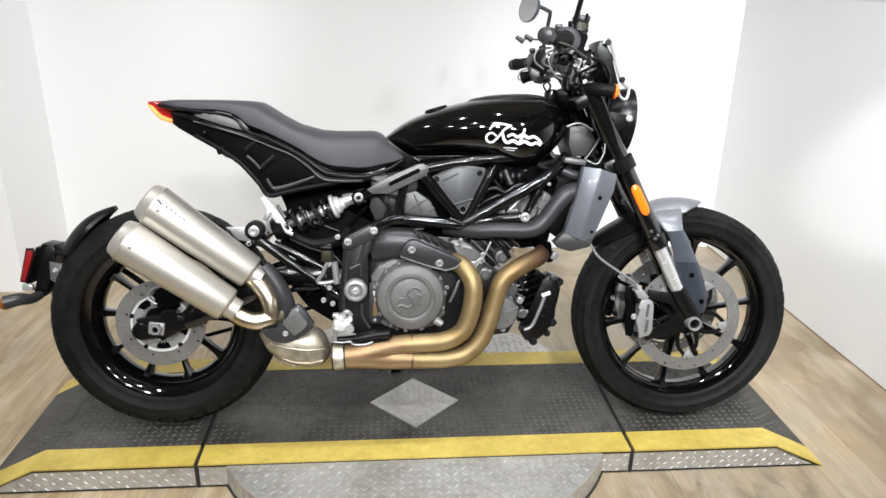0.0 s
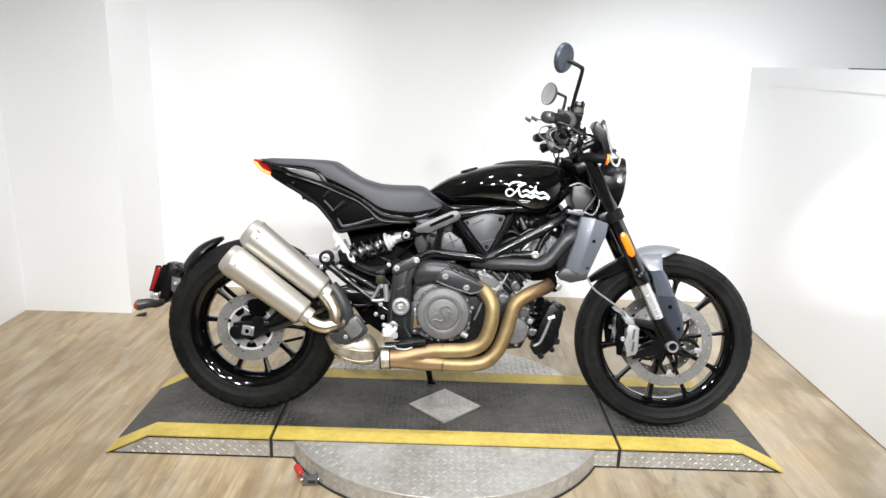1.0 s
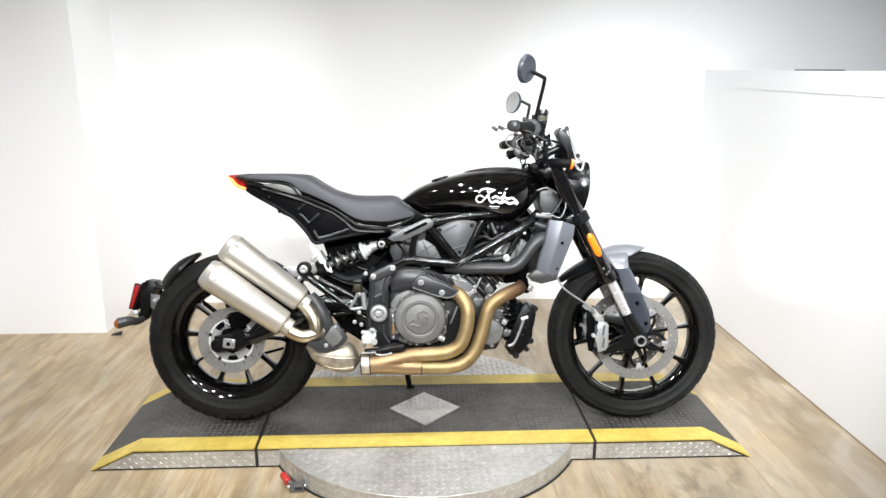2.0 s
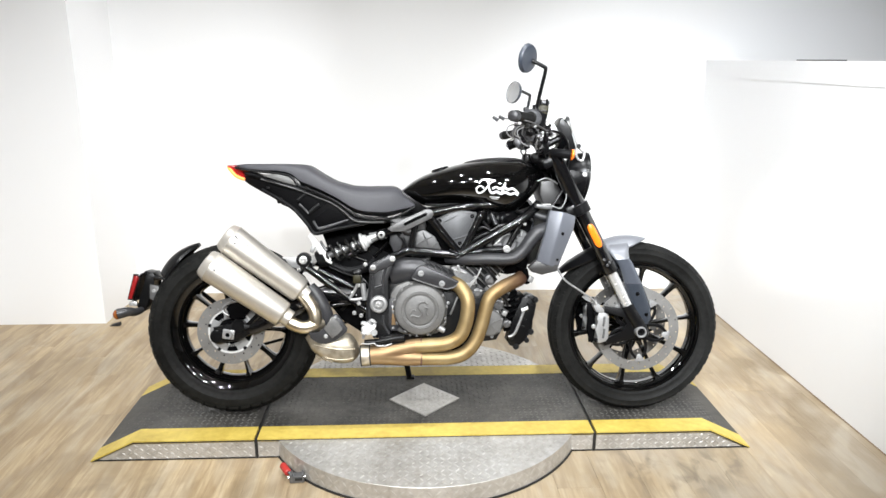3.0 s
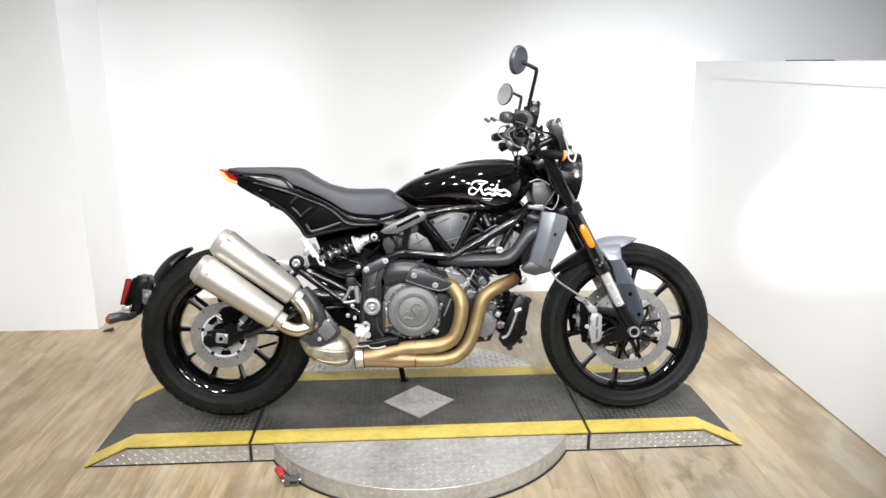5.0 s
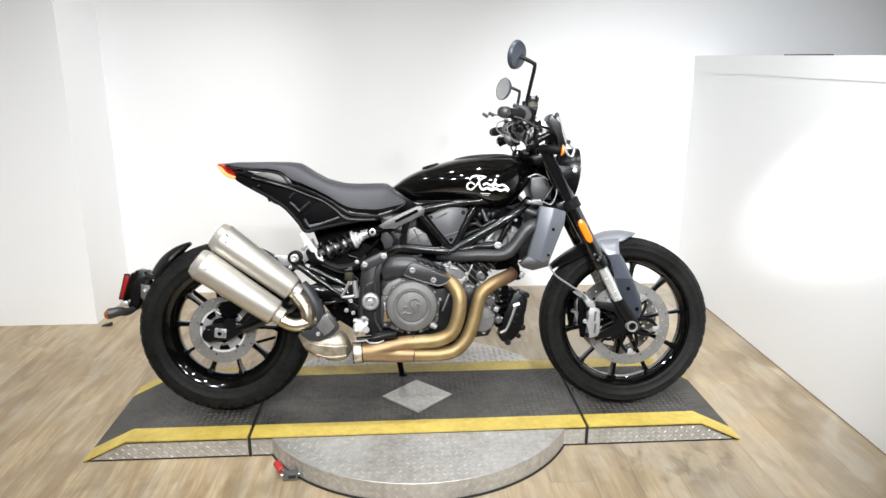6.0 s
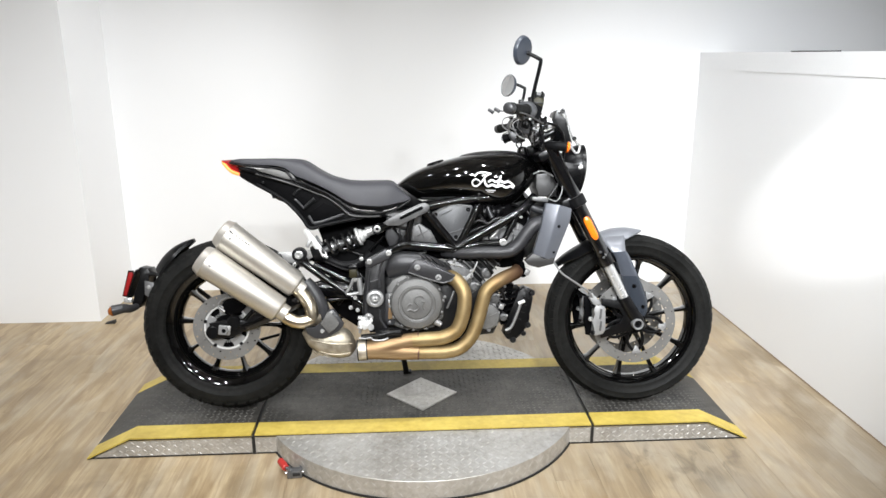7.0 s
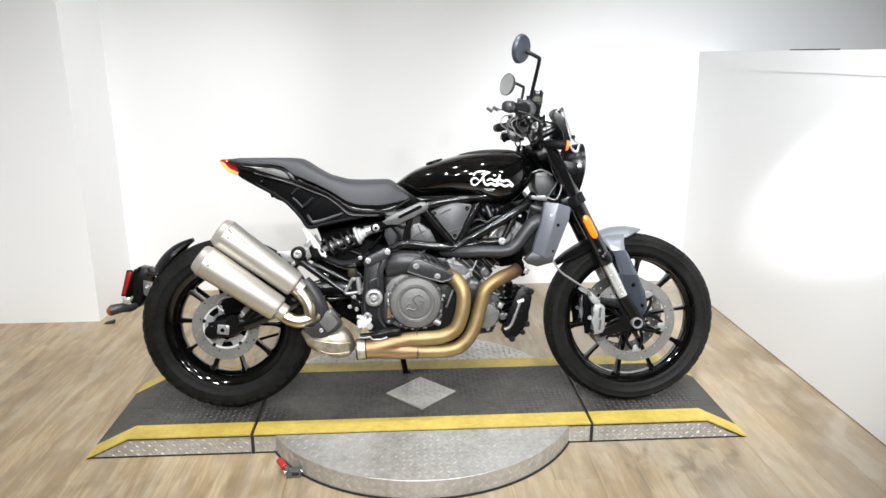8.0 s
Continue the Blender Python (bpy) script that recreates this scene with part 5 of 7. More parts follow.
for side in (-1, 1):
    s = side
    inlay = [(-0.635, 0.913), (-0.580, 0.914), (-0.544, 0.911), (-0.514, 0.900), (-0.500, 0.886), (-0.493, 0.874), (-0.508, 0.871), (-0.560, 0.886), (-0.625, 0.906)]
    part("tail_inlay", prism(inlay, s * 0.112 - 0.006, s * 0.112 + 0.006, 0.002), ENGINE, tail, "silver-grey inlay below the seat edge")
    part("tail_ridge", tube([(-0.700, s * 0.075, 0.917), (-0.640, s * 0.092, 0.902), (-0.580, s * 0.104, 0.881), (-0.495, s * 0.112, 0.857), (-0.436, s * 0.116, 0.840), (-0.376, s * 0.120, 0.812), (-0.335, s * 0.122, 0.775), (-0.302, s * 0.122, 0.748), (-0.255, s * 0.122, 0.740), (-0.185, s * 0.120, 0.740)], 0.0080, 8, 5), SATIN, tail, "raised grey edge of the tail panel")
    # pale bead puts the ridge's highlight into the colour
    part("edge_bead", tube([(-0.640, s * 0.098, 0.896), (-0.551, s * 0.116, 0.872), (-0.485, s * 0.120, 0.850), (-0.434, s * 0.124, 0.829), (-0.382, s * 0.127, 0.808), (-0.338, s * 0.129, 0.777), (-0.301, s * 0.130, 0.744), (-0.255, s * 0.130, 0.738), (-0.193, s * 0.128, 0.738)], 0.0022, 6, 4), GREYCAST, tail, "bright bead for the highlight along the lower edge")
    part("tail_arch", tube([(-0.640, s * 0.09, 0.858), (-0.584, s * 0.10, 0.828), (-0.530, s * 0.108, 0.793), (-0.500, s * 0.111, 0.764), (-0.471, s * 0.112, 0.729), (-0.446, s * 0.112, 0.697), (-0.39, s * 0.112, 0.708), (-0.26, s * 0.114, 0.734)], 0.0070, 8, 5), MATTE, tail)
    # two pockets, their shade drawn as near-black plates, with ribs round them
    for pocket in ([(-0.508, 0.812), (-0.470, 0.838), (-0.400, 0.806), (-0.446, 0.776), (-0.470, 0.764)], [(-0.448, 0.752), (-0.395, 0.790), (-0.318, 0.752), (-0.340, 0.736), (-0.432, 0.712)]):
        part("pocket", prism(pocket, s * 0.1065 - 0.003, s * 0.1065 + 0.003, 0.001), DEEP, tail, "near-black plate for a pocket's shade")
    # pale bars draw the highlights on the pocket edges
    for pts, r0, r1 in (([(-0.502, 0.804), (-0.486, 0.790), (-0.468, 0.769)], 0.0042, 0.0036), ([(-0.451, 0.742), (-0.444, 0.728), (-0.435, 0.714)], 0.0050, 0.0046)):
        part("recess_edge", tube([(x, s * 0.110, z) for x, z in pts], (r0, r1), 8, 3, squash=0.6), PANEL, tail, "pale highlight along a pocket's inner edge")
    part("recess_shelf", tube([(-0.433, s * 0.109, 0.713), (-0.395, s * 0.109, 0.722), (-0.345, s * 0.109, 0.739), (-0.322, s * 0.109, 0.747)], (0.0075, 0.0030), 8, 4, squash=0.6), SHIELD, tail, "grey shelf along the pocket's foot")
    part("pocket_rib", tube([(-0.466, s * 0.109, 0.772), (-0.445, s * 0.109, 0.790), (-0.428, s * 0.109, 0.802)], (0.0070, 0.0090), 8, 3, squash=0.5), SATIN, tail)
    part("pocket_rib", tube([(-0.505, s * 0.109, 0.818), (-0.478, s * 0.110, 0.840), (-0.445, s * 0.112, 0.838)], 0.0060, 8, 4, squash=0.5), SATIN, tail)
    bolt(-0.614, s * 0.100 - (0.004 if s < 0 else -0.004), 0.865, 0.005, 0.003, SATIN, tail)
    part("tail_hook", prism([(-0.588, 0.826), (-0.566, 0.828), (-0.560, 0.808), (-0.582, 0.806)], s * 0.09 - 0.008, s * 0.09 + 0.008, 0.003), SATIN, tail)
lamp = part("tail_lamp", prism([(-0.770, 0.948), (-0.728, 0.950), (-0.716, 0.928), (-0.683, 0.886), (-0.713, 0.893), (-0.743, 0.906), (-0.764, 0.934)], -0.068, 0.068, 0.008), REDLENS, bike, "red tail lamp at the seat's end")
part("lit_strip", tube([(-0.768, -0.05, 0.942), (-0.756, -0.068, 0.930), (-0.735, -0.071, 0.908), (-0.705, -0.071, 0.895)], 0.0060, 8, 5), TAILGLOW, lamp, "glowing lamp strip")

# frame
def bar(name, pts, r, mat=FRAME, label="", steps=5, parent=None):
    return part(name, tube(pts, r, 12, steps), mat, parent or bike, label)


for s in (-1, 1):
    y = 0.125 * s
    bar("frame_tube", [(-0.030, y, 0.762), (0.085, y, 0.620)], 0.0160, FRAME, "gloss black trellis frame tube")
    bar("frame_tube", [(0.085, y, 0.615), (0.310, y, 0.740), (0.385, y * 0.7, 0.800)], 0.0180, FRAME, "gloss black trellis frame tube")
    bar("frame_tube", [(0.095, y, 0.622), (0.168, y, 0.772)], 0.0145, FRAME, "gloss black trellis frame tube")
    bar("frame_tube", [(-0.175, y, 0.605), (-0.135, y, 0.618), (-0.100, y, 0.631), (-0.008, y, 0.622), (0.100, y, 0.612)], 0.0165, FRAME, "gloss black lower frame tube")
    bar("frame_tube", [(0.090, y, 0.615), (0.180, y, 0.628), (0.258, y * 1.05, 0.634)], 0.0150, FRAME, "gloss black lower frame tube")
    bar("frame_tube", [(-0.100, y, 0.630), (-0.072, y, 0.745)], 0.0115, FRAME, "gloss black trellis frame tube")
    bar("frame_tube", [(0.262, y, 0.638), (0.315, y, 0.735)], 0.0110, FRAME, "gloss black trellis frame tube")
    bar("frame_tube", [(-0.205, y * 0.8, 0.690), (-0.105, y, 0.726), (-0.02, y, 0.768), (0.10, y * 0.95, 0.790), (0.24, y * 0.8, 0.800)], 0.0155, FRAME, "gloss black upper frame tube")
    plate = part("seat_rail_plate", prism([(-0.180, 0.714), (-0.163, 0.703), (-0.120, 0.703), (-0.017, 0.752), (-0.010, 0.766), (-0.013, 0.778), (-0.026, 0.785), (-0.043, 0.783), (-0.130, 0.744), (-0.167, 0.722)], s * 0.142 - 0.006, s * 0.142 + 0.006, 0.003), GREYCAST, bike, "grey slotted rail plate below the seat")
    # the slot's darkness is a near-black strip just proud of the plate
    part("slot_shade_strip", prism([(-0.114, 0.725), (-0.037, 0.761), (-0.032, 0.768), (-0.040, 0.772), (-0.117, 0.735), (-0.121, 0.729)], s * 0.142 - 0.0072, s * 0.142 + 0.0072, 0.001), DEEP, plate, "dark strip for the slot")
    part("slot_rim", tube([(-0.116, s * 0.149, 0.738), (-0.042, s * 0.149, 0.7745)], 0.0016, 6, 1), CAST, plate)
    bolt(0.258, -0.150 if s < 0 else 0.136, 0.636, 0.014, 0.010, ALLOY, bike, "frame_bolt")
    side_panel = part("side_panel", prism([(-0.006, 0.746), (0.074, 0.782), (0.146, 0.772), (0.150, 0.762), (0.126, 0.698), (0.094, 0.644), (0.082, 0.640), (0.068, 0.652)], s * 0.120 - 0.010, s * 0.120 + 0.010, 0.004), FRAMEPLATE, bike, "grey bolted side panel in the frame")
    rim = [(0.004, 0.748), (0.074, 0.777), (0.141, 0.768), (0.144, 0.760), (0.122, 0.701), (0.092, 0.650), (0.083, 0.646), (0.072, 0.656), (0.004, 0.748)]
    part("panel_rim", tube([(px, s * 0.1305, pz) for px, pz in rim], 0.0019, 6, 1), GREYCAST, side_panel, "bright moulded rim")
    for px, pz in ((0.012, 0.741), (0.132, 0.757), (0.086, 0.657)):
        bolt(px, s * 0.120 - 0.010 if s < 0 else 0.128, pz, 0.0075, 0.003, DEEP, side_panel)
    part("panel_rib", tube([(0.030, s * 0.130, 0.738), (0.072, s * 0.130, 0.757)], 0.0028, 6, 1), FRAMEPLATE, side_panel)
    part("panel_rib", tube([(0.052, s * 0.131, 0.668), (0.118, s * 0.131, 0.688)], 0.0030, 6, 1), FRAMEPLATE, side_panel)
    # pivot plates
    pp = part("pivot_plate", prism([(-0.245, 0.585), (-0.172, 0.622), (-0.152, 0.606), (-0.166, 0.570), (-0.184, 0.535), (-0.186, 0.365), (-0.160, 0.316), (-0.235, 0.314), (-0.262, 0.391), (-0.254, 0.470), (-0.246, 0.540)], s * 0.155 - 0.014, s * 0.155 + 0.014, 0.006), BLACKCASE, bike, "black cast swingarm pivot plate")
    for edge in ([(-0.232, 0.545), (-0.240, 0.470), (-0.247, 0.392), (-0.226, 0.330)], [(-0.180, 0.588), (-0.196, 0.538), (-0.197, 0.480)], [(-0.197, 0.400), (-0.196, 0.366), (-0.176, 0.330)], [(-0.228, 0.500), (-0.200, 0.512)]):
        part("plate_rib", tube([(px, s * 0.169, pz) for px, pz in edge], 0.0042, 8, 3), SHIELD, pp)
    part("peg_hanger", prism([(-0.247, 0.574), (-0.172, 0.622), (-0.150, 0.606), (-0.160, 0.586), (-0.228, 0.556), (-0.246, 0.558)], s * 0.175 - 0.006, s * 0.175 + 0.006, 0.004), PANEL, pp, "grey hanger plate")
    for px, pz, r in ((-0.231, 0.577, 0.011), (-0.161, 0.607, 0.011)):
        bolt(px, -0.184 if s < 0 else 0.176, pz, r, 0.008, ALLOY, pp)
    part("pivot_boss", lathe([(0, -0.010), (0.013, -0.010), (0.0135, 0.0), (0.0185, 0.0), (0.019, -0.012), (0.022, -0.014), (0.029, -0.012), (0.032, -0.006), (0.032, 0.010), (0, 0.010)], at(-0.213, -0.172 if s < 0 else 0.172, 0.441), 28), CAST, pp, "alloy pivot boss")
    bolt(-0.213, -0.188 if s < 0 else 0.18, 0.441, 0.011, 0.008, ALLOY, pp)

# swingarm, shock, chain
swing = part("swingarm", tube([(-0.215, -0.115, 0.441), (-0.40, -0.105, 0.470), (-0.55, -0.105, 0.405), (-0.69, -0.105, 0.345), (-0.80, -0.105, 0.326)], (0.030, 0.024), 10, 5, squash=0.55), FRAME, bike, "black tubular swingarm")
tube_l = part("swingarm_leg", tube([(-0.215, 0.115, 0.441), (-0.40, 0.105, 0.455), (-0.55, 0.105, 0.405), (-0.69, 0.105, 0.345), (-0.80, 0.105, 0.326)], (0.030, 0.024), 10, 5, squash=0.55), FRAME, swing)
part("swingarm_brace", tube([(-0.485, -0.10, 0.575), (-0.36, -0.11, 0.480), (-0.235, -0.12, 0.395)], 0.0140, 10, 4), FRAME, swing)
part("swingarm_brace", tube([(-0.440, -0.10, 0.560), (-0.32, -0.11, 0.500), (-0.235, -0.12, 0.460)], 0.0120, 10, 4), FRAME, swing)
part("swingarm_brace", tube([(-0.70, -0.105, 0.352), (-0.60, -0.10, 0.455), (-0.49, -0.10, 0.570)], 0.0125, 10, 4), FRAME, swing)
part("swingarm_brace", tube([(-0.70, 0.105, 0.352), (-0.60, 0.10, 0.455), (-0.49, 0.10, 0.570), (-0.36, 0.11, 0.480), (-0.235, 0.12, 0.395)], 0.0140, 10, 4), FRAME, swing)
part("swingarm_bridge", tube([(-0.48, -0.11, 0.575), (-0.48, 0.11, 0.575)], 0.022, 14, 1), FRAME, swing)
axle = part("axle_carrier", prism([(-0.825, 0.352), (-0.735, 0.366), (-0.690, 0.360), (-0.690, 0.325), (-0.735, 0.300), (-0.820, 0.292)], -0.118, -0.094, 0.005), SATIN, swing, "black axle carrier")
part("carrier_lobe", lathe([(0, -0.022), (0.020, -0.022), (0.026, -0.016), (0.026, 0.012), (0, 0.012)], at(-0.812, -0.100, 0.318), 18), SATIN, axle)
part("carrier_lobe", lathe([(0, -0.020), (0.022, -0.020), (0.028, -0.014), (0.028, 0.012), (0, 0.012)], at(-0.735, -0.100, 0.352), 18), SATIN, axle)
part("adjuster", box(-0.768, -0.122, 0.327, 0.044, 0.010, 0.036, 0.004, (0, 8, 0)), CAST, axle, "alloy chain adjuster block")
part("axle_nut", lathe([(0.009, -0.012), (0.016, -0.012), (0.017, -0.010), (0.017, 0.002), (0.009, 0.002)], at(-0.768, -0.126, 0.327), 6, True), CAST, axle)
part("axle_bore", lathe([(0, -0.006), (0.0095, -0.006), (0.0095, 0.002), (0, 0.002)], at(-0.768, -0.126, 0.327), 14), DEEP, axle)
part("rear_caliper", prism([(-0.790, 0.405), (-0.750, 0.452), (-0.700, 0.448), (-0.690, 0.415), (-0.715, 0.385), (-0.760, 0.380)], -0.112, -0.066, 0.007), DEEP, swing, "dark rear brake caliper")
part("sensor_wire", tube([(-0.765, -0.118, 0.395), (-0.788, -0.116, 0.415), (-0.770, -0.114, 0.440), (-0.720, -0.112, 0.450)], 0.004, 8, 5), BRAID, swing)
bolt(-0.779, -0.112, 0.408, 0.009, 0.004, ALLOY, swing)
bolt(-0.489, -0.125, 0.600, 0.016, 0.014, ALLOY, swing)
part("bush", lathe([(0.014, -0.02), (0.026, -0.018), (0.027, 0), (0.026, 0.018), (0.014, 0.02)], at(-0.489, -0.108, 0.600), 24, True), MATTE, swing)
part("bridge_plate", prism([(-0.570, 0.608), (-0.520, 0.610), (-0.460, 0.590), (-0.478, 0.560), (-0.540, 0.572)], -0.104, -0.096, 0.003), CAST, swing, "light alloy muffler bracket")
bolt(-0.507, -0.108, 0.562, 0.009, 0.006, ALLOY, swing)

shock = part("rear_shock", tube([(-0.445, -0.070, 0.594), (-0.195, -0.070, 0.690)], 0.013, 14, 1), GREYCAST, bike, "rear shock absorber with a black coil spring")
coil = []
sa, sb = Vector((-0.418, -0.070, 0.604)), Vector((-0.278, -0.070, 0.658))
ax = (sb - sa).normalized()
u = Vector((0, 1, 0))
v = ax.cross(u)
for i in range(5 * 14 + 1):
    a = 2 * math.pi * i / 14
    coil.append(sa.lerp(sb, i / 70) + (u * math.cos(a) + v * math.sin(a)) * 0.033)
part("coil_spring", tube(coil, 0.0062, 8, 1), SPRING, shock, "gloss black coil spring")
part("spring_seat", lathe([(0, -0.004), (0.024, -0.004), (0.034, 0), (0.035, 0.008), (0.026, 0.012), (0.024, 0.022), (0.017, 0.026), (0.016, 0.040), (0, 0.042)], along(sb, sb + ax), 24), BRIGHTCAST, shock, "bright spring seat")
part("spring_seat", lathe([(0, -0.030), (0.030, -0.028), (0.040, -0.004), (0.040, 0.004), (0, 0.004)], along(sa, sa + ax), 24), SATIN, shock, "black lower spring seat")
for f in (0.34, 0.52, 0.78):
    p = sa.lerp(sb, f)
    part("rod_collar", lathe([(0.011, -0.004), (0.017, -0.003), (0.018, 0.0), (0.017, 0.003), (0.011, 0.004)], along(p, p + ax), 20, True), ALLOY, shock, "bright collar on the damper rod")
part("shock_eye", lathe([(0.008, -0.018), (0.018, -0.018), (0.020, 0), (0.018, 0.018), (0.008, 0.018)], at(-0.195, -0.070, 0.690), 20, True), ALLOY, shock)
part("shock_head", tube([(-0.245, -0.070, 0.675), (-0.200, -0.070, 0.688)], (0.020, 0.014), 12, 1), ALLOY, shock, "bright shock head")
part("shock_washer", lathe([(0, -0.004), (0.019, -0.004), (0.020, 0.0), (0.019, 0.006), (0, 0.006)], at(-0.203, -0.116, 0.690), 20), FRAME, shock)
bolt(-0.203, -0.119, 0.690, 0.014, 0.010, ALLOY, shock)
part("grab_strut", blade([((-0.474, 0.688), (-0.460, 0.694), -0.100, 0.004), ((-0.462, 0.658), (-0.440, 0.672), -0.100, 0.006), ((-0.432, 0.618), (-0.412, 0.632), -0.100, 0.007), ((-0.404, 0.586), (-0.388, 0.598), -0.100, 0.006)]), BRIGHTCAST, shock, "bright alloy strut")
part("strut_clip", tube([(-0.428, -0.098, 0.668), (-0.418, -0.098, 0.648), (-0.408, -0.098, 0.632)], (0.004, 0.007), 8, 3), GREYCAST, shock)
part("shock_guard", tube([(-0.418, -0.070, 0.592), (-0.364, -0.085, 0.564), (-0.323, -0.088, 0.553), (-0.262, -0.09, 0.566), (-0.228, -0.09, 0.600)], (0.014, 0.019), 10, 5, squash=0.6), MATTE, shock, "curved black guard below the spring")
bm = bmesh.new()
for i in range(46):
    f = i / 45
    box(-0.745 + f * 0.52, 0.0735, 0.228 + f * 0.135, 0.013, 0.012 if i % 2 else 0.008, 0.010, 0, (0, -14.5, 0), bm)
    box(-0.745 + f * 0.52, 0.0735, 0.424 + f * 0.02, 0.013, 0.012 if i % 2 else 0.008, 0.010, 0, (0, -2.2, 0), bm)
part("drive_chain", bm, DEEP, bike, "dark steel drive chain", kind="stuff")

# engine
case = part("crankcase", prism([(-0.190, 0.500), (-0.120, 0.560), (0.060, 0.545), (0.180, 0.480), (0.250, 0.440), (0.262, 0.360), (0.225, 0.290), (0.060, 0.270), (-0.140, 0.285), (-0.190, 0.340)], -0.120, 0.150, 0.012), BLACKCASE, bike, "black painted engine crankcase")
part("sump", prism([(-0.13, 0.290), (0.16, 0.285), (0.13, 0.225), (-0.11, 0.225)], -0.10, 0.10, 0.012), DEEP, case, "dark oil sump")
cc = at(-0.063, 0, 0.420)
cover = part("clutch_cover", lathe([(0.100, -0.115), (0.098, -0.165), (0.090, -0.186), (0.080, -0.192), (0.062, -0.194), (0.058, -0.192), (0.056, -0.1905), (0.053, -0.194), (0.048, -0.196), (0, -0.196)], cc, 56), ENGINE, case, "round grey clutch cover", 25)
part("cover_skirt", prism([(-0.172, 0.475), (-0.150, 0.505), (-0.110, 0.520), (-0.02, 0.515), (0.020, 0.480), (0.040, 0.425), (0.035, 0.360), (0.000, 0.325), (-0.06, 0.312), (-0.120, 0.322), (-0.165, 0.345)], -0.150, -0.10, 0.008), ENGINE, case)
part("cover_ring", lathe([(0.064, -0.192), (0.067, -0.196), (0.070, -0.192)], cc, 48), ENGINE, cover)
bm = bmesh.new()
for pts, r in (
    ([(-0.036, 0.444), (-0.050, 0.452), (-0.066, 0.446), (-0.071, 0.432), (-0.060, 0.420), (-0.057, 0.406), (-0.070, 0.396), (-0.088, 0.402), (-0.098, 0.398)], 0.0042),
    ([(-0.048, 0.432), (-0.036, 0.428), (-0.042, 0.416), (-0.036, 0.402)], 0.0034),
    ([(-0.098, 0.412), (-0.090, 0.422), (-0.080, 0.420)], 0.0034)):
    tube([(px, -0.1965, pz) for px, pz in pts], r, 6, 3, bm)
part("cover_mark", bm, ENGINE, cover, "raised mark on the clutch cover")
filler = part("oil_filler", lathe([(0, -0.016), (0.012, -0.016), (0.016, -0.012), (0.018, 0.0), (0, 0.004)], at(-0.130, -0.160, 0.462), 20), ENGINE, cover, "slotted oil filler cap")
part("filler_slot", box(-0.130, -0.1765, 0.462, 0.026, 0.003, 0.005, 0.001, (0, -12, 0)), DEEP, filler)
for k in range(14):
    a = radians(360 / 14 * k + 5)
    part("rim_lug", box(-0.063 + 0.098 * math.cos(a), -0.160, 0.420 + 0.098 * math.sin(a), 0.008, 0.030, 0.012, 0.002, (0, -math.degrees(a), 0)), ENGINE, cover)
for k in range(9):
    a = radians(40 * k + 10)
    bolt(-0.063 + 0.106 * math.cos(a), -0.146, 0.420 + 0.104 * math.sin(a), 0.006, 0.006, CAST, cover)
part("cover_lug", tube([(0.005, -0.165, 0.350), (0.026, -0.168, 0.338)], (0.013, 0.010), 12, 1), CAST, cover)
part("sight_plate", prism([(-0.176, 0.455), (-0.158, 0.462), (-0.140, 0.352), (-0.150, 0.338), (-0.184, 0.340)], -0.158, -0.146, 0.003), PANEL, case, "grey side plate with a brown oil window")
part("oil_window", prism([(-0.164, 0.420), (-0.158, 0.420), (-0.152, 0.362), (-0.168, 0.362)], -0.161, -0.155, 0.001), COPPER, case, "brown oil level window")
part("window_top", prism([(-0.166, 0.434), (-0.156, 0.434), (-0.1575, 0.421), (-0.1645, 0.421)], -0.161, -0.155, 0.001), BRIGHTCAST, case, "pale upper end of the oil window")
bolt(-0.160, -0.158, 0.446, 0.005, 0.004, ALLOY, case)
bolt(-0.162, -0.158, 0.350, 0.005, 0.004, ALLOY, case)
intake = part("intake_cover", tube([(-0.165, -0.10, 0.550), (-0.105, -0.115, 0.560), (-0.030, -0.120, 0.553), (0.040, -0.118, 0.525), (0.078, -0.110, 0.505)], (0.052, 0.030), 20, 6, squash=0.75), SHIELD, case, "dark grey rounded cylinder cover")
part("cover_strap", prism([(-0.095, 0.540), (-0.074, 0.573), (-0.062, 0.580), (-0.046, 0.580), (0.078, 0.524), (0.084, 0.514), (0.036, 0.491), (-0.072, 0.523)], -0.182, -0.158, 0.005), SHIELD, intake, "dark grey bolted strap plate")
part("strap_rim", tube([(-0.090, -0.183, 0.536), (-0.068, -0.183, 0.527), (0.034, -0.183, 0.495), (0.074, -0.183, 0.512)], 0.0028, 6, 2), GREYCAST, intake, "lighter grey lower edge of the strap")
for k in range(5):
    part("cover_rib", tube([(-0.052 + 0.024 * k, -0.148, 0.600 - 0.009 * k), (-0.030 + 0.024 * k, -0.158, 0.582 - 0.010 * k)], 0.004, 6, 1), BLACKCASE, intake)
for px, pz in ((-0.059, 0.553), (0.017, 0.515)):
    bolt(px, -0.184, pz, 0.0115, 0.008, CAST, intake)
dome = part("cam_cover", prism([(0.048, 0.566), (0.062, 0.574), (0.082, 0.572), (0.111, 0.556), (0.142, 0.530), (0.147, 0.507), (0.138, 0.480), (0.088, 0.484), (0.078, 0.510)], -0.138, -0.08, 0.008), GREYCAST, case, "grey alloy cam cover with cast ribs")
for a, b in (((0.086, 0.512), (0.140, 0.506)), ((0.100, 0.486), (0.138, 0.522)), ((0.064, 0.560), (0.110, 0.548))):
    part("cast_rib", tube([(a[0], -0.139, a[1]), (b[0], -0.139, b[1])], 0.0034, 6, 1), CAST, dome)
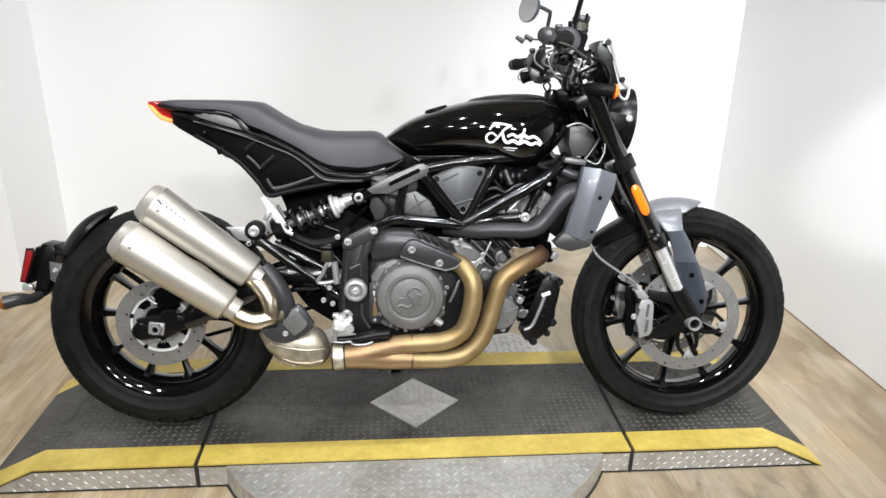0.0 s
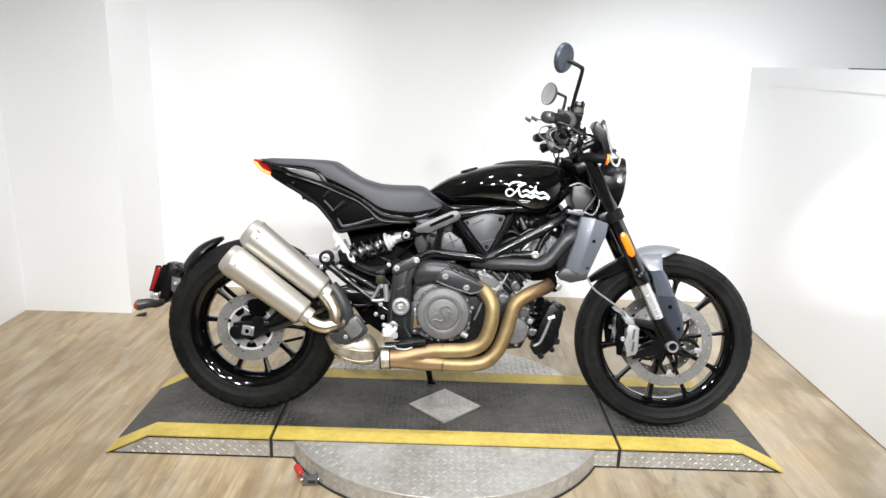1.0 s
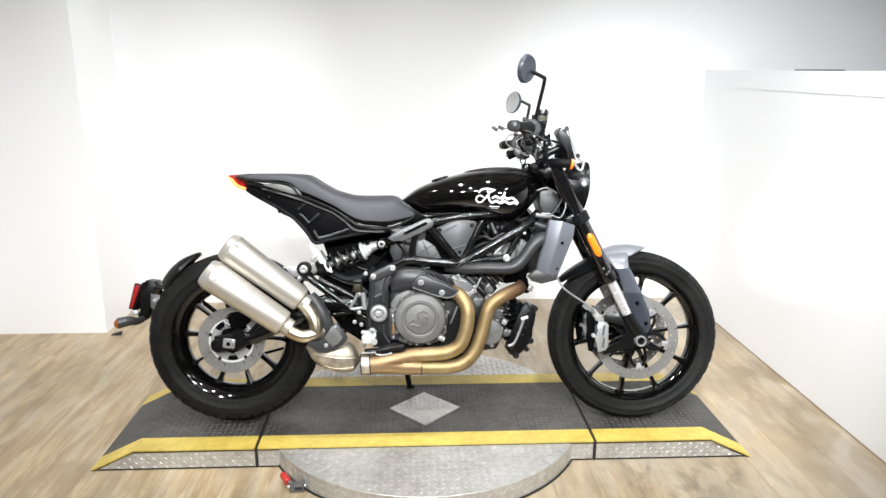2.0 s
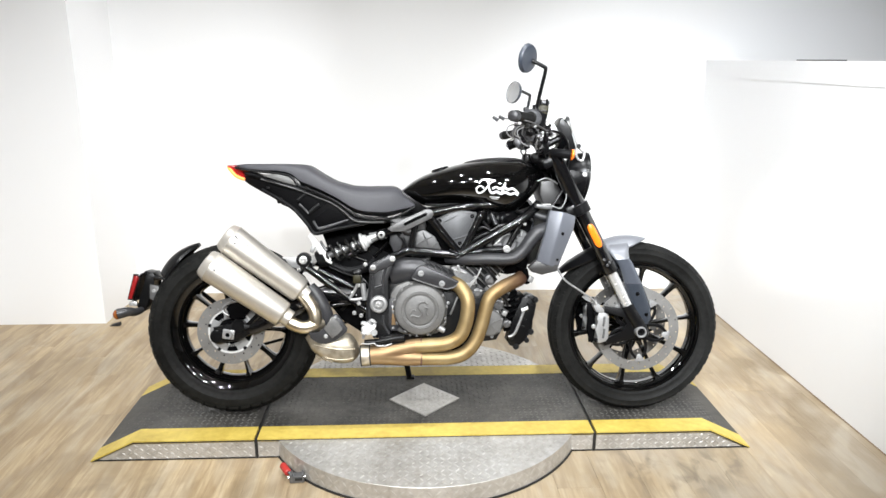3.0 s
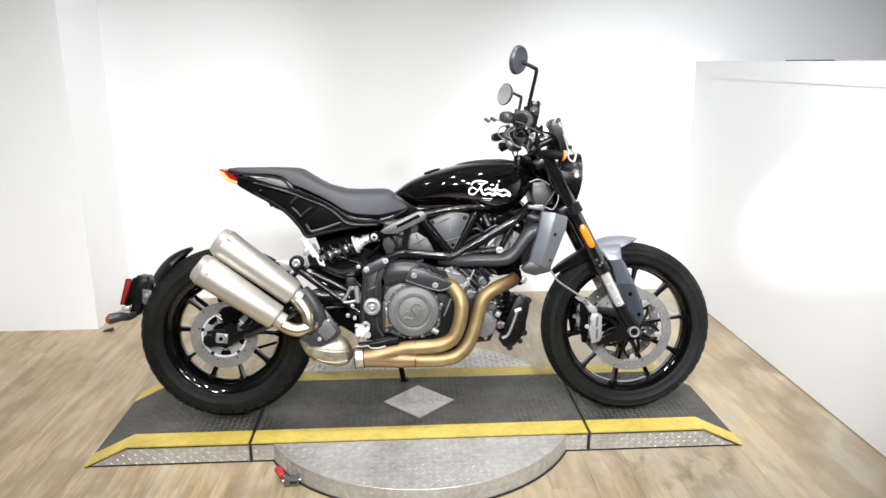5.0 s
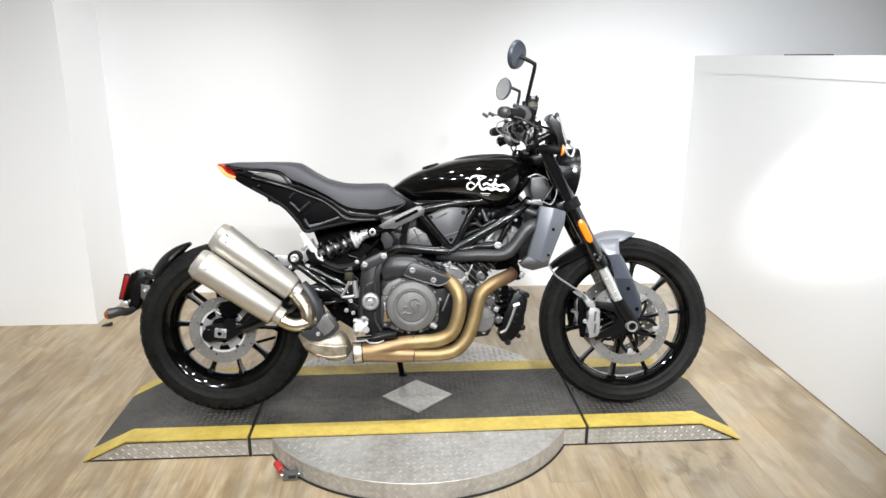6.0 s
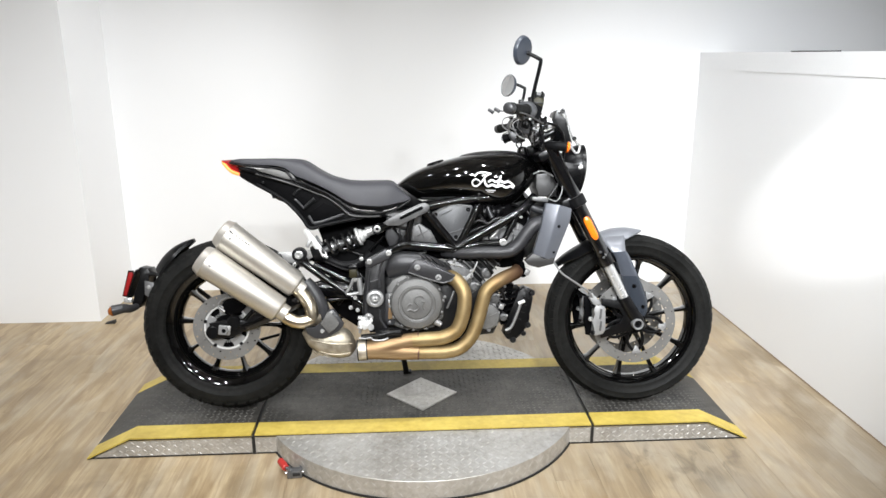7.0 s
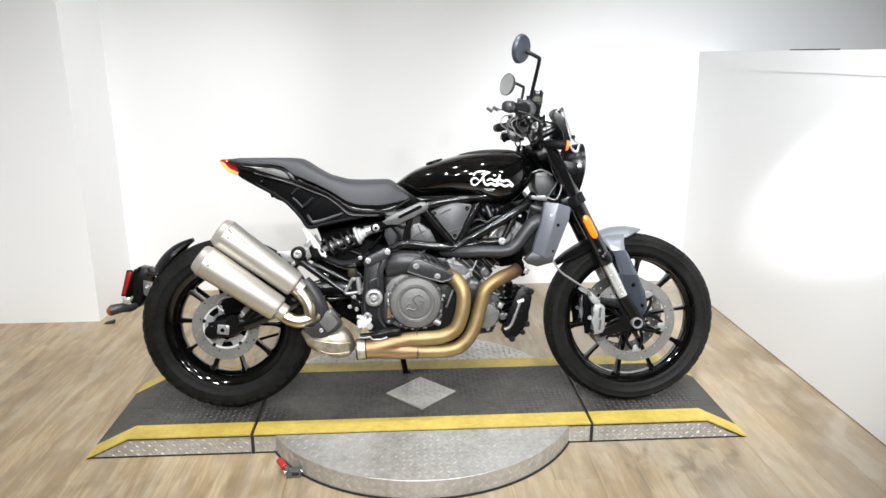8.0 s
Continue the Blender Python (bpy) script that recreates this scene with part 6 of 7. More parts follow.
for px, pz in ((0.079, 0.572), (0.141, 0.531)):
    part("stud", tube([(px, -0.140, pz), (px + 0.004, -0.146, pz - 0.022)], (0.0045, 0.003), 8, 1), CAST, case)
    bolt(px, -0.146, pz, 0.007, 0.007, CAST, case)
part("spark_lead", tube([(0.108, -0.145, 0.478), (0.130, -0.147, 0.508), (0.150, -0.146, 0.536)], 0.0028, 8, 3), CAST, case, "bright lead")
rear_head = part("rear_head_cover", prism([(-0.078, 0.698), (-0.045, 0.708), (-0.004, 0.680), (0.020, 0.630), (-0.078, 0.645)], -0.112, -0.09, 0.006), GREYCAST, case, "grey cast head cover of the rear cylinder")
for a, b in (((-0.074, 0.652), (-0.016, 0.682)), ((-0.050, 0.700), (-0.030, 0.650)), ((-0.020, 0.640), (0.008, 0.660))):
    part("cast_rib", tube([(a[0], -0.113, a[1]), (b[0], -0.113, b[1])], 0.0022, 6, 1), GREYCAST, rear_head)
front_head = part("front_head_cover", prism([(0.186, 0.650), (0.226, 0.703), (0.254, 0.672), (0.246, 0.632), (0.188, 0.632)], -0.112, -0.09, 0.006), GREYCAST, case, "grey cast head cover of the front cylinder")
part("cast_rib", tube([(0.190, -0.113, 0.648), (0.246, -0.113, 0.652)], 0.003, 6, 1), CAST, front_head)
pulley = part("cam_pulley", lathe([(0, -0.118), (0.012, -0.118), (0.016, -0.112), (0.032, -0.112), (0.037, -0.106), (0.037, -0.08), (0, -0.08)], at(0.312, 0, 0.668), 28), GREYCAST, case, "round grey cover with spokes")
for k in range(6):
    a = radians(60 * k + 15)
    part("cast_rib", tube([(0.312 + 0.012 * math.cos(a), -0.114, 0.668 + 0.012 * math.sin(a)), (0.312 + 0.034 * math.cos(a), -0.112, 0.668 + 0.034 * math.sin(a))], 0.0028, 6, 1), CAST, pulley)
# two cylinders in a vee
for nm, a, b, wid in (("rear_cylinder", (-0.075, 0.53), (-0.105, 0.735), 0.085), ("front_cylinder", (0.100, 0.47), (0.285, 0.665), 0.080)):
    ax2 = Vector((b[0] - a[0], 0, b[1] - a[1]))
    L = ax2.length
    ang = math.degrees(math.atan2(ax2.x, ax2.z))
    cyl = box((a[0] + b[0]) / 2, 0.0, (a[1] + b[1]) / 2, wid * 1.35, 0.18, L, 0.014, (0, ang, 0))
    cyl = part(nm, cyl, BLACKCASE, case, "dark cylinder block")
    for k in range(2 if nm == "rear_cylinder" else 6):
        f = 0.22 + 0.075 * k
        part("fin", box(a[0] + ax2.x * f, 0.0, a[1] + ax2.z * f, wid * 1.5, 0.205, 0.005, 0.0015, (0, ang, 0)), GREYCAST, cyl)
    head = part("cylinder_head", box(a[0] + ax2.x * 0.96, 0.0, a[1] + ax2.z * 0.96, wid * 1.55, 0.205, 0.060, 0.014, (0, ang, 0)), GREYCAST, cyl, "grey cylinder head")
    part("head_boss", lathe([(0, -0.122), (0.022, -0.122), (0.032, -0.112), (0.034, -0.10), (0, -0.10)], at(a[0] + ax2.x * 0.93, 0, a[1] + ax2.z * 0.93), 22), GREYCAST, cyl)
    for du in (-1, 1):
        bolt(a[0] + ax2.x * 0.96 + du * 0.045 * math.cos(radians(ang)), -0.108, a[1] + ax2.z * 0.96 - du * 0.045 * math.sin(radians(ang)), 0.006, 0.005, ALLOY, cyl)
part("water_pump", lathe([(0, -0.150), (0.030, -0.150), (0.046, -0.144), (0.052, -0.132), (0.052, -0.10), (0, -0.10)], at(0.196, 0, 0.360), 32), ENGINE, case, "round grey side cover")
for k in range(5):
    a = radians(72 * k + 20)
    tube_bm = tube([(0.196 + 0.012 * math.cos(a), -0.151, 0.360 + 0.012 * math.sin(a)), (0.196 + 0.042 * math.cos(a), -0.146, 0.360 + 0.042 * math.sin(a))], 0.003, 6, 1)
    part("pump_rib", tube_bm, ENGINE, case)
for px, pz in ((0.240, 0.372), (0.232, 0.330), (0.225, 0.400), (0.205, 0.308)):
    bolt(px, -0.136, pz, 0.007, 0.006, CAST, case)
# near-black filler blocks stop the wall showing through and stand in for shade
part("airbox", prism([(-0.13, 0.775), (0.05, 0.795), (0.26, 0.785), (0.34, 0.770), (0.30, 0.690), (0.20, 0.640), (0.10, 0.565), (-0.05, 0.575), (-0.13, 0.64)], -0.078, 0.078, 0.01), DEEP, bike, "near-black filler block for the airbox between the frame tubes")
part("rear_filler", prism([(-0.44, 0.63), (-0.26, 0.66), (-0.16, 0.61), (-0.17, 0.33), (-0.27, 0.30), (-0.36, 0.36), (-0.405, 0.42), (-0.43, 0.54)], -0.045, 0.07, 0.01), DEEP, bike, "near-black filler block ahead of the rear tyre")
for pts, r, mat in (
    ([(-0.40, -0.05, 0.600), (-0.33, -0.055, 0.610), (-0.25, -0.06, 0.640)], 0.008, FRAME),
    ([(-0.38, -0.05, 0.640), (-0.30, -0.055, 0.600), (-0.22, -0.06, 0.575)], 0.005, SATIN),
    ([(-0.30, -0.05, 0.560), (-0.24, -0.06, 0.600), (-0.18, -0.07, 0.660)], 0.006, FRAME),
    ([(-0.36, -0.05, 0.400), (-0.32, -0.055, 0.450), (-0.31, -0.06, 0.540)], 0.006, SATIN)):
    part("guard_rib", tube(pts, r, 8, 4), mat, bike)
# more filler blocks for the dark between engine, frame and seat
part("head_filler", prism([(0.12, 0.70), (0.30, 0.76), (0.385, 0.79), (0.36, 0.70), (0.30, 0.60), (0.20, 0.57), (0.12, 0.60)], -0.070, 0.070, 0.01), DEEP, bike, "near-black filler block round the front cylinder")
part("port_filler", prism([(0.18, 0.60), (0.33, 0.63), (0.355, 0.585), (0.345, 0.54), (0.27, 0.53), (0.19, 0.55)], -0.06, 0.06, 0.01), DEEP, bike, "near-black filler block above the front exhaust port")
part("battery_box", prism([(-0.440, 0.705), (-0.35, 0.735), (-0.17, 0.735), (-0.15, 0.690), (-0.13, 0.610), (-0.24, 0.560), (-0.395, 0.570), (-0.415, 0.640)], -0.006, 0.085, 0.01), DEEP, bike, "near-black filler block for the battery and wiring box")
part("wiring_tray", prism([(-0.165, 0.720), (-0.12, 0.70), (-0.115, 0.625), (-0.155, 0.615), (-0.175, 0.660)], -0.10, 0.08, 0.006), PANEL, bike, "grey tray behind the frame")
part("harness", tube([(0.10, -0.095, 0.64), (0.17, -0.10, 0.685), (0.23, -0.10, 0.70), (0.30, -0.10, 0.735)], 0.008, 10, 5), SATIN, bike, "black sleeved wiring")
part("ignition_lead", tube([(0.19, -0.11, 0.63), (0.225, -0.125, 0.66), (0.26, -0.12, 0.70)], 0.0038, 8, 5), ALLOY, bike, "bright metal lead")
part("plug_wire", tube([(0.175, -0.10, 0.735), (0.20, -0.115, 0.70), (0.19, -0.11, 0.65)], 0.006, 8, 5), SATIN, bike)
throttle = part("throttle_body", tube([(0.190, -0.085, 0.745), (0.225, -0.090, 0.742), (0.262, -0.090, 0.752)], (0.020, 0.024), 16, 3), DEEP, bike, "black throttle housing behind the frame")
for k in range(4):
    part("throttle_rib", lathe([(0.020, -0.003), (0.0265, -0.003), (0.0265, 0.003), (0.020, 0.003)], along((0.196 + 0.017 * k, -0.088, 0.744), (0.240 + 0.017 * k, -0.090, 0.746)), 16, True), SATIN, throttle)
part("injector", tube([(0.205, -0.110, 0.765), (0.222, -0.116, 0.725)], (0.007, 0.009), 10, 1), PANEL, throttle)
part("injector_plug", box(0.248, -0.116, 0.716, 0.022, 0.014, 0.014, 0.003, (0, 30, 0)), SATIN, throttle)
part("fuel_line", tube([(0.150, -0.115, 0.705), (0.175, -0.120, 0.716), (0.205, -0.120, 0.704), (0.235, -0.118, 0.722), (0.270, -0.116, 0.728)], 0.0045, 8, 5), SATIN, throttle)
part("knock_wire", tube([(0.050, -0.14, 0.395), (0.062, -0.15, 0.425), (0.076, -0.15, 0.460)], 0.004, 8, 4), BRAID, case)
part("lead", tube([(0.135, -0.13, 0.50), (0.15, -0.14, 0.535), (0.165, -0.135, 0.565)], 0.0028, 8, 3), CAST, case)

for px, pz, r, mat in ((0.150, 0.470, 0.020, GREYCAST), (0.225, 0.425, 0.024, GREYCAST), (0.255, 0.462, 0.016, BLACKCASE), (0.262, 0.352, 0.015, GREYCAST), (0.150, 0.330, 0.022, BLACKCASE), (0.200, 0.520, 0.022, GREYCAST)):
    boss = part("case_boss", lathe([(0, -0.012), (r * 0.5, -0.012), (r * 0.55, -0.006), (r * 0.9, -0.004), (r, 0.004), (r, 0.06), (0, 0.06)], at(px, -0.122, pz), 16), mat, case)
    bolt(px + r * 0.75, -0.130, pz + r * 0.5, 0.005, 0.005, CAST, boss)
for k in range(7):
    a = radians(-60 + 28 * k)
    part("case_rib", tube([(0.225 + 0.022 * math.cos(a), -0.124, 0.425 + 0.022 * math.sin(a)), (0.225 + 0.052 * math.cos(a), -0.121, 0.425 + 0.052 * math.sin(a))], 0.0028, 6, 1), GREYCAST, case)

# made-up small fittings, some as bright spots, behind the pivot plate and among the frame tubes
for pts, r, mat in (
    ([(-0.43, -0.09, 0.52), (-0.37, -0.10, 0.475), (-0.30, -0.11, 0.43), (-0.25, -0.12, 0.40)], 0.006, FRAME),
    ([(-0.40, -0.08, 0.57), (-0.34, -0.10, 0.545), (-0.28, -0.115, 0.53), (-0.25, -0.12, 0.50)], 0.005, SATIN),
    ([(-0.41, -0.10, 0.445), (-0.36, -0.105, 0.452), (-0.31, -0.11, 0.462)], 0.006, BRAID),
    ([(-0.40, -0.095, 0.425), (-0.35, -0.10, 0.430), (-0.30, -0.11, 0.440)], 0.007, FRAME),
    ([(-0.15, -0.11, 0.70), (-0.12, -0.115, 0.665), (-0.13, -0.12, 0.635)], 0.005, SATIN),
    ([(0.18, -0.115, 0.72), (0.215, -0.12, 0.69), (0.21, -0.12, 0.645)], 0.005, SATIN),
    ([(0.15, -0.10, 0.655), (0.20, -0.11, 0.668), (0.25, -0.115, 0.69)], 0.004, BRAID),
    ([(0.30, -0.10, 0.775), (0.335, -0.115, 0.762), (0.36, -0.12, 0.735)], 0.006, SATIN),
    ([(0.17, -0.13, 0.585), (0.20, -0.14, 0.55), (0.22, -0.14, 0.52)], 0.006, SATIN),
    ([(0.205, -0.125, 0.475), (0.25, -0.13, 0.455), (0.265, -0.12, 0.42)], 0.006, SATIN)):
    part("small_hose", tube(pts, r, 8, 5), mat, bike)
for x, y, z, sx, sy, sz, mat in (
    (-0.395, -0.100, 0.520, 0.028, 0.012, 0.010, ALLOY), (-0.350, -0.100, 0.505, 0.018, 0.012, 0.008, ALLOY), (-0.425, -0.104, 0.545, 0.014, 0.010, 0.020, CAST),
    (-0.455, -0.106, 0.640, 0.014, 0.012, 0.030, CAST), (-0.395, -0.104, 0.590, 0.020, 0.010, 0.010, ALLOY), (-0.270, -0.122, 0.470, 0.012, 0.010, 0.050, SATIN),
    (0.180, -0.118, 0.628, 0.022, 0.012, 0.014, SATIN), (0.300, -0.122, 0.700, 0.022, 0.012, 0.016, SATIN), (0.326, -0.124, 0.728, 0.016, 0.010, 0.010, ALLOY),
    (0.230, -0.138, 0.470, 0.016, 0.014, 0.022, CAST), (0.252, -0.132, 0.395, 0.018, 0.016, 0.018, CAST), (0.352, -0.110, 0.520, 0.018, 0.030, 0.022, CAST)):
    part("fitting", box(x, y, z, sx, sy, sz, 0.002, (0, 25, 0)), mat, bike)
rnd_w = random.Random(31)
for px, pz, ang, n in ((-0.105, 0.632, 10, 10), (-0.150, 0.616, 25, 6), (0.075, 0.622, -20, 9), (0.100, 0.620, 30, 12), (0.130, 0.640, 32, 7), (-0.020, 0.756, -50, 6), (0.166, 0.766, 60, 6), (0.312, 0.738, 40, 8), (0.185, 0.632, 8, 5), (0.268, 0.650, 60, 6)):
    bm = bmesh.new()
    ca, sn = math.cos(radians(ang)), math.sin(radians(ang))
    for k in range(n):
        d = (k - n / 2) * 0.0058
        lathe([(0, -0.005), (0.0036, -0.0034), (0.0052, 0.0), (0.0036, 0.0034), (0, 0.005)], at(px + d * ca, -0.1415 + rnd_w.uniform(-0.001, 0.001), pz + d * sn + rnd_w.uniform(-0.0015, 0.0015)), 8, bm=bm)
    part("weld_bead", bm, FRAME, bike, "glossy weld bead on the frame")

# cooling
hose = part("coolant_hose", tube([(0.040, -0.092, 0.598), (0.080, -0.118, 0.597), (0.130, -0.138, 0.597), (0.178, -0.145, 0.600), (0.272, -0.145, 0.600), (0.314, -0.140, 0.624), (0.346, -0.138, 0.665), (0.377, -0.135, 0.698), (0.420, -0.125, 0.708)], (0.0185, 0.0270), 18, 6), HOSE, bike, "thick grey coolant hose")
part("hose_clamp", lathe([(0.0195, -0.004), (0.0212, -0.004), (0.0212, 0.004), (0.0195, 0.004)], along((0.185, -0.1445, 0.600), (0.276, -0.145, 0.604)), 20, True), DARKEDGE, hose)
part("upper_hose", tube([(0.365, -0.10, 0.765), (0.395, -0.11, 0.752), (0.43, -0.11, 0.745)], 0.014, 12, 4), HOSE, hose)
rad = part("radiator", prism([(0.425, 0.790), (0.470, 0.790), (0.420, 0.560), (0.375, 0.560)], -0.150, 0.150, 0.004), DEEP, bike, "dark finned radiator core")
bm = bmesh.new()
for i in range(36):
    f = i / 35
    box(0.468 - 0.048 * f, 0, 0.785 - 0.220 * f, 0.012, 0.29, 0.0025, 0, None, bm)
part("cooling_fins", bm, DEEP, rad)
for s in (-1, 1):
    ridge, left, right = [(0.458, 0.774), (0.436, 0.690), (0.402, 0.580)], [(0.410, 0.779), (0.393, 0.693), (0.362, 0.592)], [(0.507, 0.757), (0.500, 0.711), (0.440, 0.562)]
    bm = bmesh.new()
    rows = []
    for (lx, lz), (mx, mz), (rx, rz) in zip(left, ridge, right):
        rows.append([bm.verts.new((x, s * y, z)) for x, y, z in ((lx, 0.150, lz), (lx, 0.178, lz), (mx, 0.194, mz), (rx, 0.176, rz), (rx, 0.150, rz))])
    for r0, r1 in zip(rows, rows[1:]):
        for k in range(5):
            bm.faces.new((r0[k], r0[(k + 1) % 5], r1[(k + 1) % 5], r1[k]))
    bm.faces.new(rows[0][::-1])
    bm.faces.new(rows[-1])
    bmesh.ops.bevel(bm, geom=bm.edges[:], offset=0.005, segments=2, affect="EDGES", profile=0.5)
    part("radiator_shroud", bm, SHROUD, rad, "smoked grey radiator side shroud with a soft fold", 30)
    part("shroud_foot", prism([(0.332, 0.571), (0.360, 0.597), (0.446, 0.580), (0.438, 0.556), (0.383, 0.543), (0.347, 0.554)], s * 0.167 - 0.018, s * 0.167 + 0.018, 0.009), FOOT, rad, "dark foot of the shroud")
    bolt(0.456, s * 0.19 if s < 0 else 0.188, 0.694, 0.006, 0.003, DEEP, rad)
    bolt(0.438, s * 0.19 if s < 0 else 0.188, 0.600, 0.004, 0.003, DEEP, rad)
    part("shroud_top", box(0.400, s * 0.125, 0.790, 0.070, 0.045, 0.016, 0.005, (0, 8, 0)), GREYCAST, rad, "light metal shroud mount")
part("mount_wire", tube([(0.425, -0.15, 0.795), (0.455, -0.155, 0.785), (0.475, -0.15, 0.82), (0.482, -0.12, 0.86)], 0.0022, 8, 5), BRAID, rad)
part("mount_wire", tube([(0.375, -0.12, 0.885), (0.41, -0.12, 0.895), (0.452, -0.11, 0.875)], 0.0026, 8, 5), BRAID, rad)
part("regulator", prism([(0.262, 0.288), (0.288, 0.345), (0.302, 0.400), (0.318, 0.452), (0.345, 0.464), (0.368, 0.456), (0.377, 0.420), (0.370, 0.380), (0.354, 0.340), (0.352, 0.305), (0.335, 0.300), (0.322, 0.272), (0.300, 0.258), (0.276, 0.266)], -0.110, -0.05, 0.008), SATIN, bike, "black finned regulator below the radiator")
for px, pz, r in ((0.356, 0.318, 0.012), (0.340, 0.286, 0.010), (0.300, 0.262, 0.012), (0.372, 0.440, 0.012), (0.280, 0.300, 0.014)):
    part("regulator_lug", lathe([(0, -0.012), (r * 0.6, -0.012), (r, -0.006), (r, 0.02), (0, 0.02)], at(px, -0.104, pz), 10), BLACKCASE, bike)
for k in range(5):
    part("regulator_rib", tube([(0.300 + 0.013 * k, -0.112, 0.350 + 0.026 * k), (0.330 + 0.010 * k, -0.112, 0.338 + 0.026 * k)], 0.0030, 6, 1), SATIN, bike)
part("regulator_plug", box(0.352, -0.112, 0.455, 0.020, 0.014, 0.014, 0.003, (0, 20, 0)), PANEL, bike, "grey plug on the regulator")
for k in range(6):
    part("cooling_fin", box(0.285 + 0.004 * k, -0.06, 0.33 + 0.024 * k, 0.050, 0.09, 0.006, 0.002, (0, -20, 0)), DEEP, bike)
part("regulator_bracket", prism([(0.270, 0.47), (0.31, 0.47), (0.29, 0.34), (0.262, 0.31)], -0.075, 0.03, 0.006), DEEP, bike, "dark ribbed bracket")
part("white_clip", tube([(0.318, -0.122, 0.404), (0.342, -0.122, 0.412)], 0.006, 8, 1), WHITE, bike, "white plastic clip")
part("overflow_hose", tube([(0.328, -0.120, 0.405), (0.312, -0.121, 0.360), (0.292, -0.121, 0.315), (0.270, -0.118, 0.302)], 0.0055, 8, 5), BRAID, bike, "thin grey overflow hose")
part("brake_hose", tube([(0.452, -0.12, 0.560), (0.475, -0.14, 0.520), (0.530, -0.145, 0.480), (0.575, -0.14, 0.450), (0.600, -0.13, 0.425)], 0.0036, 8, 6), BRAID, bike, "braided steel brake hose")

# exhaust
ex = part("exhaust_header", tube([(0.060, -0.135, 0.512), (0.085, -0.165, 0.500), (0.108, -0.185, 0.462), (0.110, -0.190, 0.415), (0.100, -0.190, 0.365), (0.078, -0.190, 0.320), (0.030, -0.190, 0.296), (-0.030, -0.190, 0.291), (-0.080, -0.188, 0.288)], 0.0260, 22, 7), HEADER, bike, "golden heat-tinted exhaust headers")
part("front_pipe", tube([(0.325, -0.085, 0.525), (0.300, -0.130, 0.518), (0.240, -0.165, 0.497), (0.194, -0.172, 0.462), (0.176, -0.172, 0.412), (0.160, -0.172, 0.352), (0.136, -0.174, 0.295), (0.095, -0.176, 0.254), (0.040, -0.178, 0.240), (-0.030, -0.180, 0.240), (-0.080, -0.180, 0.242)], 0.0255, 22, 7), BROWNED, ex, "header pipe that browns towards the front cylinder")
part("port_flange", box(0.326, -0.085, 0.530, 0.020, 0.075, 0.060, 0.006, (0, -10, 20)), DEEP, ex)
rings = []
for i in range(22):
    # two pipes side by side melt into one oval
    f = i / 21
    x = -0.058 - 0.207 * f
    cy, cz = -0.184 + 0.004 * f, 0.2655 - 0.0115 * f
    h, w = 0.0500 - 0.0160 * f ** 0.8, 0.033 + 0.003 * f
    keep = max(0.0, 1 - f / 0.75) ** 1.4
    ring = []
    for k in range(36):
        q = 2 * math.pi * k / 36
        c, sn = math.cos(q), math.sin(q)
        off, rr = 0.0244, 0.0268
        pair_r = off * abs(sn) + math.sqrt(max(1e-6, rr * rr - (off * c) ** 2))
        oval = h * w / math.hypot(h * c, w * sn)
        r = keep * pair_r + (1 - keep) * oval
        ring.append((x, cy - 0.004 * sn * keep + r * c, cz + r * sn))
    rings.append(ring)
part("collector", loft(rings), COPPER, ex, "browned two-into-one collector", 50)
for x, zc in ((-0.060, 0.2900), (-0.060, 0.2412)):
    part("weld_bead", lathe([(0.0262, -0.0035), (0.0275, -0.002), (0.0280, 0.0), (0.0275, 0.002), (0.0262, 0.0035)], along((x, -0.186 if zc > 0.26 else -0.181, zc), (x - 0.05, -0.186 if zc > 0.26 else -0.181, zc)), 24, True), WELD, ex, "dark purple-brown weld seam")
clamp_m = along((-0.262, -0.180, 0.254), (-0.30, -0.180, 0.252))
clamp = part("band_clamp", lathe([(0.033, -0.014), (0.0375, -0.014), (0.0382, -0.010), (0.0382, 0.010), (0.0375, 0.014), (0.033, 0.014)], clamp_m, 28, True), CATBOX, ex, "steel band clamp on the collector")
# dark rings stand in for the shaded gaps beside the band
part("clamp_gap_ring", lathe([(0.034, 0.014), (0.0385, 0.0145), (0.0385, 0.0185), (0.034, 0.019)], clamp_m, 28, True), DARKEDGE, clamp)
part("clamp_gap_ring", lathe([(0.034, -0.019), (0.0375, -0.0185), (0.0375, -0.0145), (0.034, -0.014)], clamp_m, 28, True), DARKEDGE, clamp)
CAT_TOP = [(-0.480, 0.322), (-0.470, 0.334), (-0.440, 0.338), (-0.390, 0.336), (-0.344, 0.333), (-0.321, 0.329), (-0.305, 0.315), (-0.294, 0.296), (-0.286, 0.274)]
CAT_LOW = [(-0.480, 0.316), (-0.469, 0.296), (-0.456, 0.272), (-0.434, 0.253), (-0.411, 0.238), (-0.388, 0.230), (-0.342, 0.224), (-0.310, 0.229), (-0.294, 0.243), (-0.286, 0.260)]
CAT_WIDE = [(-0.480, 0.010), (-0.460, 0.032), (-0.420, 0.048), (-0.340, 0.056), (-0.305, 0.046), (-0.286, 0.020)]
rings = []
for i in range(29):
    x = -0.480 + 0.194 * i / 28
    zt, zb, w = lerp(CAT_TOP, x), lerp(CAT_LOW, x), lerp(CAT_WIDE, x)
    rings.append([(x, -0.158 + w * math.copysign(abs(math.cos(q)) ** 0.7, math.cos(q)), (zt + zb) / 2 + (zt - zb) / 2 * math.copysign(abs(math.sin(q)) ** 0.75, math.sin(q))) for q in (2 * math.pi * k / 28 for k in range(28))])
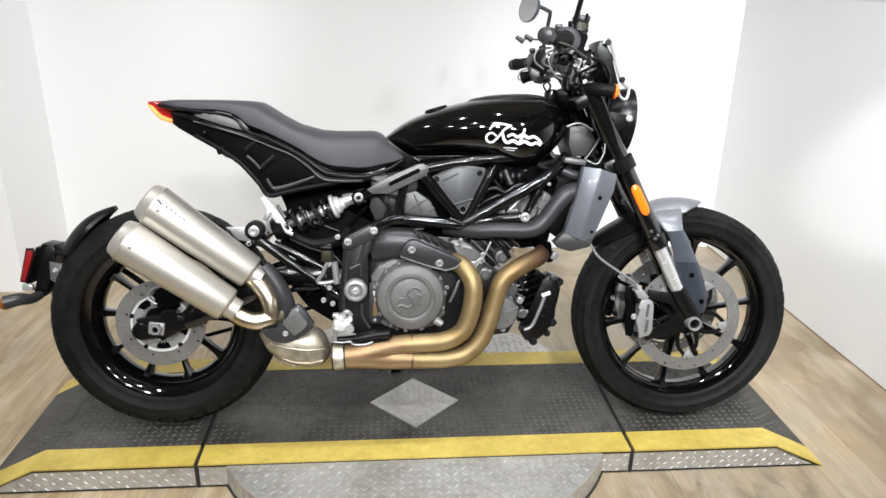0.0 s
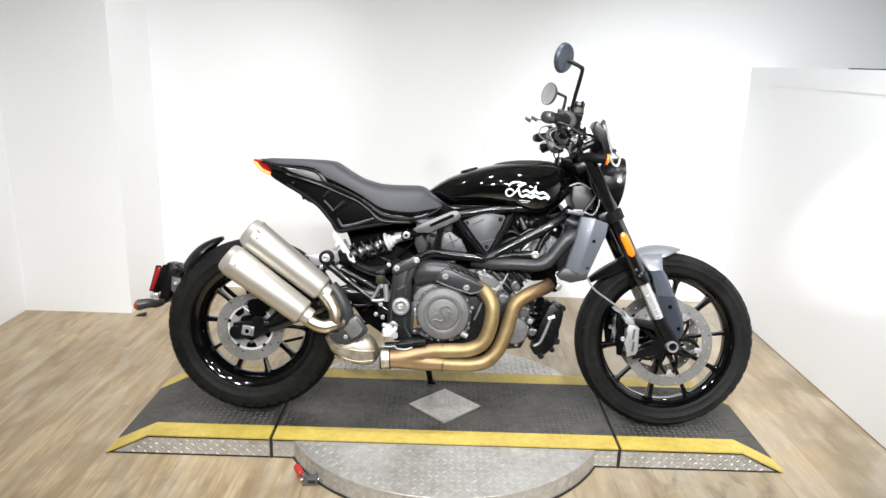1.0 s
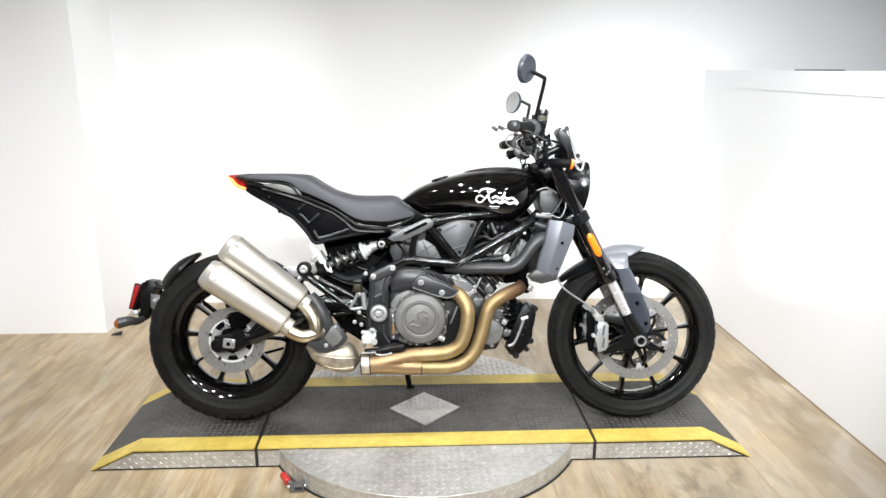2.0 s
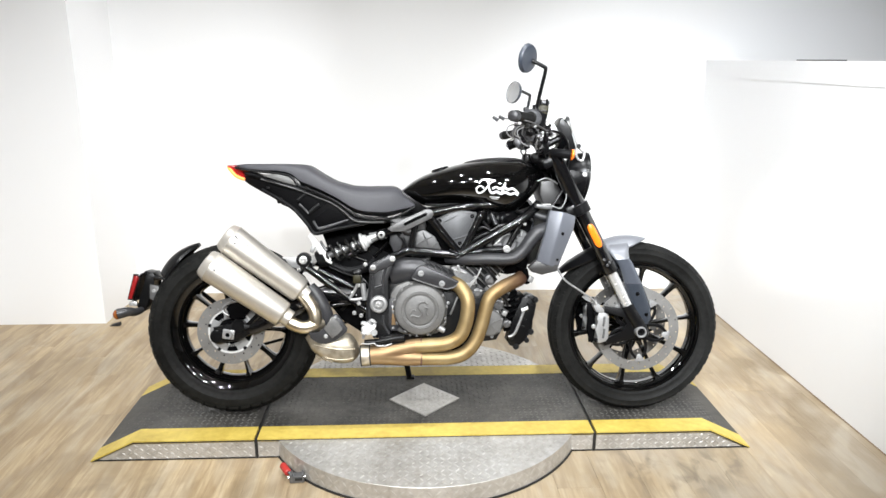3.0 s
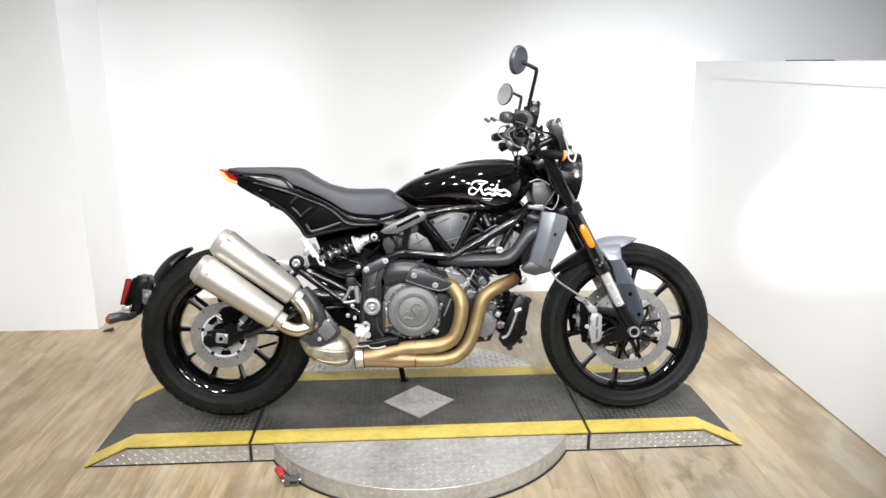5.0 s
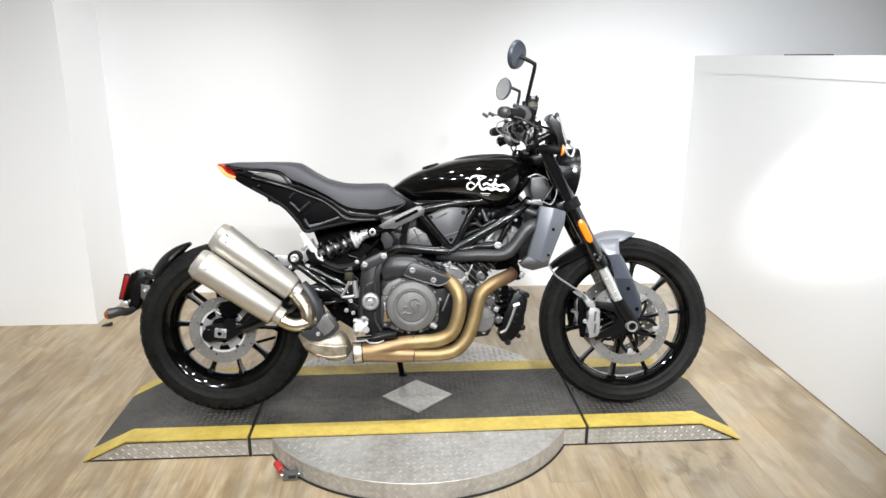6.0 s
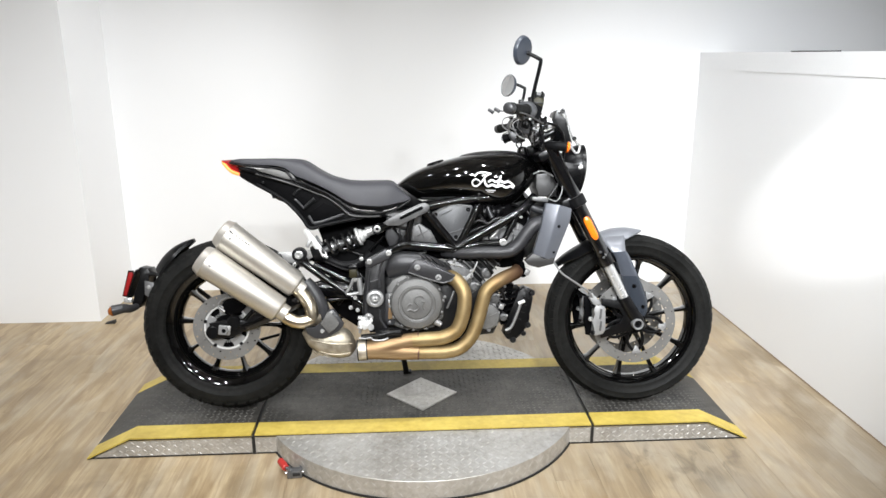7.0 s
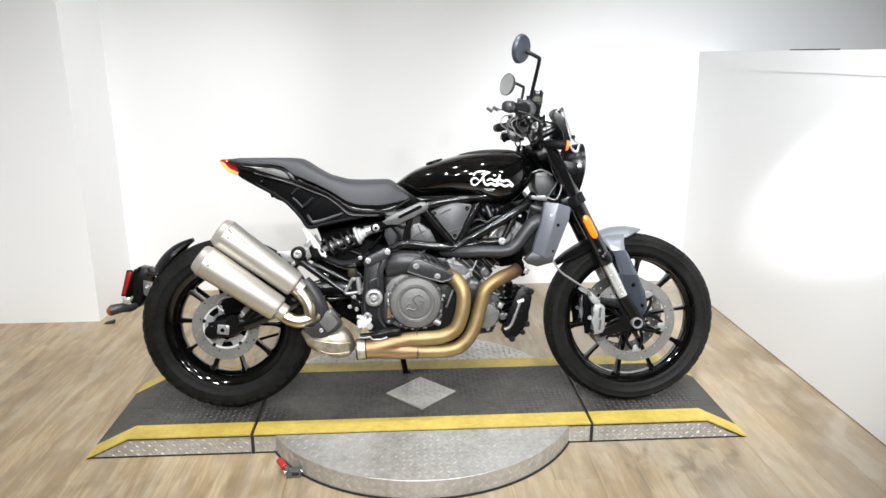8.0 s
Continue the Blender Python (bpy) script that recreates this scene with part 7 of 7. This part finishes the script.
cat = part("converter_box", loft(rings), CATBOX, ex, "stained steel converter box", 50)
part("box_seam", tube([(-0.300, -0.202, 0.284), (-0.345, -0.216, 0.286), (-0.400, -0.211, 0.292), (-0.445, -0.196, 0.300)], 0.0032, 8, 4), CATBOX, cat)
part("box_seam", tube([(-0.305, -0.200, 0.250), (-0.345, -0.211, 0.247), (-0.395, -0.205, 0.252), (-0.430, -0.192, 0.266)], 0.0022, 8, 4), CATBOX, cat)
for k in range(3):
    part("stamped_rib", tube([(-0.440 + 0.022 * k, -0.196 - 0.004 * k, 0.262 - 0.008 * k), (-0.425 + 0.022 * k, -0.190 - 0.004 * k, 0.246 - 0.005 * k)], 0.004, 8, 1), CATBOX, cat)
SHIELD_EDGE = [(-0.462, 0.350), (-0.423, 0.346), (-0.406, 0.360), (-0.388, 0.386), (-0.377, 0.409), (-0.366, 0.415), (-0.356, 0.411), (-0.344, 0.394), (-0.324, 0.362), (-0.326, 0.352), (-0.345, 0.332), (-0.370, 0.317), (-0.400, 0.307), (-0.430, 0.310), (-0.455, 0.328)]
shield = part("heat_shield", prism(SHIELD_EDGE, -0.222, -0.204, 0.005), PANEL, cat, "dark grey heat shield over the converter")
part("shield_face", prism([(-0.366 + (x + 0.366) * 0.8 - 0.008, 0.358 + (z - 0.358) * 0.8 + 0.004) for x, z in SHIELD_EDGE[2:12]], -0.230, -0.221, 0.004), ENGINE, shield, "raised grey shield face")
bolt(-0.400, -0.224, 0.336, 0.008, 0.005, ALLOY, cat)
bolt(-0.366, -0.231, 0.403, 0.005, 0.004, ALLOY, cat)
part("rising_pipe", tube([(-0.415, -0.150, 0.330), (-0.402, -0.165, 0.380), (-0.412, -0.170, 0.430), (-0.440, -0.165, 0.480), (-0.462, -0.160, 0.505)], (0.028, 0.022), 18, 6), HOSE, ex, "dark grey rising pipe cover")
part("branch_pipe", tube([(-0.560, -0.200, 0.412), (-0.520, -0.205, 0.380), (-0.480, -0.205, 0.366), (-0.442, -0.195, 0.372), (-0.418, -0.18, 0.372)], 0.0235, 20, 6), POLISH, ex, "straw-tinted polished branch pipe")
part("branch_pipe", tube([(-0.494, -0.172, 0.482), (-0.468, -0.182, 0.458), (-0.445, -0.192, 0.425), (-0.438, -0.195, 0.388), (-0.436, -0.19, 0.368)], 0.0235, 20, 6), POLISH, ex, "straw-tinted polished branch pipe")
for a, b in (((-0.492, -0.170, 0.492), (-0.748, -0.180, 0.691)), ((-0.550, -0.208, 0.413), (-0.811, -0.216, 0.601))):
    L = (Vector(b) - Vector(a)).length
    R0, R1, C = 0.0470, 0.0575, 0.020
    E = R1 - (R1 - R0) * C / L
    mf = part("muffler", lathe([(0.028, -0.004), (R0 - 0.008, 0.0), (R0 - 0.002, 0.003), (R0, 0.009), (E, L - C), (E - 0.001, L - C)], along(a, b), 44), BRUSHED, bike, "brushed steel muffler with a tapered end cap")
    part("end_cap", lathe([(E - 0.004, L - C - 0.006), (E + 0.0012, L - C - 0.002), (E + 0.0014, L - C + 0.001), (E - 0.001, L - C + 0.003), (E - 0.007, L + 0.003), (E - 0.012, L + 0.008), (E - 0.020, L + 0.009), (E - 0.026, L + 0.006), (E - 0.028, L - 0.02), (0, L - 0.022)], along(a, b), 44), BRUSHED, mf, "satin tapered end cap")
    part("front_collar", lathe([(0.0235, -0.030), (0.030, -0.028), (0.031, -0.004), (0.0235, 0.0)], along(a, b), 28, True), BRUSHED, mf)
    part("rivet", lathe([(0, -0.003), (0.004, -0.002), (0.005, 0), (0, 0.001)], at(b[0] + 0.040, b[1] - R1 + 0.0025, b[2] - 0.018), 10), ALLOY, mf)
a, b = Vector((-0.492, -0.170, 0.492)), Vector((-0.748, -0.180, 0.691))
d = (b - a).normalized()
up = Vector((d.z, 0, -d.x))
L = (b - a).length
bm = bmesh.new()
for k, (u0, ln, r) in enumerate(((0.034, 0.016, 0.0035), (0.056, 0.009, 0.0022), (0.069, 0.009, 0.0022), (0.082, 0.009, 0.0022), (0.095, 0.009, 0.0022), (0.108, 0.009, 0.0022))):
    rad_k = 0.0570 - 0.0105 * u0 / L
    p = b - d * u0 + Vector((0, -1, 0)) * rad_k * 0.86 + up * rad_k * 0.50
    tube([p - d * ln / 2 - up * 0.002, p + d * ln / 2 + up * 0.002], r, 6, 1, bm)
part("muffler_mark", bm, GREYCAST, bike, "small dark printed bars")
part("muffler_strap", tube([(-0.56, -0.13, 0.60), (-0.545, -0.15, 0.575), (-0.53, -0.165, 0.55)], 0.009, 8, 3), SATIN, bike, "black muffler hanger")

# foot controls, stand
part("foot_peg", tube([(-0.235, -0.17, 0.345), (-0.228, -0.24, 0.350)], 0.012, 12, 1), ALLOY, bike, "bright folding foot peg")
joint = part("peg_joint", lathe([(0, -0.010), (0.006, -0.014), (0.012, -0.013), (0.016, -0.006), (0.017, 0.004), (0.014, 0.012), (0, 0.014)], at(-0.250, -0.192, 0.366), 14), CAST, bike, "bright cast peg joint")
part("joint_arm", tube([(-0.250, -0.192, 0.366), (-0.264, -0.196, 0.345), (-0.270, -0.196, 0.320)], (0.009, 0.005), 10, 4), CAST, joint)
part("joint_arm", tube([(-0.252, -0.190, 0.370), (-0.238, -0.194, 0.386), (-0.224, -0.192, 0.374)], (0.008, 0.006), 10, 4), CAST, joint)
part("joint_arm", tube([(-0.262, -0.188, 0.372), (-0.276, -0.190, 0.376)], (0.011, 0.007), 8, 2), CAST, joint)
rnd_p = random.Random(9)
bm = bmesh.new()
for px, pz, r in ((-0.262, 0.352, 0.017), (-0.248, 0.346, 0.018), (-0.236, 0.356, 0.014), (-0.254, 0.366, 0.014), (-0.268, 0.338, 0.010), (-0.228, 0.364, 0.009)):
    box(px, -0.203 + rnd_p.uniform(-0.004, 0.004), pz + 0.004, r * 1.4, 0.026, r * 1.2, 0.005, (rnd_p.uniform(-20, 20), rnd_p.uniform(0, 80), rnd_p.uniform(-20, 20)), bm)
part("joint_casting", bm, BRIGHTCAST, joint, "bright lumpy bare casting")
pedal = part("brake_pedal", tube([(-0.265, -0.19, 0.304), (-0.20, -0.195, 0.310), (-0.160, -0.195, 0.318), (-0.120, -0.20, 0.322)], (0.010, 0.013), 10, 5), SATIN, bike, "black brake pedal")
part("pedal_edge", tube([(-0.274, -0.200, 0.303), (-0.250, -0.202, 0.301), (-0.230, -0.203, 0.304), (-0.220, -0.203, 0.295), (-0.190, -0.203, 0.294), (-0.167, -0.203, 0.301)], (0.0024, 0.0034), 8, 3), CAST, pedal, "bright alloy pedal edge")
part("pedal_plate", prism([(-0.215, 0.325), (-0.150, 0.332), (-0.115, 0.312), (-0.130, 0.292), (-0.205, 0.292)], -0.20, -0.17, 0.005), SATIN, bike)
part("master_pot", box(-0.293, -0.126, 0.530, 0.030, 0.03, 0.034, 0.006), FLUID, bike, "amber rear brake fluid pot")
part("pot_lid", box(-0.293, -0.126, 0.552, 0.034, 0.034, 0.014, 0.004), SATIN, bike)
part("master_cylinder", tube([(-0.272, -0.130, 0.512), (-0.266, -0.13, 0.450)], 0.010, 12, 1), CAST, bike, "alloy rear master cylinder")
part("feed_hose", tube([(-0.290, -0.128, 0.515), (-0.304, -0.130, 0.482), (-0.318, -0.13, 0.453), (-0.262, -0.13, 0.461), (-0.250, -0.13, 0.490)], 0.006, 8, 5), BRAID, bike)
part("switch_plate", prism([(-0.300, 0.560), (-0.280, 0.565), (-0.262, 0.470), (-0.270, 0.400), (-0.300, 0.395), (-0.296, 0.470)], -0.128, -0.118, 0.003), SATIN, bike)
for px, pz in ((-0.305, 0.402), (-0.280, 0.392), (-0.288, 0.438), (-0.262, 0.582), (-0.288, 0.505)):
    bolt(px, -0.129, pz, 0.008, 0.006, ALLOY, bike)
part("side_stand", tube([(-0.14, 0.12, 0.28), (-0.12, 0.20, 0.15), (-0.105, 0.255, 0.055)], 0.012, 12, 3), SATIN, bike, "black side stand")
part("stand_foot", box(-0.100, 0.262, 0.050, 0.034, 0.030, 0.010, 0.003, (10, 0, 0)), SATIN, bike)

# rear hugger and number carrier
rings = []
for k in range(12):
    a = radians(112 + (141 - 112) * k / 11)
    ring = []
    for lift in (0, 1):
        for j in (range(9) if not lift else range(8, -1, -1)):
            u = -1 + 2 * j / 8
            rr = 0.348 + 0.012 * math.sin(math.pi * (0.1 + 0.85 * k / 11)) - (0.003 + 0.030 * min(1, k / 6)) * abs(u) ** 3 - 0.010 * lift
            ring.append((RX + rr * math.cos(a), u * (0.012 + 0.052 * min(1, k / 5) ** 0.7), RZ + rr * math.sin(a)))
    rings.append(ring)
hug = part("rear_hugger", loft(rings), SATIN, bike, "black rear tyre hugger with lamp carrier")
part("carrier_block", prism([(-1.092, 0.546), (-1.062, 0.550), (-1.052, 0.530), (-1.066, 0.505), (-1.072, 0.470), (-1.084, 0.425), (-1.100, 0.402), (-1.124, 0.404), (-1.128, 0.424), (-1.108, 0.455), (-1.098, 0.500)], -0.040, 0.040, 0.007), SATIN, hug, "black plate and lamp carrier")
part("carrier_link", tube([(-1.075, -0.030, 0.530), (-1.045, -0.034, 0.528), (-1.012, -0.036, 0.524)], (0.010, 0.006), 8, 4), SATIN, hug)
bracket = part("carrier_bracket", prism([(-1.074, 0.505), (-1.040, 0.498), (-1.040, 0.462), (-1.058, 0.440), (-1.076, 0.452)], -0.048, -0.036, 0.004), GREYCAST, hug, "grey bolted bracket")
bolt(-1.058, -0.050, 0.480, 0.008, 0.005, ALLOY, bracket)
part("carrier_arm", tube([(-1.035, 0.02, 0.500), (-0.97, 0.03, 0.500), (-0.90, 0.075, 0.44), (-0.80, 0.100, 0.34)], 0.009, 10, 5), SATIN, hug)
part("carrier_cap", box(-1.080, 0, 0.546, 0.036, 0.07, 0.012, 0.005, (0, 12, 0)), SATIN, hug)
part("rear_reflector", prism([(-1.148, 0.455), (-1.136, 0.452), (-1.108, 0.530), (-1.112, 0.540), (-1.124, 0.540)], -0.064, -0.054, 0.003), REDLENS, hug, "red side reflector")
part("reflector_rim", prism([(-1.154, 0.450), (-1.133, 0.446), (-1.102, 0.530), (-1.108, 0.546), (-1.128, 0.546)], -0.057, -0.052, 0.002), SATIN, hug)
part("plate_lamp", box(-1.134, -0.052, 0.434, 0.030, 0.016, 0.020, 0.005), ALLOY, hug, "bright lamp tip")
part("plate_base", prism([(-1.140, 0.442), (-1.134, 0.440), (-1.098, 0.545), (-1.104, 0.547)], -0.05, 0.05, 0), MATTE, hug)
for s in (-1, 1):
    st = part("rear_signal", tube([(-1.105, s * 0.05, 0.410), (-1.115, s * 0.085, 0.408), (-1.132, s * 0.112, 0.414), (-1.164, s * 0.124, 0.408)], (0.012, 0.020), 14, 4), PANEL, hug, "dark grey rear turn signal")
    part("signal_lens", lathe([(0, 0), (0.019, 0), (0.018, 0.008), (0.010, 0.016), (0, 0.018)], along((-1.162, s * 0.124, 0.407), (-1.19, s * 0.126, 0.402)), 16), SMOKEAMBER, st, "smoked amber signal lens")

# ---------------------------------------------------------------- ceiling spots
def spot_fixture(x, y):
    f = thing("ceiling_spotlight", at(x, y, TOP), "unseen small white twin ceiling spotlight", "spotlight", "ceiling spotlights")
    part("base", lathe([(0, 0), (0.05, 0), (0.05, -0.014), (0, -0.014)], Matrix.Rotation(radians(90), 4, "X"), 20), WHITE, f)
    return f


first = spot_fixture(*SPOTS[0])
# the last three bases are made up, set at the added wall lamps
for sx, sy in SPOTS[1:] + [(0.35, -2.34), (0.30, -3.64), (1.30, -0.66)]:
    copy_thing(first, at(sx, sy, TOP))

# ---------------------------------------------------------------- floor planks
PW, PL = 0.152, 1.22
plank_bm = box(0, 0, -0.004, PW - 0.0005, PL - 0.0005, 0.008, 0.0004)
plank_me = bpy.data.meshes.new("plank")
plank_bm.to_mesh(plank_me)
plank_bm.free()
plank_me.materials.append(PLANK)
rng = random.Random(7)
for i in range(46):
    x = XL + PW * (i + 0.5)
    if x - PW / 2 > FAR:
        break
    shift = rng.random() * PL
    y = FRONT - 0.3 + shift
    while y - PL / 2 < YB:
        y1 = min(y + PL / 2, YB)
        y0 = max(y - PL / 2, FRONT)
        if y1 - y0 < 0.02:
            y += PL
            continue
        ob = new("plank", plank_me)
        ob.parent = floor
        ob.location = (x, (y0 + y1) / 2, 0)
        ob.scale = (1, (y1 - y0) / PL, 1)
        y += PL
